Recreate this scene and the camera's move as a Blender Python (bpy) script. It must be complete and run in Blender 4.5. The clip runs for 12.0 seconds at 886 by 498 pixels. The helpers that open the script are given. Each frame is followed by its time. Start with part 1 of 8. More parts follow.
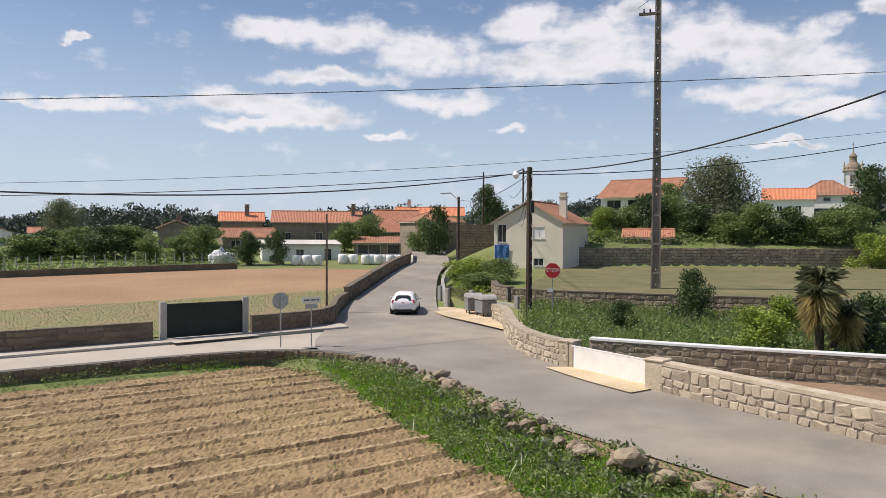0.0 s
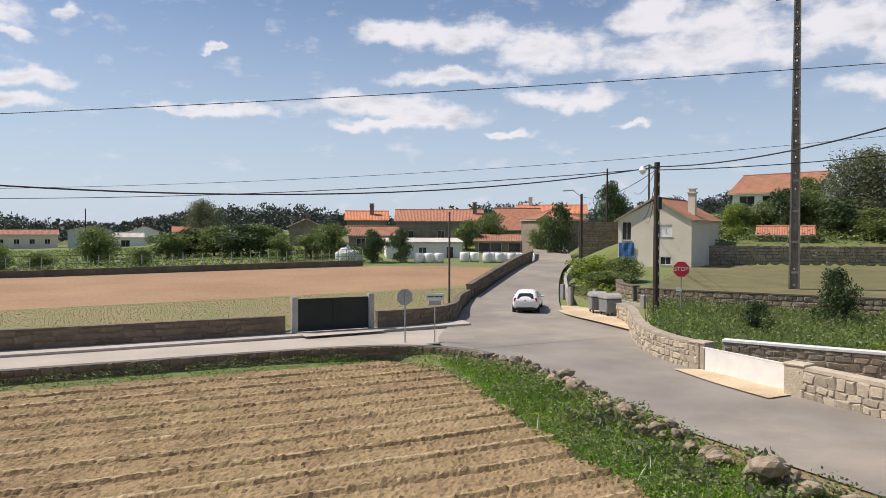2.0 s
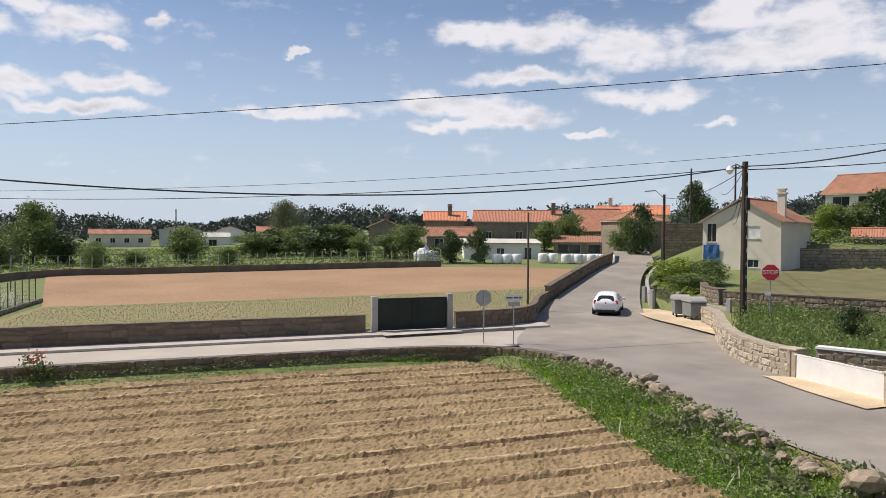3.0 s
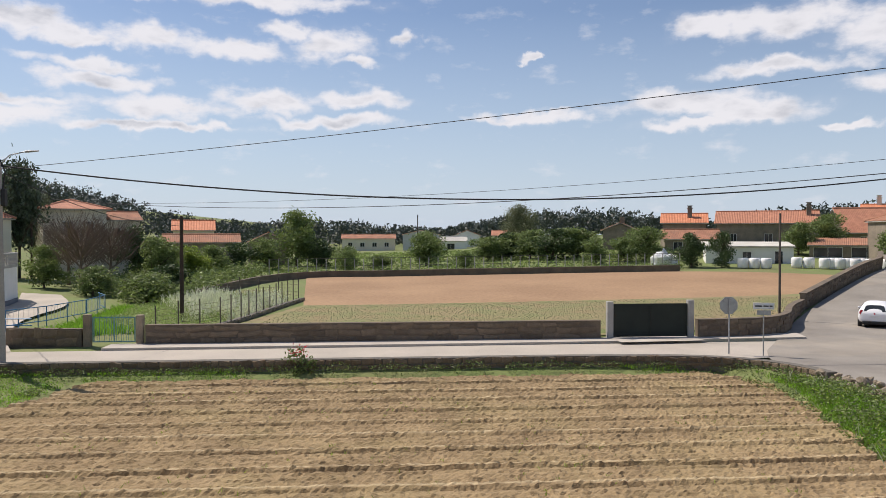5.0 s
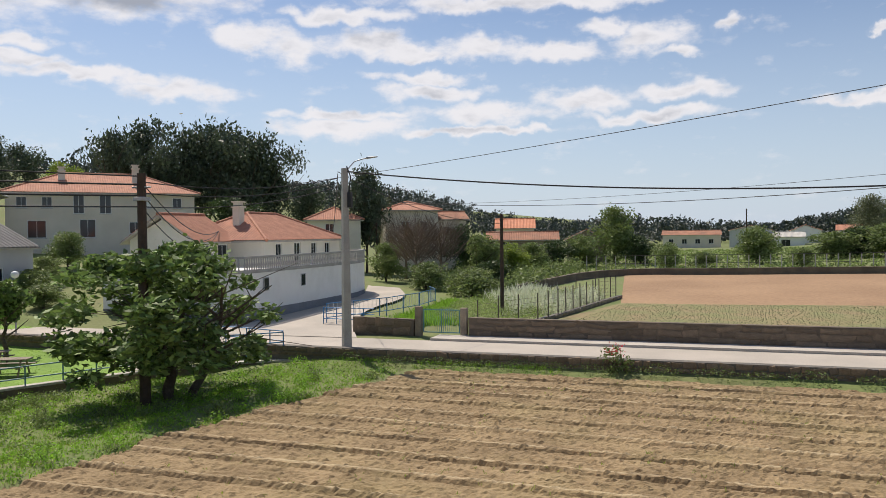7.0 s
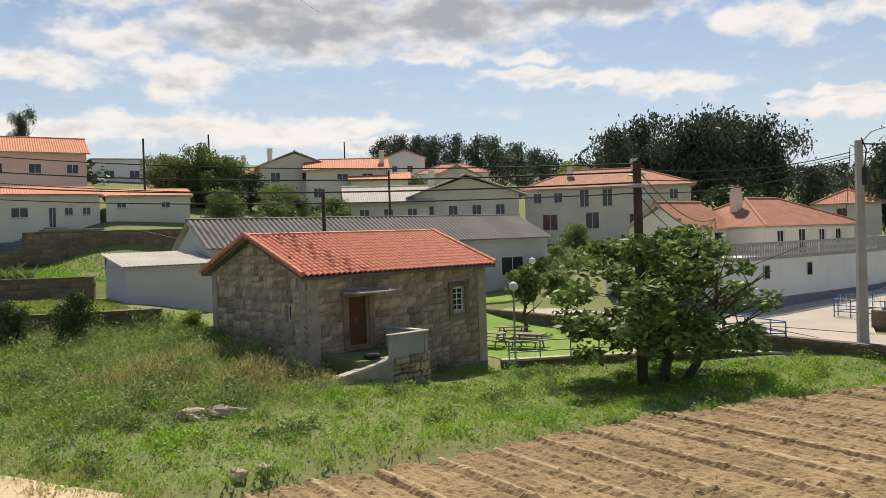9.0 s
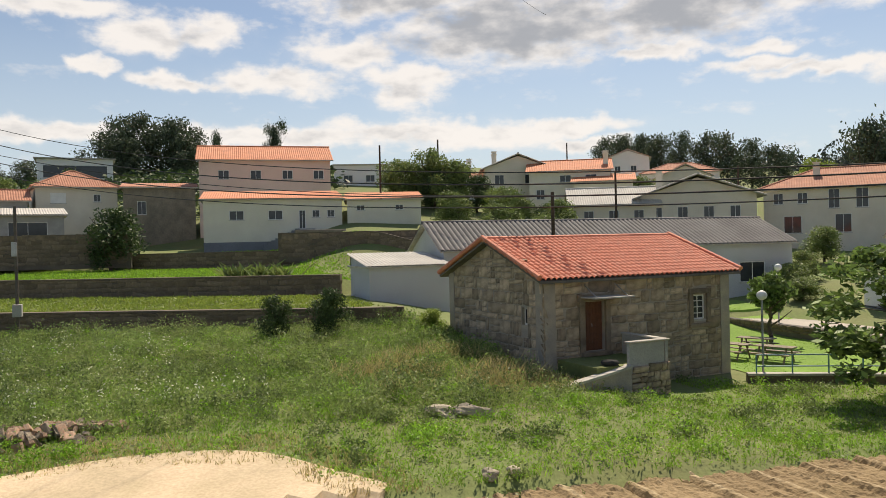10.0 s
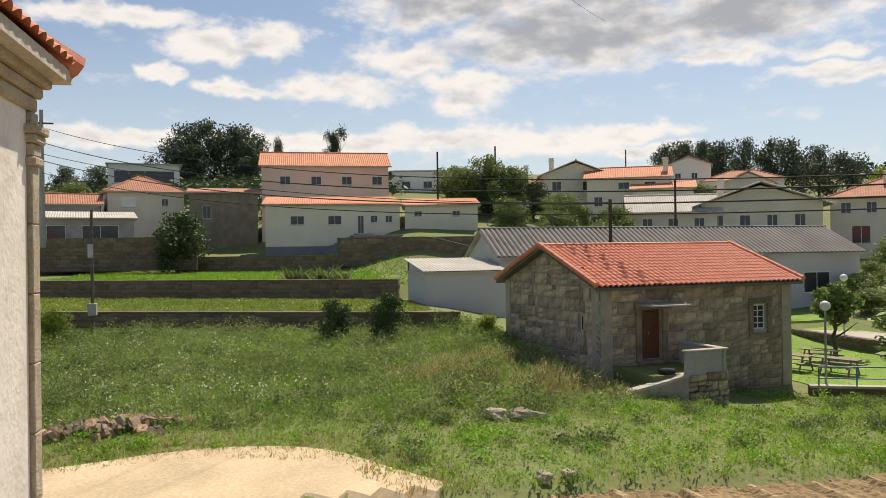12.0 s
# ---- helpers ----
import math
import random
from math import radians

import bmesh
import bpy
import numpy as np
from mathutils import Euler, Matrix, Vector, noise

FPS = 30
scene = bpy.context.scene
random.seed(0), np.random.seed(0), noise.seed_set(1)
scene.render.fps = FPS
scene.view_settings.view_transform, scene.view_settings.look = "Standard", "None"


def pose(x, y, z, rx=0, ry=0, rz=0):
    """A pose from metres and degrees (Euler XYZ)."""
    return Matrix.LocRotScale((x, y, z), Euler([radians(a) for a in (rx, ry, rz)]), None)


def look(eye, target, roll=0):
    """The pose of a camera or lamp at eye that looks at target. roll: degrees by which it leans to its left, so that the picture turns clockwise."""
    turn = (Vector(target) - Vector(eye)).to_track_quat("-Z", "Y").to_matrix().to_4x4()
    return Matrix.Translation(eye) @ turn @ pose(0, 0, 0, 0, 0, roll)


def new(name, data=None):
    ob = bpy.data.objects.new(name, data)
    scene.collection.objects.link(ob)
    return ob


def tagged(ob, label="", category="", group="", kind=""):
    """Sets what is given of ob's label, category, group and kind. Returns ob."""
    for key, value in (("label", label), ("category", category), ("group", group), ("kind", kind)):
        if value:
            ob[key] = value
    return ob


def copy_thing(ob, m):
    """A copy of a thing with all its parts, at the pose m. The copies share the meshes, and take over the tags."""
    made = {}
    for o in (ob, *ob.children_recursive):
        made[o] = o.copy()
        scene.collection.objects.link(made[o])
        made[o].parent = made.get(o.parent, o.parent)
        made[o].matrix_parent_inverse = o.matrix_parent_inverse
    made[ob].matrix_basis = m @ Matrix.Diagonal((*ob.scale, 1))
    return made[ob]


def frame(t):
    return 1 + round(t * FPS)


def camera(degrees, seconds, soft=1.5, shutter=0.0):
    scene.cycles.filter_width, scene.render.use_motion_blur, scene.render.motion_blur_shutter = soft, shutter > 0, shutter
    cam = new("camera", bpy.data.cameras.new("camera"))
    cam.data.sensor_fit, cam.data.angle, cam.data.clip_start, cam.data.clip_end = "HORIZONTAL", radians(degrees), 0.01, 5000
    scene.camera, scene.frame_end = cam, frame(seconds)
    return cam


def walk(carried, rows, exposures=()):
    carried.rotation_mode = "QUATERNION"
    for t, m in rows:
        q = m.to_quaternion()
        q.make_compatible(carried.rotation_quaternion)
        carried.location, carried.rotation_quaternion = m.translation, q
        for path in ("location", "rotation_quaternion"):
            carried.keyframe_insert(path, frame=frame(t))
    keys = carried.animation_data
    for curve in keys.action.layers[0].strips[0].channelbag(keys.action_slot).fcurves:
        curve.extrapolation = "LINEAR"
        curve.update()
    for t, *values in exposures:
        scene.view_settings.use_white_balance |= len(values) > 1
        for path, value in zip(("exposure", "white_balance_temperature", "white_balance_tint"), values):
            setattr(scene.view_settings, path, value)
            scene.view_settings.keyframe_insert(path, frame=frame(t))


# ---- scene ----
# ---------------------------------------------------------------- camera
cam = camera(60.0, 12.0, soft=0.85)
WALK = [
    (0.0, 0.0, 0.0, 5.5, -37.03, -1.15, -0.27),
    (0.5, 0.03, 0.019, 5.5, -35.66, -1.25, -0.21),
    (1.0, 0.0, 0.058, 5.483, -33.32, -1.3, -0.16),
    (1.5, -0.011, 0.098, 5.455, -30.68, -1.3, -0.17),
    (2.0, -0.04, 0.122, 5.455, -28.04, -1.31, -0.16),
    (2.5, -0.097, 0.152, 5.46, -25.38, -1.33, -0.28),
    (3.0, -0.11, 0.198, 5.45, -22.28, -1.28, -0.39),
    (5.0, -0.137, 0.309, 5.486, -5.0, -1.08, 0.02),
    (5.5, -0.122, 0.484, 5.493, 0.36, -1.02, 0.25),
    (6.0, -0.159, 0.731, 5.495, 6.01, -0.98, 0.31),
    (6.5, -0.17, 0.949, 5.482, 11.66, -1.01, 0.32),
    (8.5, 0.252, 1.364, 5.126, 44.87, -1.12, 1.93),
    (9.0, -0.079, 1.313, 5.125, 54.43, -0.96, 1.84),
    (9.5, -0.358, 1.077, 5.181, 63.05, -0.87, 1.65),
    (10.0, -0.475, 0.624, 5.276, 70.49, -0.46, 1.35),
    (10.5, -0.542, 0.339, 5.345, 74.43, -0.06, 1.0),
    (11.0, -0.52, 0.342, 5.341, 75.06, 0.12, 0.8),
    (11.5, -0.329, 0.381, 5.31, 74.87, 0.12, 0.77),
    (12.0, -0.056, 0.443, 5.262, 74.67, 0.08, 0.74),
]
walk(cam, [(t, pose(x, y, z, 90 + pitch, roll, yaw)) for t, x, y, z, yaw, pitch, roll in WALK],
     exposures=[(0.0, 0.0, 6500, 15), (6.5, -0.03, 6500, 14), (8.5, 0.06, 7050, 12), (12.0, 0.1, 7300, 12)])

# ---------------------------------------------------------------- sky and sun
SUN_YAW, SUN_EL = 52.0, 55.0
sun = new("sun", bpy.data.lights.new("sun", "SUN"))
sun.data.energy, sun.data.angle, sun.data.color = 5.0, radians(0.55), (1.0, 0.92, 0.79)
sun.matrix_world = pose(0, 0, 60, 0, 0, SUN_YAW) @ pose(0, 0, 0, -(90 - SUN_EL), 0, 0)

world = bpy.data.worlds.new("sky")
scene.world = world
world.use_nodes = True
wn, wl = world.node_tree.nodes, world.node_tree.links
wn.clear()


def wnode(kind, **values):
    n = wn.new(kind)
    for k, v in values.items():
        if k == "operation":
            n.operation = v
        elif k == "clamp":
            n.use_clamp = v
    return n


def wmath(op, a, b=None, c=None, clamp=False):
    n = wn.new("ShaderNodeMath")
    n.operation, n.use_clamp = op, clamp
    for i, v in enumerate((a, b, c)):
        if v is None:
            continue
        if isinstance(v, (int, float)):
            n.inputs[i].default_value = v
        else:
            wl.new(v, n.inputs[i])
    return n.outputs[0]


sky = wn.new("ShaderNodeTexSky")
sky.sky_type, sky.sun_disc = "NISHITA", False
sky.sun_elevation, sky.sun_rotation = radians(SUN_EL), radians(-SUN_YAW)
sky.air_density, sky.dust_density, sky.ozone_density = 1.0, 0.5, 3.0
coord = wn.new("ShaderNodeTexCoord")
sep = wn.new("ShaderNodeSeparateXYZ")
wl.new(coord.outputs["Generated"], sep.inputs[0])
az = wmath("MULTIPLY", wmath("ARCTAN2", wmath("MULTIPLY", sep.outputs[0], -1.0), sep.outputs[1]), 57.29578)
el = wmath("MULTIPLY", wmath("ARCSINE", sep.outputs[2]), 57.29578)
azel = wn.new("ShaderNodeCombineXYZ")
wl.new(az, azel.inputs[0]), wl.new(el, azel.inputs[1])

# cloud banks: yaw, elevation, half width, half height (degrees)
CLOUDS_EAST = [
    (-24.0, 14.4, 3.0, 1.15), (-29.3, 14.1, 5.4, 1.42), (-36.0, 13.2, 5.1, 1.69), (-43.0, 15.1, 3.1, 1.68), (-48.1, 13.8, 5.3, 2.48), (-51.3, 15.7, 2.8, 0.9), (-55.2, 13.7, 4.6, 2.2),
    (-59.3, 12.6, 4.0, 1.95), (-62.8, 13.2, 2.1, 1.33), (-62.8, 11.2, 4.1, 1.52), (-46.1, 12.3, 8.2, 1.67), (-28.9, 11.3, 5.8, 0.67), (-36.9, 9.8, 4.6, 0.84), (-22.4, 9.3, 5.5, 0.98),
    (-27.0, 8.3, 2.9, 0.75), (-11.7, 8.7, 4.8, 0.53), (-58.9, 9.5, 5.1, 0.98), (-63.5, 8.5, 4.1, 0.76), (-11.1, 12.8, 0.7, 0.27), (-42.1, 7.6, 1.3, 0.34), (-33.1, 7.1, 1.9, 0.34),
    (-66.0, 14.5, 1.0, 0.55), (-61.8, 6.2, 2.8, 0.38),
]
CLOUDS_NORTH = [
    (29.1, 13.2, 2.9, 1.41), (24.0, 13.9, 4.6, 1.24), (20.9, 13.4, 1.7, 0.95), (15.4, 13.5, 3.5, 1.14), (10.1, 13.0, 4.5, 0.83), (6.2, 14.6, 2.1, 0.84), (3.5, 13.7, 3.4, 1.26),
    (1.2, 12.4, 2.5, 0.42), (12.2, 16.5, 14.1, 0.74), (-2.2, 14.2, 1.4, 0.59), (19.6, 11.5, 4.5, 0.52), (25.4, 7.9, 6.2, 0.96), (15.0, 8.8, 5.9, 1.02), (7.7, 9.6, 4.6, 1.0),
    (1.4, 9.9, 4.6, 0.76), (3.1, 8.3, 5.9, 0.59), (-24.0, 14.2, 2.8, 0.92), (-27.4, 14.3, 3.0, 1.05), (-11.3, 12.9, 0.7, 0.29), (-26.8, 8.5, 5.0, 0.98), (-22.3, 7.8, 4.0, 0.55),
    (-26.4, 11.3, 2.0, 0.38), (16.2, 7.5, 8.6, 0.37), (-10.3, 8.6, 3.7, 0.33),
]
CLOUDS_WEST = [
    (72.9, 11.5, 3.0, 2.23), (54.6, 13.1, 4.5, 0.75), (47.6, 11.7, 4.6, 0.59), (42.9, 11.0, 6.3, 0.67), (37.3, 10.2, 4.6, 0.92), (31.8, 13.9, 3.6, 1.23), (25.9, 15.7, 6.0, 0.72),
    (20.5, 12.9, 4.5, 0.54), (19.1, 10.5, 4.8, 0.76), (25.9, 8.8, 5.7, 0.48), (68.1, 7.8, 9.3, 1.16), (59.9, 7.1, 4.3, 0.65),
]
CLOUDS_FAR_WEST = [
    (97.9, 16.1, 8.2, 0.85), (91.6, 14.5, 4.2, 1.61), (86.9, 15.0, 3.2, 1.44), (94.8, 12.5, 1.7, 0.71), (88.9, 11.6, 4.0, 0.65), (82.0, 11.9, 6.2, 1.17), (77.4, 13.8, 5.1, 1.69),
    (72.7, 12.2, 4.6, 1.27), (96.1, 8.0, 9.5, 0.86), (84.0, 8.0, 12.3, 1.0), (71.5, 8.3, 10.9, 1.1), (61.2, 8.2, 6.4, 0.74), (47.5, 12.8, 3.3, 0.68), (101.7, 13.6, 1.3, 0.75),
]
CLOUDS_GREY = [(64.5, 15.4, 13.0, 3.4), (53.0, 15.8, 9.0, 3.0), (42.0, 16.6, 10.0, 2.2), (74.0, 18.0, 9.0, 2.4), (60.0, 19.0, 16.0, 3.0)]
warp = wn.new("ShaderNodeTexNoise")
warp.inputs["Scale"].default_value, warp.inputs["Detail"].default_value = 0.45, 5
wl.new(azel.outputs[0], warp.inputs["Vector"])
shift = wn.new("ShaderNodeVectorMath")
shift.operation = "MULTIPLY_ADD"
wl.new(warp.outputs["Color"], shift.inputs[0])
shift.inputs[1].default_value, shift.inputs[2].default_value = (5.0, 2.2, 0), (-2.5, -1.1, 0)
moved = wn.new("ShaderNodeVectorMath")
moved.operation = "ADD"
wl.new(shift.outputs[0], moved.inputs[0]), wl.new(azel.outputs[0], moved.inputs[1])


def banks(clouds):
    """How deep a direction lies inside the nearest of the cloud banks."""
    deep = None
    for ca, ce, ra, re in clouds:
        v = wn.new("ShaderNodeVectorMath")
        v.operation = "MULTIPLY_ADD"
        wl.new(moved.outputs[0], v.inputs[0])
        v.inputs[1].default_value, v.inputs[2].default_value = (1 / ra, 1 / re, 0), (-ca / ra, -ce / re, 0)
        ln = wn.new("ShaderNodeVectorMath")
        ln.operation = "LENGTH"
        wl.new(v.outputs[0], ln.inputs[0])
        d = wmath("SUBTRACT", 1.3, ln.outputs["Value"], clamp=True)
        deep = d if deep is None else wmath("SMOOTH_MAX", deep, d, 0.2)
    return deep


grey = banks(CLOUDS_GREY)
cover = wmath("MAXIMUM", banks(CLOUDS_EAST + CLOUDS_NORTH + CLOUDS_WEST + CLOUDS_FAR_WEST), grey)
puff = wn.new("ShaderNodeTexNoise")
puff.inputs["Scale"].default_value, puff.inputs["Detail"].default_value, puff.inputs["Roughness"].default_value = 0.42, 9, 0.58
stretch = wn.new("ShaderNodeVectorMath")
stretch.operation = "MULTIPLY"
wl.new(azel.outputs[0], stretch.inputs[0])
stretch.inputs[1].default_value = (0.8, 1.7, 1)
wl.new(stretch.outputs[0], puff.inputs["Vector"])
dens = wmath("ADD", cover, wmath("MULTIPLY", wmath("SUBTRACT", puff.outputs["Fac"], 0.5), 1.5))
ramp = wn.new("ShaderNodeMapRange")
ramp.interpolation_type = "SMOOTHSTEP"
wl.new(dens, ramp.inputs["Value"])
ramp.inputs["From Min"].default_value, ramp.inputs["From Max"].default_value = 0.16, 0.9
lifted = wn.new("ShaderNodeVectorMath")
lifted.operation = "ADD"
wl.new(stretch.outputs[0], lifted.inputs[0])
lifted.inputs[1].default_value = (0.3, 2.0, 0)
puff_up = wn.new("ShaderNodeTexNoise")
puff_up.inputs["Scale"].default_value, puff_up.inputs["Detail"].default_value, puff_up.inputs["Roughness"].default_value = 0.36, 6, 0.5
wl.new(lifted.outputs[0], puff_up.inputs["Vector"])
dens_up = wmath("ADD", wmath("MULTIPLY_ADD", grey, 0.75, wmath("MULTIPLY", cover, 0.75)), wmath("MULTIPLY", wmath("SUBTRACT", puff_up.outputs["Fac"], 0.5), 2.4))
thick = wn.new("ShaderNodeMapRange")
thick.interpolation_type = "SMOOTHSTEP"
wl.new(dens_up, thick.inputs["Value"])
thick.inputs["From Min"].default_value, thick.inputs["From Max"].default_value = 0.6, 1.7
tone = wn.new("ShaderNodeMix")
tone.data_type = "RGBA"
wl.new(thick.outputs[0], tone.inputs["Factor"])
tone.inputs[6].default_value, tone.inputs[7].default_value = (8.7, 8.7, 8.8, 1), (3.7, 4.0, 4.5, 1)
veil = wmath("MULTIPLY", wmath("MAXIMUM", ramp.outputs[0], wmath("MULTIPLY", cover, 0.24)), 0.92)
haze = wn.new("ShaderNodeMapRange")
wl.new(el, haze.inputs["Value"])
haze.inputs["From Min"].default_value, haze.inputs["From Max"].default_value = 16.0, 0.0
haze.inputs["To Max"].default_value = 0.85
pale = wn.new("ShaderNodeMix")
pale.data_type = "RGBA"
wl.new(haze.outputs[0], pale.inputs["Factor"]), wl.new(sky.outputs[0], pale.inputs[6])
pale.inputs[7].default_value = (5.5, 6.7, 8.0, 1)
mixed = wn.new("ShaderNodeMix")
mixed.data_type = "RGBA"
wl.new(veil, mixed.inputs["Factor"]), wl.new(pale.outputs[2], mixed.inputs[6]), wl.new(tone.outputs[2], mixed.inputs[7])
back = wn.new("ShaderNodeBackground")
back.inputs["Strength"].default_value = 0.1
wl.new(mixed.outputs[2], back.inputs["Color"])
wl.new(back.outputs[0], wn.new("ShaderNodeOutputWorld").inputs["Surface"])

# ---------------------------------------------------------------- materials
MATS = {}


def material(name, base, second=None, scale=2.0, rough=0.85, bump=0.3, fine=30.0, metal=0.0, spread=0.12, island=0.0, piece=0.0, dirt=None, dirt_scale=0.6, dirt_amount=0.5):
    """Two-scale noise paint or mineral: base mottled with second, fine grain in relief, blotches of dirt."""
    if name in MATS:
        return MATS[name]
    m = bpy.data.materials.new(name)
    MATS[name] = m
    m.use_nodes = True
    n, l = m.node_tree.nodes, m.node_tree.links
    b = n["Principled BSDF"]
    b.inputs["Roughness"].default_value, b.inputs["Metallic"].default_value = rough, metal
    tc = n.new("ShaderNodeTexCoord")
    big, small = n.new("ShaderNodeTexNoise"), n.new("ShaderNodeTexNoise")
    big.inputs["Scale"].default_value, big.inputs["Detail"].default_value = scale, 6
    small.inputs["Scale"].default_value, small.inputs["Detail"].default_value = fine, 4
    l.new(tc.outputs["Object"], big.inputs["Vector"]), l.new(tc.outputs["Object"], small.inputs["Vector"])
    second = second or tuple(c * (1 - spread * 2) for c in base)
    r = n.new("ShaderNodeValToRGB")
    r.color_ramp.elements[0].position, r.color_ramp.elements[1].position = 0.34, 0.66
    r.color_ramp.elements[0].color, r.color_ramp.elements[1].color = (*second, 1), (*base, 1)
    l.new(big.outputs["Fac"], r.inputs["Fac"])
    g = n.new("ShaderNodeMix")
    g.data_type, g.blend_type = "RGBA", "OVERLAY"
    g.inputs["Factor"].default_value = 0.35
    l.new(r.outputs[0], g.inputs[6]), l.new(small.outputs["Fac"], g.inputs[7])
    out = g.outputs[2]
    if dirt:
        dn = n.new("ShaderNodeTexNoise")
        dn.inputs["Scale"].default_value, dn.inputs["Detail"].default_value, dn.inputs["Roughness"].default_value = dirt_scale, 8, 0.65
        l.new(tc.outputs["Object"], dn.inputs["Vector"])
        mr = n.new("ShaderNodeMapRange")
        l.new(dn.outputs["Fac"], mr.inputs["Value"])
        mr.inputs["From Min"].default_value, mr.inputs["From Max"].default_value, mr.inputs["To Max"].default_value = 0.48, 0.72, dirt_amount
        dm = n.new("ShaderNodeMix")
        dm.data_type = "RGBA"
        l.new(mr.outputs[0], dm.inputs["Factor"]), l.new(out, dm.inputs[6])
        dm.inputs[7].default_value = (*dirt, 1)
        out = dm.outputs[2]
    if island or piece:
        if island:
            src = n.new("ShaderNodeNewGeometry").outputs["Random Per Island"]
        else:
            src = n.new("ShaderNodeObjectInfo").outputs["Random"]
        amt = island or piece
        mr = n.new("ShaderNodeMapRange")
        l.new(src, mr.inputs["Value"])
        mr.inputs["To Min"].default_value, mr.inputs["To Max"].default_value = 1 - amt, 1 + amt
        hs = n.new("ShaderNodeHueSaturation")
        l.new(mr.outputs[0], hs.inputs["Value"]), l.new(out, hs.inputs["Color"])
        out = hs.outputs[0]
    l.new(out, b.inputs["Base Color"])
    if bump:
        mixb = n.new("ShaderNodeMath")
        mixb.operation = "MULTIPLY_ADD"
        l.new(big.outputs["Fac"], mixb.inputs[0])
        mixb.inputs[1].default_value = 2.0
        l.new(small.outputs["Fac"], mixb.inputs[2])
        bp = n.new("ShaderNodeBump")
        bp.inputs["Strength"].default_value, bp.inputs["Distance"].default_value = bump, 0.04
        l.new(mixb.outputs[0], bp.inputs["Height"]), l.new(bp.outputs[0], b.inputs["Normal"])
    return m


def leaf_material(name, a, b_col, island=0.35, trans=0.35):
    if name in MATS:
        return MATS[name]
    m = material(name, a, b_col, scale=0.5, rough=0.6, bump=0, fine=3.0, island=island)
    n, l = m.node_tree.nodes, m.node_tree.links
    b = n["Principled BSDF"]
    t = n.new("ShaderNodeBsdfTranslucent")
    src = b.inputs["Base Color"].links[0].from_socket
    l.new(src, t.inputs["Color"])
    mx = n.new("ShaderNodeMixShader")
    mx.inputs[0].default_value = trans
    l.new(b.outputs[0], mx.inputs[1]), l.new(t.outputs[0], mx.inputs[2])
    l.new(mx.outputs[0], n["Material Output"].inputs["Surface"])
    return m


GRASS_GROUND = material("meadow_soil", (0.14, 0.19, 0.05), (0.17, 0.19, 0.07), scale=0.35, rough=0.95, bump=0.6, fine=6, dirt=(0.20, 0.15, 0.08), dirt_scale=0.15, dirt_amount=0.4)
ASPHALT = material("worn_asphalt", (0.285, 0.26, 0.225), (0.21, 0.19, 0.165), scale=0.35, rough=0.9, bump=0.25, fine=22, dirt=(0.40, 0.345, 0.27), dirt_scale=0.13, dirt_amount=0.75)
PALE_ROAD = material("pale_concrete_road", (0.47, 0.42, 0.355), (0.40, 0.36, 0.305), scale=0.3, rough=0.9, bump=0.1, fine=30, dirt=(0.3, 0.27, 0.23), dirt_scale=0.2, dirt_amount=0.5)
SIDEWALK = material("pale_sidewalk", (0.50, 0.46, 0.40), (0.42, 0.38, 0.33), scale=0.8, rough=0.9, bump=0.15, fine=25)
SOIL = material("ploughed_soil", (0.34, 0.245, 0.13), (0.235, 0.165, 0.085), scale=0.6, rough=1.0, bump=1.0, fine=13, dirt=(0.40, 0.33, 0.15), dirt_scale=0.22, dirt_amount=0.4)


def dry_tracks(m, pale):
    """Pale pressed lines along the ridges of the field."""
    n, l = m.node_tree.nodes, m.node_tree.links
    b = n["Principled BSDF"]
    src = b.inputs["Base Color"].links[0].from_socket
    sep3 = n.new("ShaderNodeSeparateXYZ")
    l.new(n.new("ShaderNodeTexCoord").outputs["Object"], sep3.inputs[0])

    def mth(op, a, bb=None, cc=None):
        k = n.new("ShaderNodeMath")
        k.operation = op
        for i, v in enumerate((a, bb, cc)):
            if v is None:
                continue
            if isinstance(v, (int, float)):
                k.inputs[i].default_value = v
            else:
                l.new(v, k.inputs[i])
        return k.outputs[0]

    wave = mth("MULTIPLY_ADD", mth("SINE", mth("MULTIPLY", sep3.outputs[0], 0.11)), 0.25, sep3.outputs[1])
    u = mth("ABSOLUTE", mth("SUBTRACT", mth("FRACT", mth("DIVIDE", mth("ADD", wave, 155.0), 1.55)), 0.53))
    nz = n.new("ShaderNodeTexNoise")
    nz.inputs["Scale"].default_value, nz.inputs["Detail"].default_value = 1.3, 5
    l.new(n.new("ShaderNodeTexCoord").outputs["Object"], nz.inputs["Vector"])
    fac = mth("MULTIPLY", mth("SUBTRACT", 1.0, mth("MINIMUM", mth("DIVIDE", u, 0.065), 1.0)), mth("MULTIPLY", nz.outputs["Fac"], 1.5))
    mx = n.new("ShaderNodeMix")
    mx.data_type = "RGBA"
    l.new(fac, mx.inputs["Factor"]), l.new(src, mx.inputs[6])
    mx.inputs[7].default_value = (*pale, 1)
    l.new(mx.outputs[2], b.inputs["Base Color"])


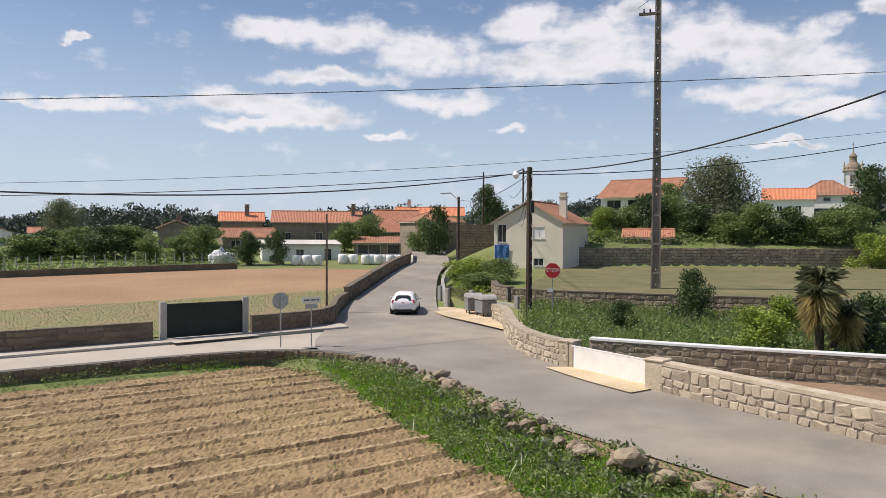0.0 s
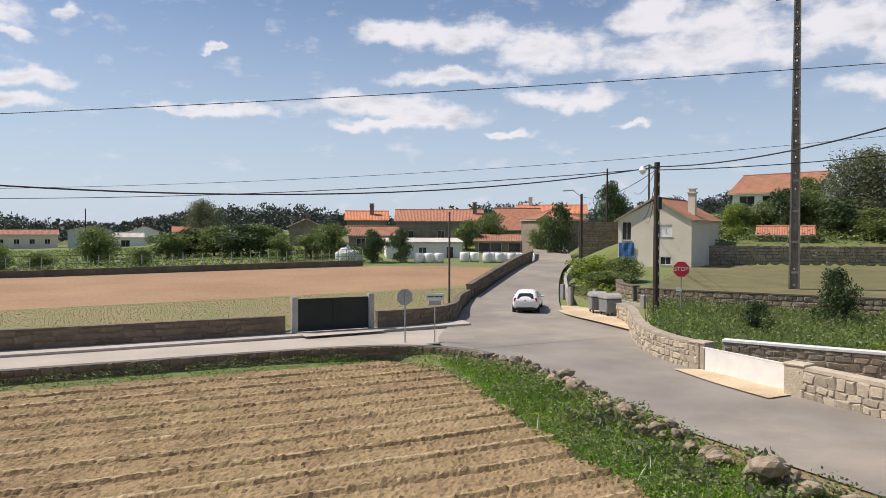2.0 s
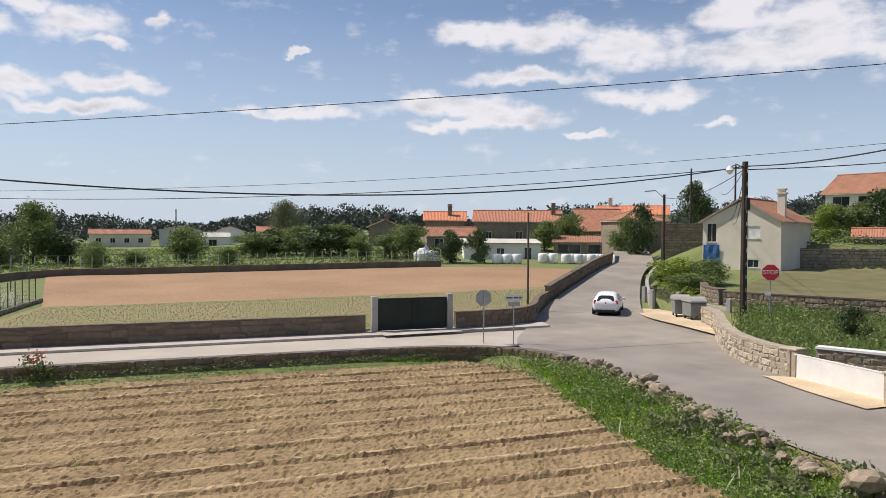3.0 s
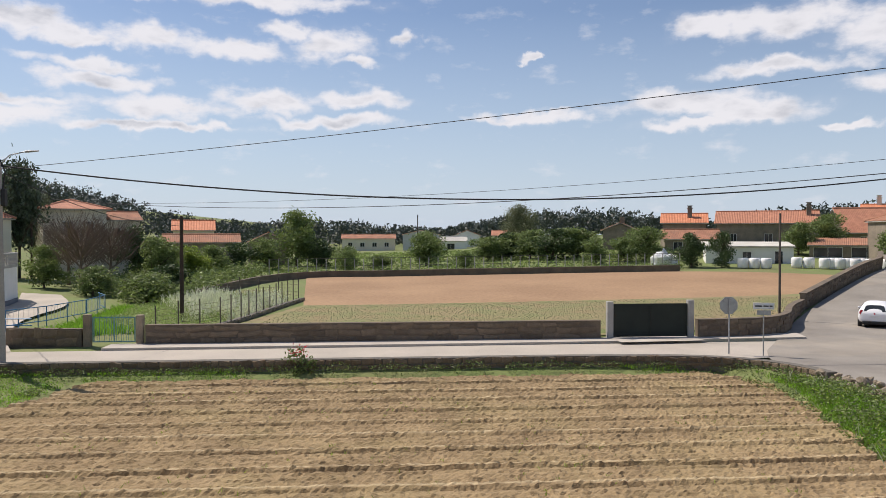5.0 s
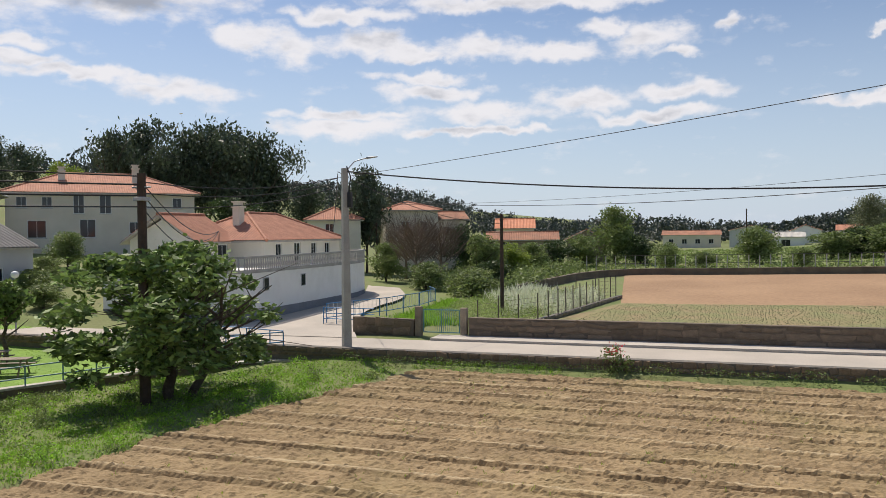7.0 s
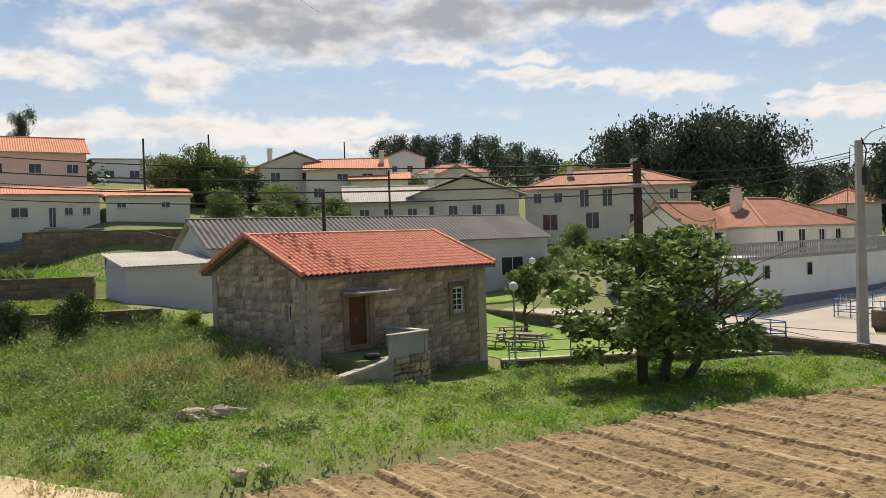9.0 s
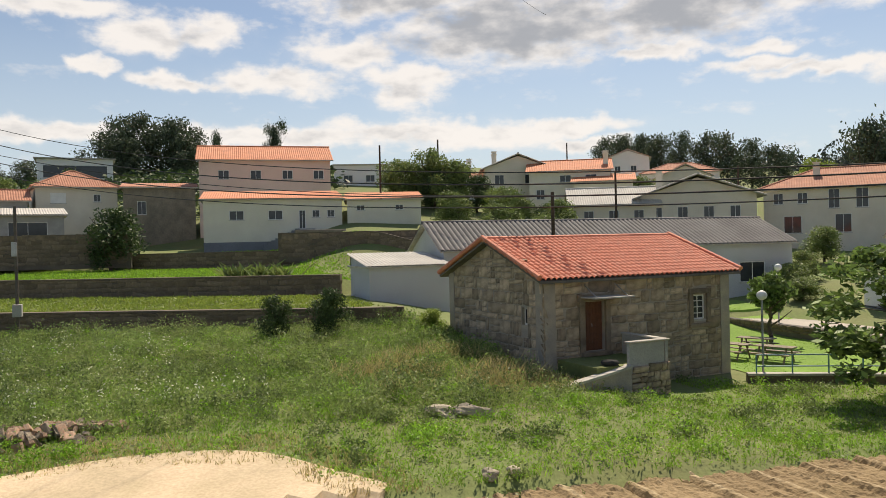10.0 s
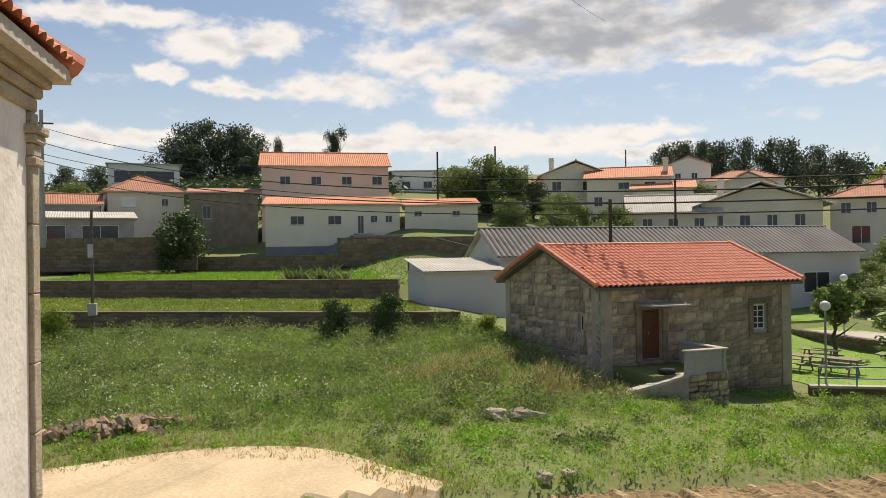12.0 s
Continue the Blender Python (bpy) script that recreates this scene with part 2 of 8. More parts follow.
dry_tracks(SOIL, (0.52, 0.41, 0.25))
FAR_SOIL = material("harrowed_soil", (0.36, 0.23, 0.13), (0.29, 0.18, 0.10), scale=0.12, rough=1.0, bump=0.5, fine=4)
FAR_GREEN = material("seedling_soil", (0.20, 0.21, 0.085), (0.27, 0.21, 0.11), scale=0.5, rough=1.0, bump=0.5, fine=5)
MOWN = material("mown_dry_grass", (0.165, 0.15, 0.065), (0.115, 0.115, 0.045), scale=0.5, rough=1.0, bump=0.5, fine=8, dirt=(0.25, 0.205, 0.11), dirt_scale=0.2, dirt_amount=0.5)
DIRT = material("sandy_track", (0.66, 0.52, 0.35), (0.50, 0.40, 0.26), scale=0.4, rough=1.0, bump=0.4, fine=10, dirt=(0.25, 0.22, 0.09), dirt_scale=0.5, dirt_amount=0.25)
GRANITE = material("weathered_granite", (0.38, 0.31, 0.225), (0.22, 0.18, 0.13), scale=1.6, rough=0.95, bump=0.6, fine=22, piece=0.22, dirt=(0.10, 0.09, 0.075), dirt_scale=1.2, dirt_amount=0.6)
DARK_GRANITE = material("stained_dark_granite", (0.27, 0.20, 0.135), (0.15, 0.115, 0.08), scale=1.6, rough=0.95, bump=0.6, fine=22, piece=0.22, dirt=(0.09, 0.08, 0.068), dirt_scale=1.2, dirt_amount=0.6)
HOUSE_GRANITE = material("old_house_granite", (0.42, 0.325, 0.225), (0.21, 0.165, 0.12), scale=1.2, rough=0.95, bump=0.6, fine=20, piece=0.38, dirt=(0.58, 0.47, 0.34), dirt_scale=0.9, dirt_amount=0.7)
WARM_GRANITE = material("clean_granite", (0.52, 0.45, 0.35), (0.40, 0.34, 0.25), scale=1.8, rough=0.95, bump=0.5, fine=22, piece=0.2, dirt=(0.30, 0.24, 0.16), dirt_scale=1.4, dirt_amount=0.5)
MORTAR = material("grey_mortar", (0.42, 0.36, 0.28), (0.32, 0.29, 0.25), scale=2, rough=1.0, bump=0.4, fine=30)
DARK_MORTAR = material("dark_mortar", (0.17, 0.155, 0.13), (0.12, 0.11, 0.095), scale=2, rough=1.0, bump=0.4, fine=30)
CAPPING = material("cement_capping", (0.55, 0.52, 0.46), (0.42, 0.39, 0.34), scale=1.0, rough=0.95, bump=0.3, fine=20, dirt=(0.2, 0.18, 0.15), dirt_scale=0.8, dirt_amount=0.6)
OLD_CEMENT = material("old_cement_wall", (0.20, 0.155, 0.11), (0.125, 0.10, 0.075), scale=0.7, rough=0.95, bump=0.35, fine=16, dirt=(0.09, 0.08, 0.07), dirt_scale=0.5, dirt_amount=0.7)
CONCRETE = material("grey_concrete", (0.42, 0.41, 0.38), (0.34, 0.33, 0.31), scale=1.2, rough=0.9, bump=0.15, fine=25, dirt=(0.2, 0.19, 0.17), dirt_scale=0.7, dirt_amount=0.4)
WHITE_WALL = material("white_render", (0.85, 0.84, 0.81), (0.79, 0.78, 0.75), scale=0.4, rough=0.9, bump=0.08, fine=20, dirt=(0.5, 0.48, 0.44), dirt_scale=0.4, dirt_amount=0.35)
CREAM_WALL = material("cream_render", (0.74, 0.68, 0.57), (0.66, 0.60, 0.50), scale=0.4, rough=0.9, bump=0.08, fine=20, dirt=(0.45, 0.42, 0.34), dirt_scale=0.3, dirt_amount=0.3)
PALE_CREAM = material("pale_cream_render", (0.76, 0.72, 0.60), (0.70, 0.66, 0.55), scale=0.4, rough=0.9, bump=0.08, fine=20, dirt=(0.5, 0.47, 0.4), dirt_scale=0.3, dirt_amount=0.3)
PINK_WALL = material("pink_render", (0.72, 0.56, 0.48), (0.66, 0.51, 0.44), scale=0.4, rough=0.9, bump=0.08, fine=20)
GREY_WALL = material("grey_render", (0.54, 0.55, 0.565), (0.46, 0.47, 0.485), scale=0.3, rough=0.85, bump=0.06, fine=18, dirt=(0.42, 0.42, 0.43), dirt_scale=0.25, dirt_amount=0.35)
DARK_PLINTH = material("slate_plinth", (0.22, 0.23, 0.25), (0.18, 0.19, 0.21), scale=0.6, rough=0.9, bump=0.1, fine=20)
STONE_FAR = material("old_masonry", (0.30, 0.25, 0.19), (0.21, 0.175, 0.135), scale=0.9, rough=0.95, bump=0.5, fine=6, dirt=(0.12, 0.1, 0.08), dirt_scale=0.5, dirt_amount=0.5)
TILE = material("terracotta_tile", (0.50, 0.225, 0.135), (0.38, 0.165, 0.10), scale=1.5, rough=0.8, bump=0.2, fine=14, dirt=(0.30, 0.13, 0.08), dirt_scale=0.7, dirt_amount=0.35)
TILE_NEW = material("fresh_terracotta_tile", (0.72, 0.26, 0.155), (0.58, 0.195, 0.115), scale=3, rough=0.75, bump=0.15, fine=18, island=0.12, dirt=(0.62, 0.34, 0.24), dirt_scale=2.5, dirt_amount=0.4)
TILE_BRIGHT = material("orange_tile", (0.65, 0.25, 0.125), (0.52, 0.195, 0.095), scale=1.2, rough=0.75, bump=0.15, fine=14)
TILE_OLD = material("brown_weathered_tile", (0.42, 0.20, 0.12), (0.30, 0.145, 0.09), scale=0.8, rough=0.9, bump=0.3, fine=8, dirt=(0.2, 0.15, 0.11), dirt_scale=0.5, dirt_amount=0.5)
SHEET_GREY = material("grey_fibre_sheet", (0.15, 0.148, 0.145), (0.105, 0.102, 0.10), scale=0.5, rough=0.75, bump=0.15, fine=12, dirt=(0.2, 0.19, 0.18), dirt_scale=0.4, dirt_amount=0.4)
SHEET_LIGHT = material("light_sheet_roof", (0.55, 0.53, 0.48), (0.45, 0.43, 0.39), scale=0.5, rough=0.8, bump=0.1, fine=12)
WHITE_PAINT = material("white_paint", (0.80, 0.80, 0.78), (0.72, 0.72, 0.70), scale=2, rough=0.5, bump=0.02)
CAR_PAINT = material("white_car_paint", (0.85, 0.85, 0.86), (0.83, 0.83, 0.84), scale=1, rough=0.25, bump=0, fine=5)
BLACK_RUBBER = material("black_rubber", (0.025, 0.025, 0.025), (0.018, 0.018, 0.018), scale=6, rough=0.9, bump=0.1)
DARK_METAL = material("dark_green_steel", (0.018, 0.026, 0.02), (0.012, 0.018, 0.014), scale=1, rough=0.65, bump=0.03, metal=0.2)
GALVANISED = material("galvanised_steel", (0.45, 0.46, 0.47), (0.35, 0.36, 0.37), scale=5, rough=0.5, bump=0.05, metal=0.7)
BIN_GREY = material("grey_bin_plastic", (0.22, 0.23, 0.23), (0.17, 0.18, 0.18), scale=2, rough=0.6, bump=0.05)
BLUE_PAINT = material("blue_painted_steel", (0.07, 0.22, 0.42), (0.05, 0.17, 0.34), scale=3, rough=0.5, bump=0.04, metal=0.1)
TEAL_PAINT = material("teal_painted_steel", (0.12, 0.28, 0.32), (0.09, 0.22, 0.26), scale=3, rough=0.5, bump=0.04)
RED_PAINT = material("red_sign_paint", (0.55, 0.02, 0.03), (0.48, 0.02, 0.03), scale=3, rough=0.4, bump=0)
BLUE_CLOTH = material("blue_tarpaulin", (0.10, 0.26, 0.55), (0.07, 0.2, 0.45), scale=2, rough=0.7, bump=0.4, fine=4)
OLD_WOOD = material("tarred_pole_wood", (0.075, 0.05, 0.035), (0.05, 0.035, 0.025), scale=4, rough=0.9, bump=0.5, fine=30)
DOOR_WOOD = material("varnished_door_wood", (0.16, 0.06, 0.025), (0.11, 0.04, 0.018), scale=5, rough=0.5, bump=0.2, fine=30)
TABLE_WOOD = material("weathered_table_wood", (0.30, 0.25, 0.19), (0.22, 0.18, 0.14), scale=4, rough=0.85, bump=0.3, fine=30)
BARK = material("grey_bark", (0.12, 0.095, 0.07), (0.075, 0.06, 0.045), scale=5, rough=0.95, bump=0.8, fine=25)
PYLON = material("aged_pylon_concrete", (0.27, 0.235, 0.20), (0.19, 0.165, 0.14), scale=1.5, rough=0.9, bump=0.25, fine=20)
EARTH = material("bare_brown_earth", (0.30, 0.205, 0.125), (0.22, 0.155, 0.10), scale=0.8, rough=1.0, bump=0.6, fine=9, dirt=(0.34, 0.27, 0.18), dirt_scale=0.4, dirt_amount=0.5)
LATTICE = material("rusty_grey_steel", (0.16, 0.135, 0.115), (0.11, 0.09, 0.075), scale=3, rough=0.8, bump=0.2, metal=0.3)
CABLE = material("black_cable", (0.03, 0.03, 0.033), (0.02, 0.02, 0.022), scale=3, rough=0.7, bump=0)
GLASS_DARK = material("dark_window_glass", (0.035, 0.04, 0.045), (0.025, 0.03, 0.035), scale=1, rough=0.08, bump=0)
BALE_WRAP = material("white_bale_wrap", (0.86, 0.86, 0.85), (0.80, 0.80, 0.80), scale=3, rough=0.35, bump=0.25, fine=8)
LIME_WALL = material("limewashed_church_wall", (0.80, 0.78, 0.74), (0.70, 0.67, 0.62), scale=1.5, rough=0.95, bump=0.25, fine=14, dirt=(0.52, 0.48, 0.42), dirt_scale=2.2, dirt_amount=0.5)
PILASTER = material("church_granite", (0.48, 0.42, 0.32), (0.36, 0.31, 0.23), scale=3, rough=0.95, bump=0.5, fine=30, dirt=(0.2, 0.17, 0.13), dirt_scale=1.6, dirt_amount=0.5)
GRASS = leaf_material("fresh_grass", (0.27, 0.47, 0.05), (0.19, 0.36, 0.035), island=0.4, trans=0.45)
WEED = leaf_material("tall_weeds", (0.22, 0.33, 0.08), (0.28, 0.33, 0.12), island=0.35, trans=0.45)
DRY_GRASS = leaf_material("dry_grass", (0.55, 0.46, 0.24), (0.47, 0.41, 0.18), island=0.35)
FLOWER = leaf_material("white_umbels", (0.75, 0.76, 0.62), (0.62, 0.66, 0.45), island=0.2)
ROSE = leaf_material("red_rose_petals", (0.55, 0.03, 0.04), (0.6, 0.15, 0.15), island=0.3)
LEAF_FIG = leaf_material("glossy_mid_green_leaves", (0.20, 0.29, 0.08), (0.125, 0.20, 0.05), island=0.6, trans=0.3)
LEAF_DARK = leaf_material("dark_evergreen_leaves", (0.075, 0.12, 0.035), (0.05, 0.085, 0.026), island=0.4, trans=0.2)
LEAF_MID = leaf_material("mid_green_leaves", (0.20, 0.26, 0.08), (0.14, 0.195, 0.06), island=0.4)
LEAF_LIGHT = leaf_material("yellow_green_leaves", (0.30, 0.37, 0.06), (0.21, 0.29, 0.05), island=0.35)
LEAF_OLIVE = leaf_material("grey_green_leaves", (0.19, 0.21, 0.115), (0.14, 0.16, 0.085), island=0.35)
LEAF_EUCA = leaf_material("eucalyptus_leaves", (0.088, 0.12, 0.066), (0.066, 0.092, 0.052), island=0.4, trans=0.2)
# far woods: a little bluish distance haze is mixed into the leaf colour
LEAF_FAR = leaf_material("hazed_pine_leaves", (0.06, 0.08, 0.066), (0.046, 0.062, 0.052), island=0.3, trans=0.1)
TWIG = material("bare_twigs", (0.20, 0.15, 0.11), (0.15, 0.11, 0.08), scale=2, rough=0.95, bump=0.2)

# ---------------------------------------------------------------- building helpers
def mesh_of(name, verts, faces):
    me = bpy.data.meshes.new(name)
    me.from_pydata(verts, [], faces)
    me.update()
    return me


def part(name, bm, mat, parent, label="", smooth=False):
    """Links a bmesh (or a mesh) as one mesh object under parent, in its parent's space."""
    if isinstance(bm, bmesh.types.BMesh):
        me = bpy.data.meshes.new(name)
        bmesh.ops.recalc_face_normals(bm, faces=bm.faces)
        bm.to_mesh(me)
        bm.free()
    else:
        me = bm
    if not me.materials:
        me.materials.append(mat)
    if smooth:
        me.polygons.foreach_set("use_smooth", [True] * len(me.polygons))
    ob = new(name, me)
    ob.parent = parent
    if label:
        tagged(ob, label)
    return ob


def thing(name, label, category, m=None, group="", kind=""):
    ob = new(name)
    ob.empty_display_size = 0.2
    ob.matrix_basis = m or Matrix.Identity(4)
    return tagged(ob, label, category, group, kind)


def solo(name, bm, mat, label, category, m=None, group="", kind="", smooth=False):
    """A thing of one mesh."""
    ob = part(name, bm, mat, None, smooth=smooth)
    ob.matrix_basis = m or Matrix.Identity(4)
    return tagged(ob, label, category, group, kind)


def box(bm, x0, x1, y0, y1, z0, z1, bevel=0.0):
    r = bmesh.ops.create_cube(bm, size=1.0)
    for v in r["verts"]:
        v.co = Vector(((x0 + x1) / 2 + v.co.x * (x1 - x0), (y0 + y1) / 2 + v.co.y * (y1 - y0), (z0 + z1) / 2 + v.co.z * (z1 - z0)))
    if bevel:
        edges = list({e for v in r["verts"] for e in v.link_edges})
        bmesh.ops.bevel(bm, geom=edges, offset=bevel, segments=1, affect="EDGES")
    return bm


def boxes(*bs, bevel=0.0):
    bm = bmesh.new()
    for b in bs:
        box(bm, *b, bevel=bevel)
    return bm


def tube(bm, a, b, r0, r1=None, n=8):
    a, b = Vector(a), Vector(b)
    r1 = r0 if r1 is None else r1
    q = (b - a).to_track_quat("Z", "Y")
    rings = []
    for c, r in ((a, r0), (b, r1)):
        rings.append([bm.verts.new(c + q @ Vector((r * math.cos(2 * math.pi * k / n), r * math.sin(2 * math.pi * k / n), 0))) for k in range(n)])
    for k in range(n):
        bm.faces.new((rings[0][k], rings[0][(k + 1) % n], rings[1][(k + 1) % n], rings[1][k]))
    bm.faces.new(rings[0][::-1]), bm.faces.new(rings[1])
    return bm


def tubes(*ts, n=8):
    bm = bmesh.new()
    for t in ts:
        tube(bm, *t, n=n)
    return bm


def lathe(bm, profile, n=16, at=(0, 0)):
    """Rings of (radius, z) turned round the z axis."""
    rings = [[bm.verts.new((at[0] + r * math.cos(2 * math.pi * k / n), at[1] + r * math.sin(2 * math.pi * k / n), z)) for k in range(n)] for r, z in profile]
    for lo, hi in zip(rings, rings[1:]):
        for k in range(n):
            bm.faces.new((lo[k], lo[(k + 1) % n], hi[(k + 1) % n], hi[k]))
    bm.faces.new(rings[0][::-1]), bm.faces.new(rings[-1])
    return bm


def prism(bm, outline, y0, y1):
    """A closed outline of (x, z) carried from y0 to y1."""
    a = [bm.verts.new((x, y0, z)) for x, z in outline]
    b = [bm.verts.new((x, y1, z)) for x, z in outline]
    n = len(outline)
    for k in range(n):
        bm.faces.new((a[k], a[(k + 1) % n], b[(k + 1) % n], b[k]))
    bm.faces.new(a[::-1]), bm.faces.new(b)
    return bm


def step(a, b, v):
    t = np.clip((np.asarray(v, float) - a) / (b - a), 0, 1)
    return t * t * (3 - 2 * t)


# ---------------------------------------------------------------- the lie of the land
W_AT = [0, 18, 27, 36, 50, 60, 80, 90, 105, 120, 180, 300, 2600]
W_Z = [0, 0, 0.5, 1.3, 2.0, 3.2, 5.0, 6.4, 10.5, 14, 24, 30, 34]
E_AT = [0, 38, 50, 60, 85.0, 86.0, 100, 120, 180, 2600]
E_Z = [0, 0.1, 0.7, 1.3, 2.1, 4.2, 5.8, 8.2, 9.5, 14]


ROAD_BED = [(14, -9), (14.8, 8), (15.6, 16), (16.2, 24), (15.8, 31.5), (-41, 32.4), (-41, 37.9), (21, 38.6), (24.8, 45.6), (31.2, 53.4), (40.2, 62.6), (48, 70), (57, 84.5),
            (63.5, 83), (53.2, 67.0), (44.4, 58.2), (35, 45.8), (34.2, 40), (32.0, 34), (26.0, 27.4), (24.4, 21.5), (24.2, 17), (21.7, 8.5), (21, -9)]
FIELD = [(-11.2, 31.5), (-13.0, 26), (-14.8, 19.3), (-15.3, 13.9), (-16.0, 8.5), (-17, 0), (-17, -12), (12, -12), (11.4, 6), (11.9, 13), (12.6, 17), (14.9, 26.5), (15.0, 29.6), (13.8, 31.3)]
LANE_BED = [(-16.5, 37), (-19, 42), (-21.4, 50), (-21.4, 58), (-25.4, 66), (-30.6, 68), (-27.4, 60), (-27.2, 52), (-27.2, 44), (-27.6, 37)]


def road_z(x, y):
    """The main road climbs beyond the crossing."""
    r = np.hypot(x, y)
    return 2.2 * step(48, 84, r) + 1.6 * step(84, 110, r)


def inside(px, py, poly):
    """Which of the points lie in the polygon."""
    px, py = np.asarray(px), np.asarray(py)
    r = np.zeros(px.shape, bool)
    n = len(poly)
    for k in range(n):
        (x1, y1), (x2, y2) = poly[k], poly[(k + 1) % n]
        c = ((y1 > py) != (y2 > py)) & (px < (x2 - x1) * (py - y1) / ((y2 - y1) or 1e-9) + x1)
        r ^= c
    return r


def ground(x, y):
    """Height of the ground, in metres over the crossing."""
    x, y = np.asarray(x, float), np.asarray(y, float)
    north = 0.3 + 0.012 * np.clip(y - 40, 0, 70) + 0.00034 * np.clip(x, 0, 60) * np.clip(y - 40, 0, 70) + 2.4 * step(95, 125, y) * step(15, 60, x)
    north = north * step(39.0, 41.0, y)
    e = 0.637 * x + 0.771 * y
    east = np.interp(e, E_AT, E_Z) * step(20.5, 24, x) * (1 - step(0.12, 0.34, (y - 0.9 * x) / np.maximum(1, np.hypot(x, y))))
    w = -x
    west = np.interp(w, W_AT, W_Z)
    flat_park = -0.7 + 0.0 * w + 1.4 * step(33, 46, w) + 5.3 * step(62, 74, w) + np.interp(w, [74, 98, 120, 180, 300], [0, 5, 9, 18, 24])
    flat_park = flat_park + 0.6 * step(29, 35, y) * (1 - step(33, 46, w))
    s = -0.89 * x + 0.46 * y
    terr = np.interp(s, [0, 14, 18, 27, 36.8, 37.2, 50.6, 51.0, 72.6, 73.0, 84, 97, 110, 125, 180, 300, 2600], [-0.35, -0.35, -0.1, 0.3, 1.45, 2.05, 2.1, 3.15, 3.25, 4.65, 5.3, 9.0, 12, 15, 24, 30, 34])
    tw = 1 - step(10.0, 20.0, y)
    pk = step(36, 48, y)
    west = west * pk + flat_park * (1 - pk)
    west = terr * tw + west * (1 - tw)
    wz = step(13.5, 18.5, w) * (1 - 0.75 * step(60, 100, y) * (1 - step(40, 70, w)))
    z = np.maximum(north * (1 - wz), east) * (1 - wz) + west * wz
    field = (1 - step(31.3, 32.2, y)) * (1 - step(14, 16, np.abs(x + 0.5)))
    z = z - 0.42 * field * (1 - wz)
    on_road = inside(x, y, ROAD_BED)
    z = np.where(on_road, np.minimum(z, road_z(x, y) - 0.12), z)
    z = np.where(inside(x, y, FIELD), np.minimum(z, -0.55), z)
    return np.where(inside(x, y, LANE_BED), np.minimum(z, 0.02 * np.clip(y - 42, 0, 60) - 0.12), z)


def gz(x, y):
    return float(ground(x, y))


def sheet(name, xs, ys, mat, lift=0.0, height=None, label="", category="", kind="structure"):
    """A ground sheet over a grid of xs and ys."""
    X, Y = np.meshgrid(xs, ys)
    Z = (height or ground)(X, Y) + lift
    nx, ny = len(xs), len(ys)
    idx = np.arange(nx * ny).reshape(ny, nx)
    faces = np.stack([idx[:-1, :-1], idx[:-1, 1:], idx[1:, 1:], idx[1:, :-1]], -1).reshape(-1, 4)
    me = mesh_of(name, np.stack([X, Y, Z], -1).reshape(-1, 3).tolist(), faces.tolist())
    return solo(name, me, mat, label, category, kind=kind, smooth=True)


def strip(name, left, right, mat, lift, label, category, kind="structure", seg=1.0, height=None, thick=0.0):
    """A ribbon of ground between two lines of (x, y)."""
    height = height or ground
    L, R = resample(left, 160), resample(right, 160)
    cols = 9
    P = L[:, None, :] + (R - L)[:, None, :] * np.linspace(0, 1, cols)[None, :, None]
    Z = height(P[..., 0], P[..., 1]) + lift
    V = np.concatenate([P, Z[..., None]], -1).reshape(-1, 3)
    idx = np.arange(160 * cols).reshape(160, cols)
    faces = np.stack([idx[:-1, :-1], idx[:-1, 1:], idx[1:, 1:], idx[1:, :-1]], -1).reshape(-1, 4).tolist()
    verts = V.tolist()
    if thick:
        n0 = len(verts)
        rim = list(idx[:, 0]) + list(idx[-1, 1:]) + list(idx[::-1, -1][1:]) + list(idx[0, ::-1][1:-1])
        for k in rim:
            x, y, z = verts[k]
            verts.append((x, y, z - thick))
        m = len(rim)
        for k in range(m):
            faces.append((int(rim[k]), int(rim[(k + 1) % m]), n0 + (k + 1) % m, n0 + k))
    me = mesh_of(name, verts, [tuple(int(i) for i in f) for f in faces])
    ob = solo(name, me, mat, label, category, kind=kind)
    return ob


def resample(line, n):
    """n even points along a smooth line through the given corners."""
    p = np.array(line, float)
    for _ in range(2):
        if len(p) > 2:
            q = np.empty((2 * len(p) - 2, p.shape[1]))
            q[0::2], q[1::2] = p[:-1] * 0.75 + p[1:] * 0.25, p[:-1] * 0.25 + p[1:] * 0.75
            p = np.concatenate([p[:1], q, p[-1:]])
    s = np.concatenate([[0], np.cumsum(np.linalg.norm(np.diff(p, axis=0), axis=1))])
    t = np.linspace(0, s[-1], n)
    return np.stack([np.interp(t, s, p[:, k]) for k in range(p.shape[1])], -1)


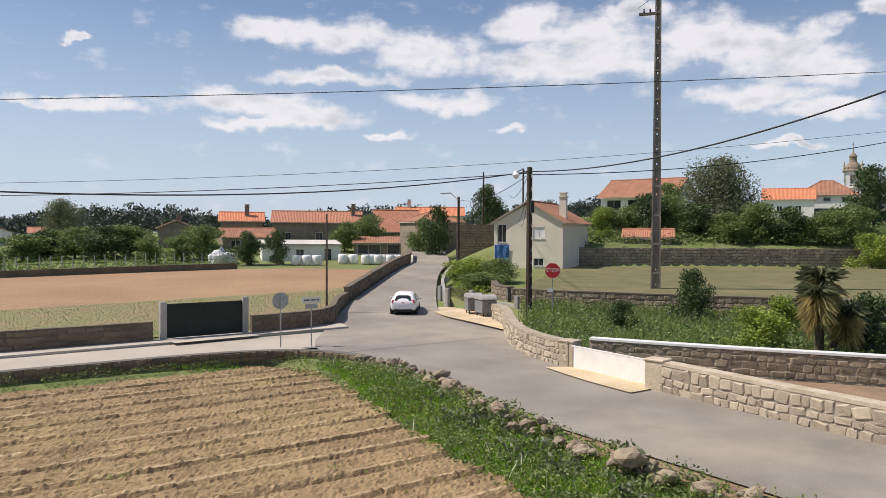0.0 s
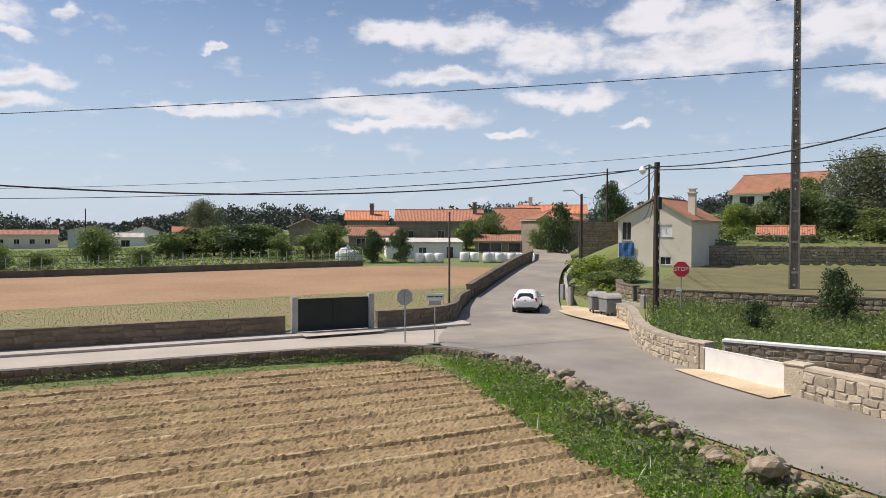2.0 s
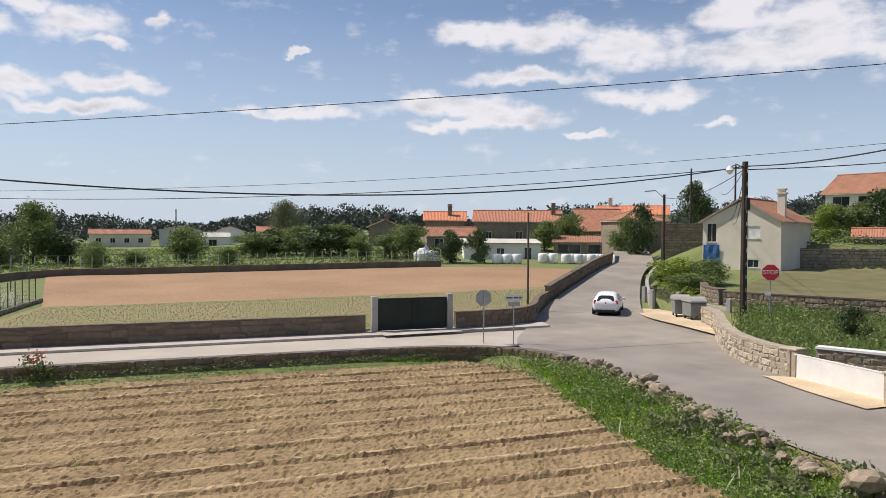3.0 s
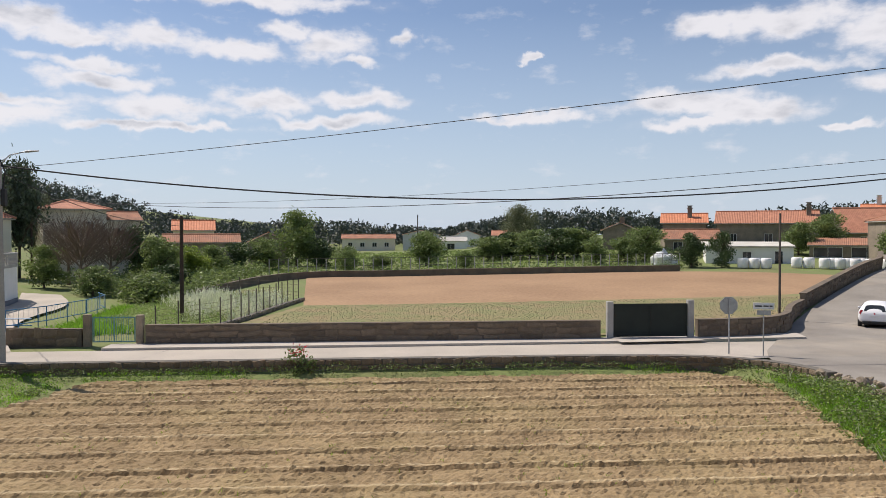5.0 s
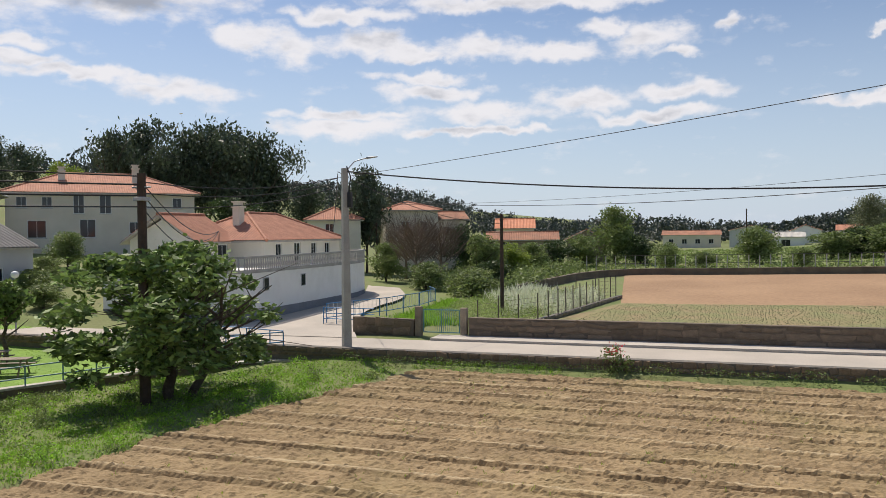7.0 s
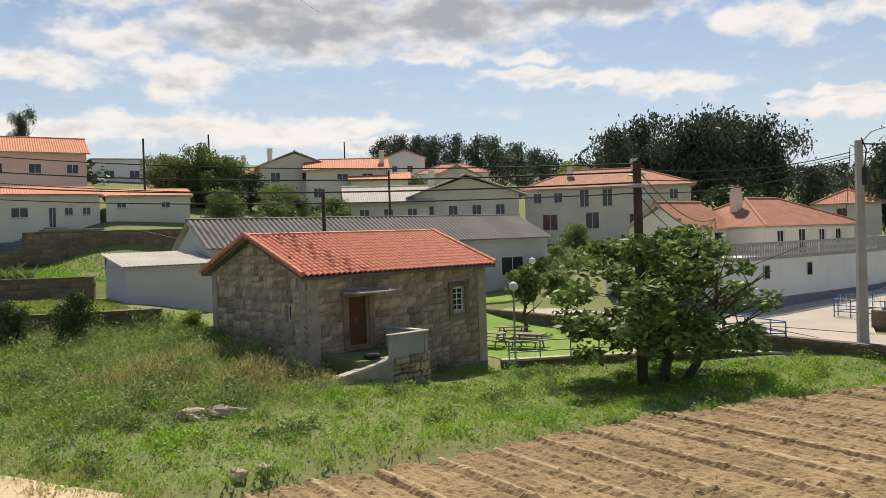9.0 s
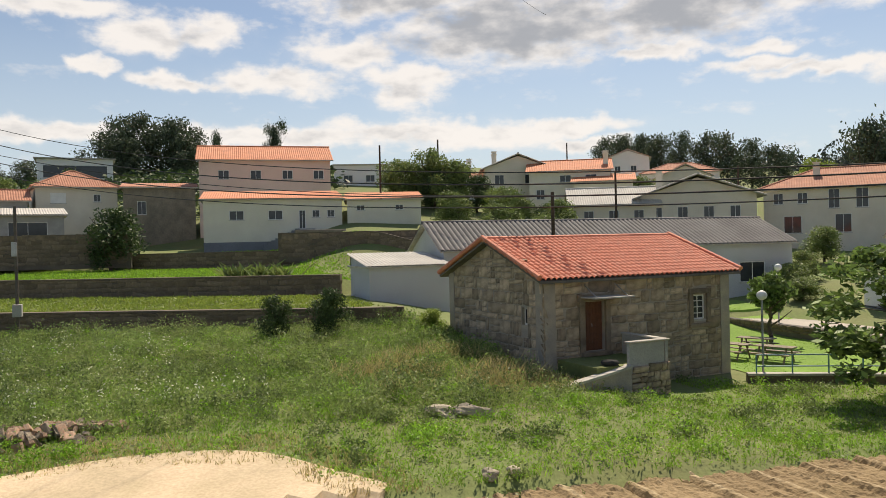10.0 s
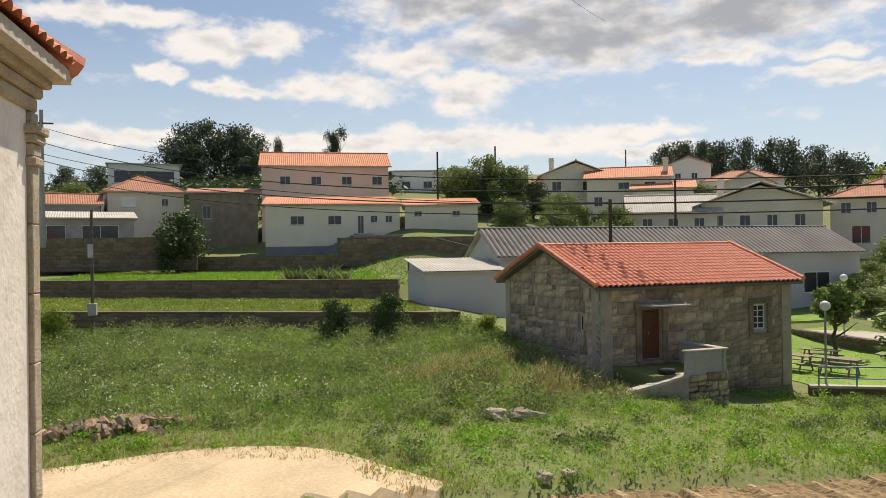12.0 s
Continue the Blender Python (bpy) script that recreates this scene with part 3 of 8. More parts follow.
# ---------------------------------------------------------------- plants
def leaf_cloud(rng, blobs, count, size, flat=0.0):
    """Leaves as folded quads spread over ellipsoids (x, y, z, rx, ry, rz)."""
    blobs = np.array(blobs, float)
    vol = blobs[:, 3] * blobs[:, 4] * blobs[:, 5]
    pick = rng.choice(len(blobs), count, p=vol ** 0.75 / (vol ** 0.75).sum())
    d = rng.normal(size=(count, 3))
    d /= np.linalg.norm(d, axis=1)[:, None]
    r = rng.random(count) ** 0.45
    r = r * (1 + 0.25 * rng.normal(size=count) * (rng.random(count) > 0.6))
    c = blobs[pick, :3] + d * r[:, None] * blobs[pick, 3:]
    a = rng.normal(size=(count, 3))
    a[:, 2] *= 1 - flat
    a /= np.linalg.norm(a, axis=1)[:, None]
    b = np.cross(a, rng.normal(size=(count, 3)))
    b /= np.linalg.norm(b, axis=1)[:, None]
    s = size * (0.6 + 0.8 * rng.random(count))[:, None]
    v = np.stack([c - a * s, c - b * s * 0.5, c + a * s, c + b * s * 0.5], 1).reshape(-1, 3)
    f = np.arange(count * 4).reshape(-1, 4)
    return v.tolist(), f.tolist()


def trunk_bm(rng, height, radius, limbs, spread, lean=0.0, fork=0.45):
    bm = bmesh.new()
    pts = [Vector((0, 0, -0.3))]
    for k in range(1, 6):
        pts.append(Vector((lean * k / 5 + rng.normal() * 0.06, rng.normal() * 0.06, height * k / 5)))
    for k in range(5):
        tube(bm, pts[k], pts[k + 1], radius * (1 - 0.17 * k), radius * (1 - 0.17 * (k + 1)), n=7)
    for k in range(limbs):
        t = fork + (0.85 - fork) * k / max(1, limbs - 1)
        base = pts[0].lerp(pts[5], t)
        ang = 2.4 * k + rng.random() * 0.8
        mid = base + Vector((math.cos(ang), math.sin(ang), 0.7)) * spread * 0.5 * (0.7 + 0.5 * rng.random())
        tip = mid + Vector((math.cos(ang + 0.4), math.sin(ang + 0.4), 0.9)) * spread * 0.45
        tube(bm, base, mid, radius * 0.42, radius * 0.26, n=5)
        tube(bm, mid, tip, radius * 0.26, radius * 0.08, n=5)
    return bm


def make_tree(name, label, seed, height, width, leaves, size, leaf_mat, trunk_r=0.18, clear=0.3, clumps=14, shape="round", limbs=7, category="tree"):
    """A tree with trunk, limbs and a crown of leaf clumps, standing at the origin."""
    rng = np.random.default_rng(seed)
    t = thing(name, label, category)
    part("trunk", trunk_bm(rng, height * 0.68, trunk_r, limbs, width * 0.45, fork=max(0.2, clear * 0.9)), BARK, t)
    blobs = []
    for k in range(clumps):
        u = (k + 0.5) / clumps
        z = height * (clear + (1 - clear) * u)
        if shape == "round":
            prof = math.sqrt(max(0.05, 1 - (2 * u - 0.9) ** 2))
        elif shape == "cone":
            prof = 1.05 - 0.85 * u
        elif shape == "umbrella":
            prof = 0.35 + 0.75 * u
        else:
            prof = 0.55 + 0.45 * math.sin(u * 9 + seed)
        ang = rng.random() * 6.283
        rad = width / 2 * prof * (0.35 + 0.5 * rng.random())
        cr = width * (0.13 + 0.12 * rng.random()) * (0.75 + 0.35 * prof)
        blobs.append((math.cos(ang) * rad, math.sin(ang) * rad, min(z, height - cr * 0.6), cr, cr, cr * 0.8))
    for k in range(clumps // 3):
        blobs.append((rng.normal() * width * 0.08, rng.normal() * width * 0.08, height * (clear + (1 - clear) * (0.25 + 0.6 * k / max(1, clumps // 3))), width * 0.2, width * 0.2, width * 0.2))
    v, f = leaf_cloud(rng, blobs, leaves, size)
    part("crown", mesh_of("crown", v, f), leaf_mat, t)
    return t


def at_ground(x, y, rz=0.0, scale=1.0, lift=-0.05):
    return pose(x, y, gz(x, y) + lift, 0, 0, rz) @ Matrix.Scale(scale, 4)


def plant_again(src, x, y, rz, scale, squash=1.0, lift=-0.05):
    c = copy_thing(src, pose(x, y, gz(x, y) + lift, 0, 0, rz))
    c.scale = (scale, scale, scale * squash)
    return c


def blades(rng, xy, z, height, width, per, lean=0.4):
    """Tufts of blades at the points xy."""
    n = len(xy)
    c = np.repeat(np.concatenate([xy, z[:, None]], 1), per, 0)
    h = np.repeat(height, per) * (0.55 + 0.6 * rng.random(n * per))
    c[:, :2] += rng.normal(size=(n * per, 2)) * np.repeat(height, per)[:, None] * 0.3
    ang = rng.random(n * per) * 6.283
    side = np.stack([np.cos(ang), np.sin(ang), np.zeros_like(ang)], -1) * (width * (0.6 + 0.8 * rng.random(n * per)))[:, None]
    tip = c.copy()
    tip[:, :2] += rng.normal(size=(n * per, 2)) * lean * h[:, None]
    tip[:, 2] += h
    mid = c + (tip - c) * 0.55
    mid[:, 2] += h * 0.08
    v = np.stack([c - side * 0.5, c + side * 0.5, mid + side * 0.5, tip, mid - side * 0.5], 1).reshape(-1, 3)
    f = np.arange(n * per * 5).reshape(-1, 5)
    return v.tolist(), f.tolist()


# ---------------------------------------------------------------- houses
def slope(bm, a, b, up, run, ina=0.0, inb=0.0, pitch=0.25, amp=0.05, rows=1):
    """One corrugated roof slope over the eave a to b, rising along up for run metres; the hips take ina and inb off its ends."""
    a, b, up = Vector(a), Vector(b), Vector(up).normalized()
    L = (b - a).length
    along = (b - a) / L
    nrm = along.cross(up).normalized()
    if nrm.z < 0:
        nrm = -nrm
    k = max(4, int(round(L / pitch)) * 4)
    prof = (0.0, 0.7, 1.0, 0.7)
    cols = []
    for i in range(k + 1):
        s = L * i / k
        ext = 1.0
        if ina:
            ext = min(ext, s / ina)
        if inb:
            ext = min(ext, (L - s) / inb)
        ext = max(ext, 0.002) * run
        base = a + along * s + nrm * (amp * prof[i % 4])
        vs = []
        for r in range(rows):
            lo, hi = run * r / rows, run * (r + 1) / rows
            up_lift = 0.022 if rows > 1 else 0.0
            vs.append(bm.verts.new(base + up * min(lo, ext) + nrm * up_lift))
            vs.append(bm.verts.new(base + up * min(hi, ext)))
        cols.append(vs)
    for c0, c1 in zip(cols, cols[1:]):
        for r in range(len(c0) - 1):
            if (c0[r].co - c0[r + 1].co).length + (c1[r].co - c1[r + 1].co).length > 1e-4:
                bm.faces.new((c0[r], c1[r], c1[r + 1], c0[r + 1]))
    return bm


def roof_part(parent, x0, x1, y0, y1, ze, rise, style, over, mat, pitch=0.25, rows=1, caps=True, amp=0.05, board=None):
    """A tiled roof over the plan x0..x1, y0..y1 with its eaves at ze."""
    bm = bmesh.new()
    X0, X1, Y0, Y1 = x0 - over, x1 + over, y0 - over, y1 + over
    w, d = X1 - X0, Y1 - Y0
    ridge = []
    if style == "gable_x":
        h = d / 2
        run = math.hypot(h, rise)
        slope(bm, (X0, Y0, ze), (X1, Y0, ze), (0, h, rise), run, pitch=pitch, rows=rows, amp=amp)
        slope(bm, (X1, Y1, ze), (X0, Y1, ze), (0, -h, rise), run, pitch=pitch, rows=rows, amp=amp)
        ridge = [((X0, (Y0 + Y1) / 2, ze + rise), (X1, (Y0 + Y1) / 2, ze + rise))]
    elif style == "gable_y":
        h = w / 2
        run = math.hypot(h, rise)
        slope(bm, (X0, Y1, ze), (X0, Y0, ze), (h, 0, rise), run, pitch=pitch, rows=rows, amp=amp)
        slope(bm, (X1, Y0, ze), (X1, Y1, ze), (-h, 0, rise), run, pitch=pitch, rows=rows, amp=amp)
        ridge = [(((X0 + X1) / 2, Y0, ze + rise), ((X0 + X1) / 2, Y1, ze + rise))]
    elif style == "hip":
        h = min(w, d) / 2
        run = math.hypot(h, rise)
        slope(bm, (X0, Y0, ze), (X1, Y0, ze), (0, h, rise), run * (d / 2) / h if d <= w else run, h, h, pitch, amp, rows)
        slope(bm, (X1, Y1, ze), (X0, Y1, ze), (0, -h, rise), run, h, h, pitch, amp, rows)
        slope(bm, (X0, Y1, ze), (X0, Y0, ze), (h, 0, rise), run, h, h, pitch, amp, rows)
        slope(bm, (X1, Y0, ze), (X1, Y1, ze), (-h, 0, rise), run, h, h, pitch, amp, rows)
        if w >= d:
            r0, r1 = (X0 + h, (Y0 + Y1) / 2, ze + rise), (X1 - h, (Y0 + Y1) / 2, ze + rise)
            ridge = [(r0, r1), ((X0, Y0, ze), r0), ((X0, Y1, ze), r0), ((X1, Y0, ze), r1), ((X1, Y1, ze), r1)]
        else:
            r0, r1 = ((X0 + X1) / 2, Y0 + h, ze + rise), ((X0 + X1) / 2, Y1 - h, ze + rise)
            ridge = [(r0, r1), ((X0, Y0, ze), r0), ((X1, Y0, ze), r0), ((X0, Y1, ze), r1), ((X1, Y1, ze), r1)]
    elif style == "mono":
        run = math.hypot(d, rise)
        slope(bm, (X0, Y0, ze), (X1, Y0, ze), (0, d, rise), run, pitch=pitch, rows=rows, amp=amp)
    elif style == "flat":
        box(bm, X0, X1, Y0, Y1, ze, ze + max(0.15, rise))
    roof = part("roof", bm, mat, parent)
    if style != "flat":
        soft = bmesh.new()
        if style == "gable_x":
            prism(soft, [(Y0, ze - 0.12), ((Y0 + Y1) / 2, ze + rise - 0.12), (Y1, ze - 0.12), (Y1, ze - 0.02), ((Y0 + Y1) / 2, ze + rise - 0.02), (Y0, ze - 0.02)], X0 + 0.02, X1 - 0.02)
            for v in soft.verts:
                v.co = Vector((v.co.y, v.co.x, v.co.z))
        elif style == "gable_y":
            prism(soft, [(X0, ze - 0.12), ((X0 + X1) / 2, ze + rise - 0.12), (X1, ze - 0.12), (X1, ze - 0.02), ((X0 + X1) / 2, ze + rise - 0.02), (X0, ze - 0.02)], Y0 + 0.02, Y1 - 0.02)
        else:
            box(soft, X0 + 0.03, X1 - 0.03, Y0 + 0.03, Y1 - 0.03, ze - 0.14, ze - 0.02)
        part("eave_board", soft, board or CAPPING, parent)
    if caps:
        cap = bmesh.new()
        for p, q in ridge:
            n = max(2, int((Vector(q) - Vector(p)).length / 0.45))
            for k in range(n):
                u, v = Vector(p).lerp(Vector(q), k / n), Vector(p).lerp(Vector(q), (k + 1.06) / n)
                tube(cap, u + Vector((0, 0, 0.03)), v + Vector((0, 0, 0.05)), 0.13, 0.105, n=8)
        part("ridge_tiles", cap, mat, parent)
    return roof


def wall_panel(bm, w, h, thick, holes):
    """An upright panel from x 0..w, y 0..thick, z 0..h, with real openings (x, z, w, h)."""
    xs = sorted({0.0, round(w, 4), *[round(a, 4) for x, z, a_, b_ in holes for a in (x, x + a_)]})
    zs = sorted({0.0, round(h, 4), *[round(a, 4) for x, z, a_, b_ in holes for a in (z, z + b_)]})
    grid = {}

    def at(x, y, z):
        k = (round(x, 4), y, round(z, 4))
        if k not in grid:
            grid[k] = bm.verts.new((x, y, z))
        return grid[k]

    solid = {(i, j): not any(x <= (xs[i] + xs[i + 1]) / 2 <= x + a and z <= (zs[j] + zs[j + 1]) / 2 <= z + b for x, z, a, b in holes) for i in range(len(xs) - 1) for j in range(len(zs) - 1)}
    for (i, j), full in solid.items():
        if not full:
            continue
        x0, x1, z0, z1 = xs[i], xs[i + 1], zs[j], zs[j + 1]
        bm.faces.new((at(x0, 0, z0), at(x1, 0, z0), at(x1, 0, z1), at(x0, 0, z1)))
        bm.faces.new((at(x0, thick, z0), at(x0, thick, z1), at(x1, thick, z1), at(x1, thick, z0)))
        for di, dj, (p, q) in ((-1, 0, ((x0, z0), (x0, z1))), (1, 0, ((x1, z0), (x1, z1))), (0, -1, ((x0, z0), (x1, z0))), (0, 1, ((x0, z1), (x1, z1)))):
            if not solid.get((i + di, j + dj), False):
                bm.faces.new((at(p[0], 0, p[1]), at(q[0], 0, q[1]), at(q[0], thick, q[1]), at(p[0], thick, p[1])))
    return bm


def window_part(parent, m, w, h, frame_mat=None, bars=(1, 1), shutter=False, door=False):
    """A window (or door) set in an opening; m puts its lower left corner on the wall face."""
    frame_mat = frame_mat or WHITE_PAINT
    bm = bmesh.new()
    t = 0.06
    for b in ((0, w, 0.06, 0.12, 0, t), (0, w, 0.06, 0.12, h - t, h), (0, t, 0.06, 0.12, t, h - t), (w - t, w, 0.06, 0.12, t, h - t)):
        box(bm, *b)
    for k in range(1, bars[0] + 1):
        x = w * k / (bars[0] + 1)
        box(bm, x - 0.02, x + 0.02, 0.065, 0.115, t, h - t)
    for k in range(1, bars[1]):
        z = h * k / bars[1]
        box(bm, t, w - t, 0.07, 0.11, z - 0.018, z + 0.018)
    f = part("door" if door else "window", bm, frame_mat, parent)
    f.matrix_basis = m
    part("pane", boxes((0.03, w - 0.03, 0.085, 0.095, 0.03, h - 0.03)), WHITE_PAINT if shutter else GLASS_DARK, f)
    if not door:
        part("sill", boxes((-0.06, w + 0.06, -0.06, 0.05, -0.07, 0.0)), CAPPING, f)
    return f


def house(name, label, m, w, d, h, wall, roof_mat, style="gable_x", rise=1.5, over=0.4, front=(), right=(), left=(), chimneys=(), plinth=None, category="house",
          pitch=0.25, rows=1, group="", bars=(1, 1), deep=1.5, amp=0.05):
    """A house: plan x 0..w, y 0..d, front at y 0; openings are (x, z, w, h[, 'door' or 'shutter'])."""
    t = thing(name, label, category, m, group)
    T = 0.3
    sides = [
        ("wall", pose(0, 0, 0), w, front),
        ("wall", pose(w, T, 0, 0, 0, 90), d - 2 * T, right),
        ("wall", pose(0, d - T, 0, 0, 0, -90), d - 2 * T, left),
        ("wall", pose(w, d, 0, 0, 0, 180), w, ()),
    ]
    for nm, mm, length, holes in sides:
        bm = bmesh.new()
        wall_panel(bm, length, h + deep, T, [(o[0], o[1] + deep, o[2], o[3]) for o in holes])
        for v in bm.verts:
            v.co.z -= deep
        p = part(nm, bm, wall, t)
        p.matrix_basis = mm
        for o in holes:
            kind_of = o[4] if len(o) > 4 else ""
            window_part(p, pose(o[0], 0, o[1]), o[2], o[3], bars=bars, shutter=kind_of == "shutter", door=kind_of == "door")
        if plinth:
            part("plinth", boxes((-0.02, length + 0.02, -0.025, 0.0, -deep, plinth)), DARK_PLINTH, p)
    if style in ("gable_x", "gable_y"):
        span, deepest = (w, d) if style == "gable_y" else (d, w)
        for y0 in (0, deepest - T):
            g = bmesh.new()
            prism(g, [(0, h), (span, h), (span / 2, h + rise * span / (span + 2 * over))], y0, y0 + T)
            if style == "gable_x":
                for v in g.verts:
                    v.co = Vector((v.co.y, v.co.x, v.co.z))
            part("gable", g, wall, t)
    elif style == "mono":
        bm = bmesh.new()
        for x0 in (0, w - T):
            g = [bm.verts.new(v) for xx in (x0, x0 + T) for v in ((xx, 0, h), (xx, d, h), (xx, d, h + rise))]
            bm.faces.new(g[:3]), bm.faces.new(g[3:])
            for a, b in ((0, 1), (1, 2), (2, 0)):
                bm.faces.new((g[a], g[b], g[b + 3], g[a + 3]))
        box(bm, 0, w, d - T, d, h, h + rise)
        part("gable", bm, wall, t)
    off = rise * over / ((d if style == "mono" else min(w, d) if style == "hip" else (w if style == "gable_y" else d)) / (1 if style == "mono" else 2)) if style != "flat" else 0
    roof_part(t, 0, w, 0, d, h - off + 0.1 if style != "flat" else h, rise + off if style != "flat" else 0.2, style, over, roof_mat, pitch, rows, caps=style in ("gable_x", "gable_y", "hip"), amp=amp)
    part("ceiling", boxes((T, w - T, T, d - T, h - 0.15, h - 0.02)), CAPPING, t)
    for cx, cy, ch in chimneys:
        bm = boxes((cx - 0.35, cx + 0.35, cy - 0.3, cy + 0.3, h, ch), (cx - 0.45, cx + 0.45, cy - 0.4, cy + 0.4, ch, ch + 0.12), (cx - 0.3, cx + 0.3, cy - 0.25, cy + 0.25, ch + 0.12, ch + 0.4), (cx - 0.42, cx + 0.42, cy - 0.36, cy + 0.36, ch + 0.4, ch + 0.5))
        c = part("chimney", bm, wall, t)
    return t


def facing(x, y, w, z=None, turn=0.0):
    """The pose of a house whose front's middle stands at x, y and looks at the origin, turned by turn degrees."""
    yaw = math.degrees(math.atan2(-x, y)) + turn
    m = pose(x, y, gz(x, y) if z is None else z, 0, 0, yaw)
    return m @ Matrix.Translation((-w / 2, 0, 0))

# ---------------------------------------------------------------- ground, fields and roads
def graded(lo, hi, fine_lo, fine_hi, fine, growth=1.18):
    mid = list(np.arange(fine_lo, fine_hi + 1e-6, fine))
    out, s, v = [], fine, fine_lo
    while v > lo:
        s *= growth
        v -= s
        out.append(max(v, lo))
    left = out[::-1]
    out, s, v = [], fine, mid[-1]
    while v < hi:
        s *= growth
        v += s
        out.append(min(v, hi))
    return np.array(left + mid + out)


sheet("ground", graded(-2600, 2600, -98, 98, 0.8), graded(-2600, 2600, -26, 96, 0.8), GRASS_GROUND, label="uneven meadow and village ground with sparse grass", category="ground")



def furrowed(x, y):
    """Flat beds between narrow pressed ridges along x, a little crooked."""
    k = y + 0.25 * np.sin(x * 0.11) + 0.012 * np.sin(x * 0.9 + y)
    u = np.mod(k, 1.55) / 1.55
    return 0.06 * np.exp(-((u - 0.5) / 0.07) ** 2) - 0.10 * np.exp(-((u - 0.37) / 0.04) ** 2) + 0.014 * np.sin(k * 19.0) + 0.01 * np.sin(k * 33.0)


rng = np.random.default_rng(5)
fx, fy = np.arange(-17.2, 15.4, 0.1), np.concatenate([np.arange(-12, 6, 0.5), np.arange(6, 32, 0.09)])
FX, FY = np.meshgrid(fx, fy)
FZ = -0.30 + furrowed(FX, FY) + rng.normal(size=FX.shape) * 0.015
FZ += np.interp(rng.random(FX.shape), [0, 0.9, 1], [0, 0, 0.034])
wob_x = FX + 0.16 * np.sin(FY * 1.7) + 0.08 * np.sin(FY * 4.1)
wob_y = FY + 0.12 * np.sin(FX * 1.3) + 0.08 * np.sin(FX * 3.7)
keep = inside(wob_x, wob_y, FIELD)
FZ = np.where(keep, FZ, -0.55)
idx = np.arange(FX.size).reshape(FX.shape)
quad = np.stack([idx[:-1, :-1], idx[:-1, 1:], idx[1:, 1:], idx[1:, :-1]], -1).reshape(-1, 4)
quad = quad[keep.ravel()[quad].any(1)]
solo("ploughed_field", mesh_of("ploughed_field", np.stack([FX, FY, FZ], -1).reshape(-1, 3).tolist(), quad.tolist()), SOIL,
     "dry brown ploughed field with long shallow furrows and clods", "field", kind="structure")

ROAD_Y0, ROAD_Y1, WALL_Y = 32.75, 37.5, 39.1
strip("road_cross", [(-40, ROAD_Y0), (-10, ROAD_Y0), (24, ROAD_Y0 + 0.1)], [(-40, ROAD_Y1), (-10, ROAD_Y1), (24, ROAD_Y1 + 0.3)], PALE_ROAD, 0.03, "pale worn village road beside a stone wall", "road", height=lambda x, y: np.zeros_like(x))
strip("road_main", [(14.2, -8), (15.2, 8), (15.6, 16), (16.6, 24), (16.2, 32), (21.5, 39.6), (25.5, 45.5), (31.9, 53.0), (41, 62), (48.6, 69.5), (58, 84)],
      [(20.4, -8), (21.2, 8.5), (22.2, 17), (22.9, 21.5), (25.4, 27.4), (30.2, 34), (30.8, 41), (34, 46), (43.5, 58.5), (52.2, 67.4), (62.5, 83)], ASPHALT, 0.045, "worn grey asphalt road bending up to the village", "road", height=road_z)
strip("sidewalk", [(-13, ROAD_Y1), (11.5, ROAD_Y1 + 0.2), (22.2, ROAD_Y1 + 0.9)], [(-13, WALL_Y - 0.1), (11.5, WALL_Y - 0.1), (22.6, 40.0)], SIDEWALK, 0.15, "pale raised sidewalk with a worn kerb along the field wall", "sidewalk", height=lambda x, y: np.zeros_like(x), thick=0.2)
strip("side_lane", [(-17, 37.4), (-19.4, 42), (-22.2, 50), (-22.0, 58), (-26, 66)], [(-27, 37), (-26.6, 44), (-26.6, 52), (-26.8, 60), (-30, 68)], PALE_ROAD, 0.06, "pale concrete lane climbing beside the white house", "road", height=lambda x, y: np.maximum(ground(x, y), 0) * 0 + 0.02 * np.clip(y - 42, 0, 60))
strip("gravel_verge", [(28.4, 31.6), (29.4, 36.0), (30.2, 40.6), (33.4, 46.0)], [(30.4, 32.6), (33.4, 35.6), (34.0, 40), (36.0, 45.8)], DIRT, 0.05, "sandy gravel verge beside the bins", "verge", height=lambda x, y: 0.1 + 0 * x)
strip("gate_apron", [(20.9, 17.0), (21.3, 19.6), (22.1, 22.4)], [(22.55, 17.0), (22.75, 19.4), (23.0, 21.8)], DIRT, 0.09, "pale sandy apron in front of a white gate", "apron", height=lambda x, y: 0 * x)
strip("sandy_track", [(-16.8, 5.2), (-18.4, 4.2), (-21.0, 2.6), (-21.9, -0.5), (-21.2, -4), (-21.4, -9)], [(-12.0, 2.6), (-14, 1.8), (-15.5, 0), (-15.2, -3), (-15, -6), (-15, -9)], DIRT, 0.05, "pale sandy track with trampled edges", "track")


strip("driveway", [(23.0, 17.2), (22.5, 13), (22.0, 8.5), (21.5, 2), (21.2, -6)], [(25.6, 17.4), (28.9, 11.8), (33.6, 4), (37.6, -4)], EARTH, 0.07, "bare brown earth driveway between two granite walls", "driveway")
strip("road_shoulder", [(14.2, 0), (14.5, 9), (14.8, 13.5), (15.1, 17), (16.0, 21), (16.5, 26)], [(15.1, 0), (15.5, 9), (15.9, 16), (16.8, 21.5), (17.0, 27)], EARTH, -0.005, "dry earth shoulder between the tumbled wall and the road", "verge", height=lambda x, y: 0 * x, thick=0.35)
strip("mown_field", [(37.6, 41.4), (41.0, 34.6), (44.6, 28.2), (49, 20), (56, 9)], [(56.6, 55.0), (62.5, 55.0), (74.0, 45.6), (86.0, 35.4), (101.5, 21.4)], MOWN, 0.12, "dry mown field below the hill wall", "field")


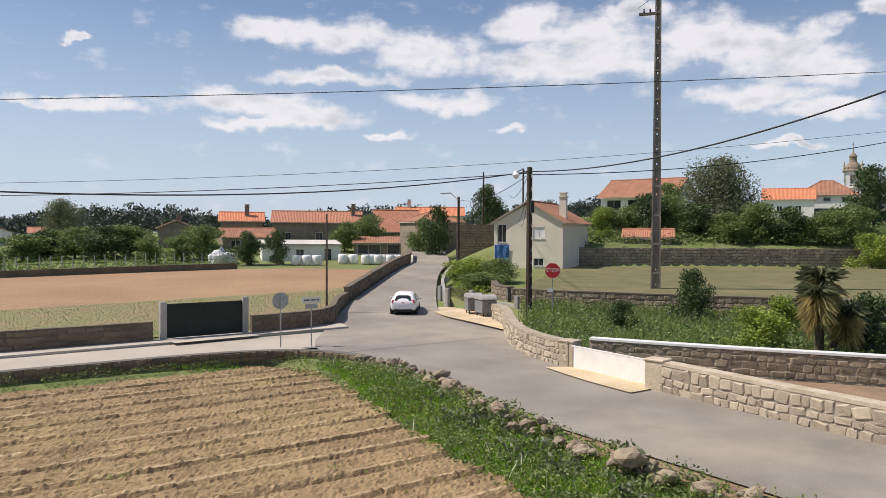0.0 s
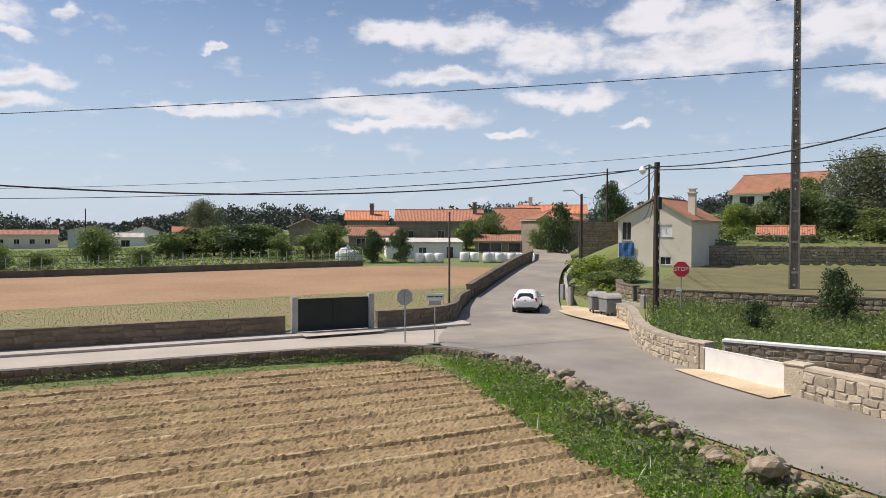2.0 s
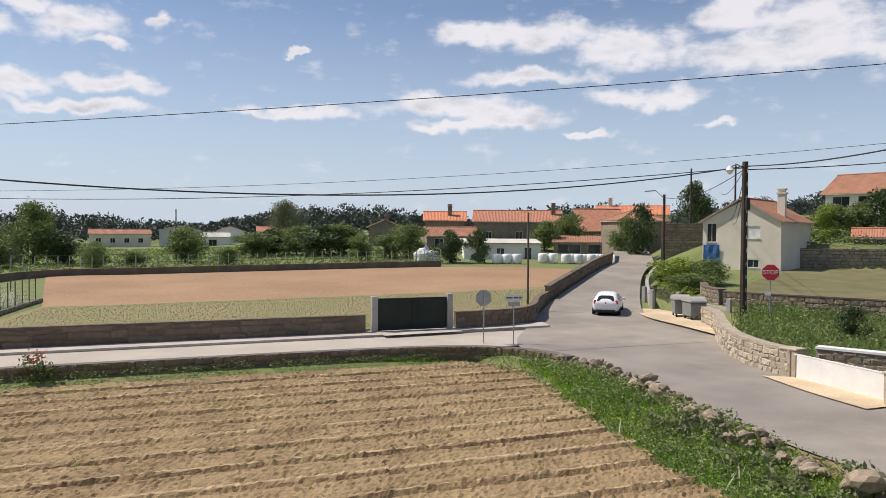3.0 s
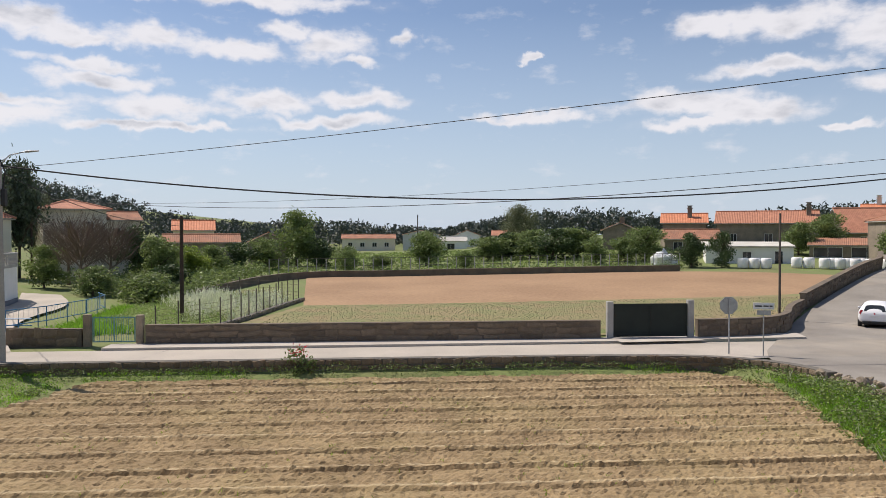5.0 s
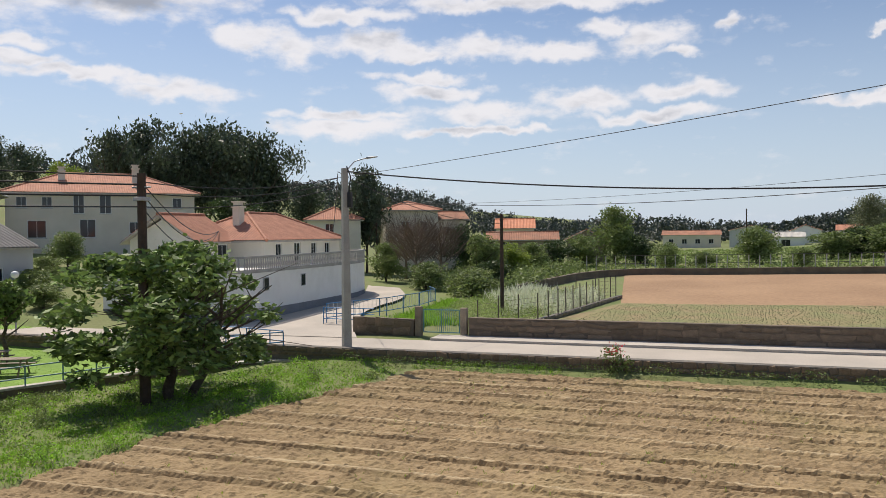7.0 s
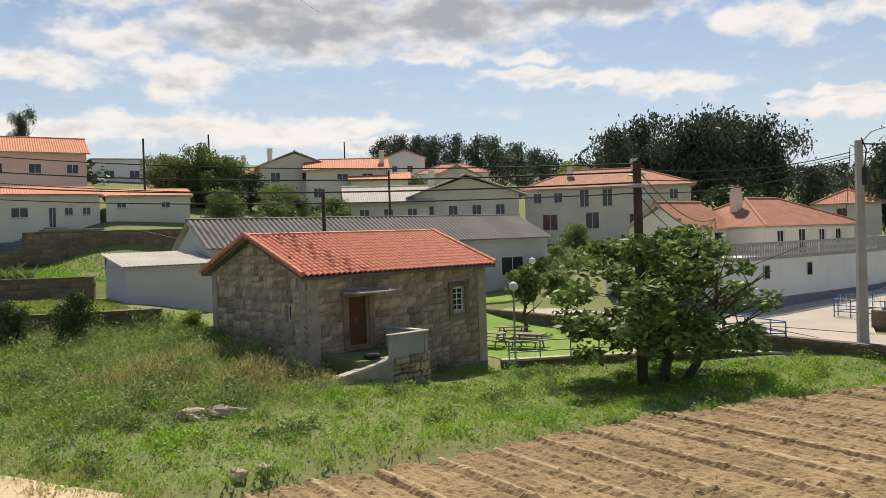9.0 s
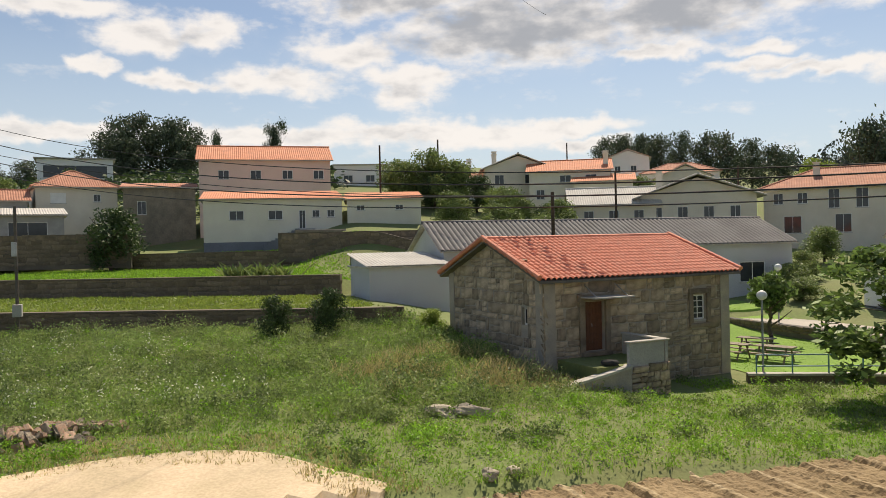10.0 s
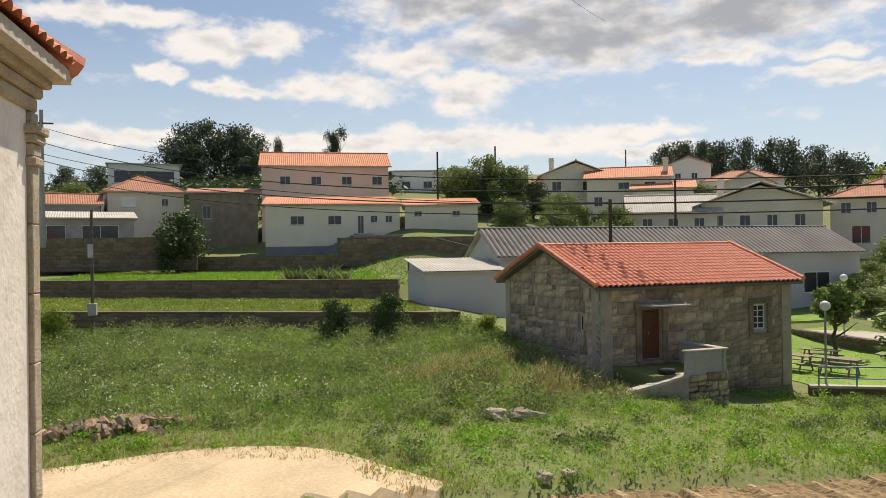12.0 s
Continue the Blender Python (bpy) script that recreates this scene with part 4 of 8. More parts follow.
def north_z(x, y):
    return ground(x, y)


strip("seedling_field", [(-9.4, 39.6), (0, 39.6), (11, 39.6), (22.5, 41.2), (26.5, 47.5)], [(-5.2, 54.6), (6, 55), (18, 56), (27, 57), (35, 58.5)], FAR_GREEN, 0.06, "far field with rows of pale seedlings", "field")
strip("harrowed_field", [(-5.2, 54.6), (6, 55), (18, 56), (27, 57), (35, 58.5)], [(-7.6, 84), (6, 84), (22, 83.8), (38, 83), (48.5, 73.5)], FAR_SOIL, 0.06, "far bare harrowed reddish field", "field")

# ---------------------------------------------------------------- village houses, east
def row_of(n, x0, gap, z, w, h, kind=""):
    return [(x0 + k * gap, z, w, h, kind) for k in range(n)]


gable_house = house("gable_house", "cream gabled house with brown tile roof by the road", facing(54.9, 58.2, 7.5, 2.0, -19), 7.5, 10, 4.7, CREAM_WALL, TILE_OLD, "gable_y", 2.1, 0.35,
      front=[(4.3, 3.0, 1.3, 1.2, "shutter"), (0.4, 2.6, 1.0, 1.9), (4.4, 0.2, 1.1, 0.8)], right=[], chimneys=[(6.6, 3.2, 7.4)], deep=2)
house("brown_roof_house", "old hill house with wide brown roof and shaded porch", facing(93.4, 75.4, 11.6, 8.4, -25), 11.6, 9, 3.0, WHITE_WALL, TILE_OLD, "gable_x", 2.6, 0.6, front=[(1, 0.4, 2.4, 2.0), (4.5, 0.4, 2.4, 2.0), (8, 0.6, 1.6, 1.6)], right=[(3, 1, 1, 1.2)], deep=5)
house("garden_shed", "low brick shed with orange tile roof behind the stone wall", facing(70.9, 55.4, 5.3, 3.9), 5.3, 3.5, 1.3, STONE_FAR, TILE, "gable_x", 0.8, 0.3, front=[(2, 0, 0.9, 1.1, "door")], category="shed", deep=3)
house("white_hill_house", "white house with an orange roof beside the church", facing(149, 81.8, 9.4, 8.8), 9.4, 8, 4.0, WHITE_WALL, TILE_BRIGHT, "gable_x", 2.2, 0.4, front=[(2.5, 1.2, 1.1, 1.4), (6, 1.2, 1.1, 1.4)], deep=3)
house("church_hall", "parish hall with brown hipped roof and a columned porch", facing(161.2, 80.1, 11.4, 8.9), 11.4, 9, 5.2, WHITE_WALL, TILE_OLD, "hip", 3.0, 0.5, front=[(1.5, 3.8, 1.4, 0.8), (5, 3.8, 1.4, 0.8), (8.5, 3.8, 1.4, 0.8), (2, 0.3, 8, 2.0)], deep=3)
house("orange_roof_house", "house with an orange gabled roof by the road bend", facing(73.0, 107.6, 7.5, 3.4, 20), 7.5, 9, 2.6, STONE_FAR, TILE, "gable_x", 3.4, 0.5, front=[(2, 0.6, 1, 1.2)], deep=3)
house("red_lean_to", "open lean-to with a rusty red sheet roof", facing(62.1, 96.8, 9.2, 2.4), 9.2, 4, 1.6, STONE_FAR, TILE_OLD, "mono", 0.9, 0.3, front=[(0.5, 0.0, 3.5, 1.4), (5, 0, 3.6, 1.4)], category="shed", deep=2)
house("long_orange_house", "long house with bright orange roof and a chimney", facing(88.2, 121.3, 13.2, 5), 13.2, 8, 4.0, CREAM_WALL, TILE_BRIGHT, "gable_x", 1.6, 0.4, front=row_of(3, 2, 4, 1.5, 1.1, 1.3), chimneys=[(2.5, 4, 6.8)], deep=3)
house("stone_farmhouse", "stone farmhouse with orange tile roof", facing(49.4, 120.2, 6.7, 3.7), 6.7, 7, 3.7, STONE_FAR, TILE_BRIGHT, "gable_x", 1.4, 0.4, front=[(1, 1, 1, 1.2), (4, 1, 1, 1.2)], chimneys=[(4.2, 2, 6.0)], deep=2)
house("stone_barn", "long weathered stone barn with brown tile roof", facing(60.5, 115.1, 14.6, 3.4), 14.6, 8, 3.9, STONE_FAR, TILE, "gable_x", 1.8, 0.4, front=[(2, 0.8, 1, 1.4), (7, 0.8, 1.2, 1.4), (12, 0.2, 1.4, 2)], chimneys=[(13.4, 2.5, 6.6)], category="barn", deep=2)
house("old_tile_cottage", "small old cottage with dark tile roof", facing(38.4, 119.0, 5.3, 2.6), 5.3, 6, 3.6, STONE_FAR, TILE_OLD, "gable_y", 1.1, 0.4, front=[(1.5, 1, 1, 1.2)], chimneys=[(3, 2.2, 5.2)], deep=2)
house("tile_roof_barn", "low barn with dark brown roof among trees", facing(46.5, 110, 8.0, 2.4, 8), 8, 6, 2.4, STONE_FAR, TILE_OLD, "gable_x", 1.3, 0.3, front=[(1.2, 0, 1.4, 2)], category="barn", deep=2)
house("white_store", "long low white store building with a flat pale roof", facing(47.0, 93.8, 10.4, 1.4, 6), 10.4, 6, 2.5, WHITE_WALL, SHEET_LIGHT, "mono", 0.5, 0.3, front=[(4.4, 1.0, 1.1, 0.9), (8.2, 0.0, 1.0, 2.0, "door")], category="building", deep=1)
house("stone_corner_house", "old stone house at the top of the road", facing(66.0, 88.0, 7.0, 3.2, 25), 7, 7, 4.0, STONE_FAR, TILE_OLD, "hip", 1.4, 0.3, front=[(2, 2, 1, 1.2)], deep=3)

# ---------------------------------------------------------------- village houses, north
house("grey_warehouse", "far grey warehouse with a curved pale roof", facing(11.6, 200.1, 9.5, 1.0), 9.5, 12, 4.4, GREY_WALL, TILE_OLD, "gable_y", 1.1, 0.3, front=[(3, 0.2, 3, 2.6)], category="building")
house("far_white_house", "far white house among trees", facing(24.8, 209.0, 7.0, 1.6), 7.0, 8, 3.6, WHITE_WALL, TILE, "gable_y", 1.4, 0.3, front=[(1.5, 1, 1, 1.2), (4.5, 1, 1, 1.2)])
house("far_low_sheds", "far row of low sheds with pale roofs", facing(-2.0, 205.0, 14, 1.4), 14, 8, 3.0, CREAM_WALL, TILE_OLD, "gable_x", 1.0, 0.3, front=row_of(4, 1.5, 3.2, 0.8, 1.2, 1.2), category="shed")
house("far_white_barn", "far low white barn with pale roof", facing(19.0, 196.0, 8, 1.2), 8, 8, 2.6, WHITE_WALL, SHEET_LIGHT, "gable_x", 1.0, 0.3, front=[(3, 0, 2, 2)], category="barn")
house("far_cream_house", "far cream house with red roof", facing(36.0, 214.0, 7, 2.0), 7, 7, 3.2, CREAM_WALL, TILE, "gable_x", 1.3, 0.3, front=[(1.5, 1, 1, 1.2), (4.5, 1, 1, 1.2)])
house("tan_hipped_house", "tall tan house with hipped tile roof behind bare trees", facing(-33.6, 89.4, 6.5, 2.2, 10), 6.5, 7, 6.2, CREAM_WALL, TILE, "hip", 1.0, 0.5, front=[(2, 3.6, 1, 1.2), (4.4, 3.6, 0.8, 1.2)], right=[(2, 3.6, 1, 1.2)], deep=3)
house("tan_side_house", "lower tan house with weathered tile roof", facing(-30.0, 93.0, 4.5, 2.2, 10), 4.5, 6, 5.0, CREAM_WALL, TILE_OLD, "gable_x", 0.9, 0.4, front=[(1.5, 3, 0.9, 1.1)], deep=3)
house("orange_gable_house", "house with an orange gabled roof behind orchard trees", facing(-29.4, 127.1, 6.3, 3.0), 6.3, 7, 3.2, CREAM_WALL, TILE_BRIGHT, "gable_x", 1.5, 0.3, front=[(2.5, 1.4, 1, 1)], deep=2)
house("brick_roof_sheds", "long low sheds under old brown tiles", facing(-24.0, 108.3, 10.0, 2.6), 10.0, 6, 1.8, STONE_FAR, TILE_OLD, "gable_x", 1.0, 0.3, front=[(2, 0, 1.2, 1.6)], category="shed", deep=2)
house("brown_barn", "low barn with dark brown tile roof", facing(-15.2, 110.0, 5.5, 2.4), 5.5, 6, 2.0, STONE_FAR, TILE_OLD, "gable_y", 1.3, 0.3, category="barn", deep=2)

# ---------------------------------------------------------------- village houses, west
white_house = house("white_terrace_house", "low white house with red hipped roof on a walled terrace", pose(-30.4, 50.4, 2.7, 0, 0, 90), 12.4, 8, 2.5, PALE_CREAM, TILE, "hip", 1.9, 0.5,
      front=[(1.6, 0.9, 0.9, 1.2), (4.4, 0.05, 1.0, 2.1, "door"), (7.2, 0.9, 0.9, 1.2), (9.6, 0.9, 0.9, 1.2)], left=[(2, 0.9, 1.0, 1.2)], chimneys=[(2.2, 3.6, 4.9)], deep=2)
house("terrace_house_wing", "wing of the white house with red tiled roof", pose(-33.4, 46.4, 2.7, 0, 0, 90), 4.4, 5.6, 2.5, PALE_CREAM, TILE, "gable_x", 1.7, 0.5, front=[(0.8, 0.05, 1.0, 2.0), (2.6, 0.9, 1.2, 1.2)], left=[(2, 0.9, 1.0, 1.2)], deep=5)
house("big_balcony_house", "large beige house with long balcony and pale orange hipped roof", facing(-61.9, 69.2, 19.0, 5.2, 4), 19.0, 11, 5.2, CREAM_WALL, TILE, "hip", 2.2, 0.6,
      front=[(1.0, 3.4, 1.0, 1.2), (3.4, 3.4, 1.0, 1.2), (6.4, 2.8, 1.1, 2.1), (9.0, 2.8, 1.2, 2.1), (13.0, 3.4, 1.3, 1.2, "shutter"), (2.0, 0.2, 1.8, 1.9), (7, 0.2, 1.6, 2.0), (12, 0.6, 1.2, 1.3), (16.6, 3.4, 1.0, 1.2)], chimneys=[(5.4, 3.5, 7.6), (13.0, 3.0, 8.0)], deep=3)
house("cream_gable_house", "cream house with a wide pale grey gabled roof and green trim", facing(-69.5, 54.4, 12.0, 6.2, 6), 12.0, 10, 3.6, CREAM_WALL, SHEET_LIGHT, "gable_y", 2.2, 0.9, front=row_of(4, 1.2, 2.7, 1.0, 1.1, 1.4), chimneys=[(2.2, 3.0, 6.2)], deep=3)
house("cream_low_wing", "long low wing with pale grey roof", facing(-73.5, 46.5, 9.0, 6.0, 6), 9.0, 8, 3.2, CREAM_WALL, SHEET_LIGHT, "gable_x", 1.8, 0.6, front=row_of(3, 1.2, 2.7, 1.0, 1.1, 1.4), deep=3)
house("two_storey_orange_house", "pale two-storey house with stepped orange roofs", facing(-98.2, 54.7, 11.5, 10.4), 11.5, 9, 4.9, PALE_CREAM, TILE_BRIGHT, "gable_x", 1.7, 0.5, front=[(1.0, 0.8, 1.2, 1.4), (4.4, 3.2, 1.6, 1.0), (8.0, 3.2, 1.6, 1.0), (6, 0.6, 1.2, 1.6)], chimneys=[(11.0, 2.2, 7.2)], deep=3)
house("orange_porch", "single-storey wing with an orange tile roof", facing(-93.5, 57.4, 8, 9.8), 8, 4, 3.6, PALE_CREAM, TILE_BRIGHT, "mono", 1.2, 0.5, front=[(1, 0.8, 1.6, 1.4), (4.6, 0.8, 1.6, 1.4)], category="house", deep=3)
house("beige_hill_house", "beige house with a low gabled roof and a veranda", facing(-104.5, 49.6, 10, 11.0, 6), 10, 9, 5.2, CREAM_WALL, SHEET_LIGHT, "gable_y", 2.0, 0.6, front=[(1.5, 2.8, 1.4, 1.4), (6, 2.8, 1.4, 1.4), (3.5, 0.4, 1.0, 1.2)], chimneys=[(1.6, 2.0, 7.4)], deep=3)
house("pink_veranda_house", "white house with a glazed veranda and pink-orange roof", facing(-108.0, 40.5, 9, 11.4), 9, 8, 3.6, WHITE_WALL, TILE, "hip", 1.6, 0.4, front=row_of(4, 0.8, 2.0, 1.2, 1.3, 1.4), chimneys=[(2.0, 2, 6.2), (7.0, 2, 6.0)], deep=3)
house("far_orange_house", "distant house with orange roof below the trees", facing(-112.5, 84.3, 13, 12.8), 13, 9, 3.8, WHITE_WALL, TILE, "hip", 1.8, 0.4, front=row_of(4, 1.5, 3, 1.2, 1.1, 1.3), deep=3)
house("far_white_block", "distant white house on the ridge", facing(-128.0, 84.0, 8, 16.8), 8, 8, 4.0, WHITE_WALL, TILE_OLD, "gable_y", 1.6, 0.4, front=row_of(2, 1.5, 3, 1.2, 1.1, 1.3), deep=3)
house("far_gable_house", "distant house with dark gabled roof", facing(-104.0, 79.0, 8, 11.6, 12), 8, 8, 3.6, CREAM_WALL, TILE_OLD, "gable_y", 1.8, 0.4, front=row_of(2, 1.5, 3, 1.2, 1.1, 1.3), deep=3)
house("far_red_roof", "distant house with red roof below the eucalyptus", facing(-79.0, 88.0, 8, 9.0, 0), 8, 7, 3.2, WHITE_WALL, TILE, "hip", 1.4, 0.4, front=row_of(2, 1.5, 3, 1.2, 1.1, 1.3), deep=3)
house("red_roof_cottage", "cottage with red tile roof behind the terrace house", facing(-39.5, 80.0, 6, 4.6, 0), 6, 6, 2.6, PALE_CREAM, TILE, "hip", 1.3, 0.4, front=[(2, 1, 1, 1.1)], deep=3)

long_house = house("long_white_house", "long low cream building with narrow red roof and outside stair", facing(-83.2, 11.0, 14.4, 5.35, 2), 14.4, 8, 5.0, PALE_CREAM, TILE_BRIGHT, "mono", 1.3, 0.4,
      front=[(2.6, 2.8, 1.5, 1.0), (6.6, 2.8, 1.5, 1.0), (9.8, 1.8, 0.7, 2.0, "door"), (11.2, 3.0, 0.8, 0.8), (12.8, 3.0, 0.8, 0.8)], plinth=0.5, category="building", deep=1)
house("long_white_annex", "cream annex with red roof and slate-grey base", facing(-81.4, 22.6, 8.0, 4.6, 2), 8.0, 8, 5.6, PALE_CREAM, TILE_BRIGHT, "mono", 1.2, 0.4, front=[(1.0, 4.4, 0.9, 0.6), (5.2, 4.4, 0.9, 0.6)], plinth=2.2, category="building", deep=1)
house("pink_house", "pink two-storey house with bright orange roof", facing(-96.4, 11.8, 15.7, 9.0, 2), 15.7, 9, 7.0, PINK_WALL, TILE_BRIGHT, "gable_x", 2.0, 0.4, front=row_of(4, 2.2, 3.8, 4.6, 1.3, 1.1), right=[(3, 4.6, 1, 1.1)], deep=3)
house("flat_roof_block", "pale flat-roofed building on the slope", facing(-116.6, 30.2, 11.5, 13.0), 11.5, 9, 4.6, WHITE_WALL, CAPPING, "flat", 0.2, 0.2, front=row_of(3, 1.5, 3.4, 2.0, 1.4, 1.1), category="building", deep=3)
house("grey_stone_house", "house with a broad orange roof and bare grey walls", facing(-97.8, -9.4, 8.6, 8.4, 8), 8.6, 8, 4.4, CREAM_WALL, TILE, "hip", 1.9, 0.5, front=[(1.5, 2.4, 1.6, 1.2, "shutter"), (6, 2.6, 0.8, 0.9)], deep=3)
house("orange_side_shed", "low orange-roofed shed beside the pink house", facing(-97.0, -0.5, 8, 8.6), 8, 6, 4.0, STONE_FAR, TILE, "mono", 0.9, 0.4, front=[(1.5, 0.8, 1, 1.6)], category="shed", deep=3)
house("sheet_roof_shed", "long open shed with grey sheet roof", facing(-86.0, -15.0, 11, 6.4), 11, 6, 2.6, CONCRETE, SHEET_LIGHT, "mono", 0.9, 0.4, front=[(1, 0, 3.5, 1.9), (6, 0, 3.5, 1.9)], category="shed", deep=2)
house("orange_roof_sheds", "sheds with red tile and sheet roofs", facing(-94.0, -19.0, 10, 8.4), 10, 6, 2.6, CONCRETE, TILE, "gable_x", 1.2, 0.4, front=[(2, 0, 3, 1.8)], category="shed", deep=3)
house("glazed_white_house", "modern white house with a long glazed front on the ridge", facing(-160, -16, 13, 18.5), 13, 8, 4.2, WHITE_WALL, CAPPING, "flat", 0.2, 0.5, front=[(1, 0.6, 11, 2.4)], deep=5)
# grey shed behind the stone house
house("grey_shed", "long grey rendered shed with corrugated dark grey roof", pose(-46.6, 17.0, 0.6, 0, 0, 87.5), 27.0, 7.8, 4.2, GREY_WALL, SHEET_GREY, "gable_x", 1.75, 0.35, front=[(22.4, 1.3, 2.2, 1.5)], pitch=0.36, category="shed", deep=1.5, amp=0.11)
house("sheet_metal_annex", "small grey metal-clad annex with a pale sloping roof", pose(-44.6, 11.6, 0.9, 0, 0, 90), 5.0, 5, 3.0, GREY_WALL, SHEET_LIGHT, "mono", 0.7, 0.2, category="shed", deep=1.5)

# outside stair and block of the cream building
stair = thing("outside_stair", "grey outside stair climbing to the door of the cream building", "stair", facing(-83.2, 11.0, 14.4, 5.35, 2))
for k in range(9):
    part("step", boxes((6.0 + 0.42 * k, 6.42 + 0.42 * k, -1.25, -0.05, -0.6, 0.2 * (k + 1))), DARK_PLINTH, stair)
part("landing", boxes((9.8, 11.4, -1.25, -0.05, -0.6, 1.8)), CONCRETE, stair)
solo("stone_planter", boxes((0, 5.2, -2.2, -0.3, -1.0, 1.75), bevel=0.04), STONE_FAR, "squat block of rough masonry beside the outside stair", "masonry block", facing(-83.2, 11.0, 14.4, 5.2, 2) @ pose(9.2, -1.2, 0))

# ---------------------------------------------------------------- walls of stone
def stone_meshes(n, seed, jit=0.10):
    """Rough stones in a unit box, some ten faces each."""
    out = []
    r = np.random.default_rng(seed)
    for k in range(n):
        bm = boxes((-0.5, 0.5, -0.5, 0.5, -0.5, 0.5), bevel=0.12)
        for v in bm.verts:
            v.co += Vector(r.normal(size=3) * jit * 0.6)
        me = bpy.data.meshes.new("stone")
        bmesh.ops.recalc_face_normals(bm, faces=bm.faces)
        bm.to_mesh(me)
        bm.free()
        out.append(me)
    return out


def dressed(meshes, mat):
    made = []
    for m in meshes:
        c = m.copy()
        c.materials.append(mat)
        made.append(c)
    return made


def rock_meshes(n, seed):
    """Rounded field stones in a unit box."""
    out = []
    for k in range(n):
        bm = bmesh.new()
        bmesh.ops.create_icosphere(bm, subdivisions=2, radius=0.55)
        for v in bm.verts:
            v.co *= 1 + 0.45 * noise.noise(v.co * 2.3 + Vector((seed + 9 * k, 0, 0)))
        me = bpy.data.meshes.new("boulder")
        bm.to_mesh(me)
        bm.free()
        out.append(me)
    return out


STONES_WARM = dressed(stone_meshes(6, 3), WARM_GRANITE)
STONES_GREY = dressed(stone_meshes(6, 4), GRANITE)
STONES_DARK = dressed(stone_meshes(6, 7), DARK_GRANITE)
ROCKS = dressed(rock_meshes(6, 5), GRANITE)
STONES_HOUSE = dressed(stone_meshes(8, 6, 0.06), HOUSE_GRANITE)


def stone(parent, meshes, r, m, sx, sy, sz, name="stone"):
    ob = new(name, meshes[int(r.integers(len(meshes)))])
    ob.parent = parent
    ob.matrix_basis = m @ Matrix.Diagonal((sx, sy, sz, 1))
    return ob


def stone_wall(name, label, pts, height, thick, meshes, core, seed, course=0.3, wide=0.5, cap=None, base=None, face=1, limit=290, proud=0.02, capw=0.06, capz=0.09):
    """A wall along pts (x, y) with a mortar core and single stones on its face: 1 left of the line, -1 right of it."""
    r = np.random.default_rng(seed)
    t = thing(name, label, "wall", kind="structure")
    n = 60
    P = resample(pts, n)
    D = np.gradient(P, axis=0)
    D /= np.linalg.norm(D, axis=1)[:, None]
    N = np.stack([-D[:, 1], D[:, 0]], -1)
    zb = np.array([base(*p) if callable(base) else (gz(*p) if base is None else base) for p in P])
    hh = height if callable(height) else (lambda u: height)
    H = np.array([hh(k / (n - 1)) for k in range(n)])

    def ribbon(nm, off0, off1, z0, z1, mat):
        V, F = [], []
        for k in range(n):
            a, b = P[k] + N[k] * off0, P[k] + N[k] * off1
            V += [(*a, z0[k]), (*b, z0[k]), (*b, z1[k]), (*a, z1[k])]
        for k in range(n - 1):
            i, j = 4 * k, 4 * (k + 1)
            for c in range(4):
                F.append((i + c, i + (c + 1) % 4, j + (c + 1) % 4, j + c))
        F += [(0, 1, 2, 3), (4 * n - 4, 4 * n - 1, 4 * n - 2, 4 * n - 3)]
        return part(nm, mesh_of(nm, V, F), mat, t)

    ribbon("core", -thick / 2, thick / 2, zb - 0.4, zb + H, core)
    if cap:
        ribbon("capping", -thick / 2 - capw, thick / 2 + capw, zb + H + 0.004, zb + H + capz, cap)
    if meshes is None:
        return t
    seg = np.concatenate([[0], np.cumsum(np.linalg.norm(np.diff(P, axis=0), axis=1))])
    z, count = 0.0, 0
    top = H.max()
    rest = []
    while z < top - 0.08:
        ch = min(course * (0.75 + 0.5 * r.random()), top - z)
        if top - z - ch < 0.1:
            ch = top - z
        s = r.random() * wide * 0.5
        while s < seg[-1]:
            w = wide * (0.55 + 0.95 * r.random())
            c = min(s + w / 2, seg[-1])
            k = int(np.searchsorted(seg, c).clip(1, n - 1))
            u = (c - seg[k - 1]) / (seg[k] - seg[k - 1])
            q = P[k - 1] + (P[k] - P[k - 1]) * u
            d = D[k]
            hk, zk = np.interp(c, seg, H), np.interp(c, seg, zb)
            if z + ch <= hk + 0.06 and s + w < seg[-1] + 0.1:
                uneven = r.random() * 0.03
                nn = N[k] * face * (thick / 2 + proud - 0.09)
                yaw = math.degrees(math.atan2(d[1], d[0]))
                place = pose(q[0] + nn[0], q[1] + nn[1], zk + z + ch / 2, r.normal() * 2, r.normal() * 6, yaw)
                size = (w - 0.03, 0.2 + uneven, (ch - 0.03) * (0.75 + 0.4 * r.random()))
                if count < limit:
                    stone(t, meshes, r, place, *size)
                else:
                    rest.append(place @ Matrix.Diagonal((*size, 1)))
                count += 1
            s += w
        z += ch
    if rest:
        shapes = [(np.array([v.co[:] for v in me.vertices]), [tuple(f.vertices) for f in me.polygons]) for me in meshes]
        V, F = [], []
        for place in rest:
            pts_of, faces_of = shapes[int(r.integers(len(shapes)))]
            o, M = len(V), np.array(place)
            V += (pts_of @ M[:3, :3].T + M[:3, 3]).tolist()
            F += [tuple(i + o for i in f) for f in faces_of]
        far = part("stonework", mesh_of("stonework", V, F), meshes[0].materials[0], t)
        tagged(far, kind="stuff")
    return t



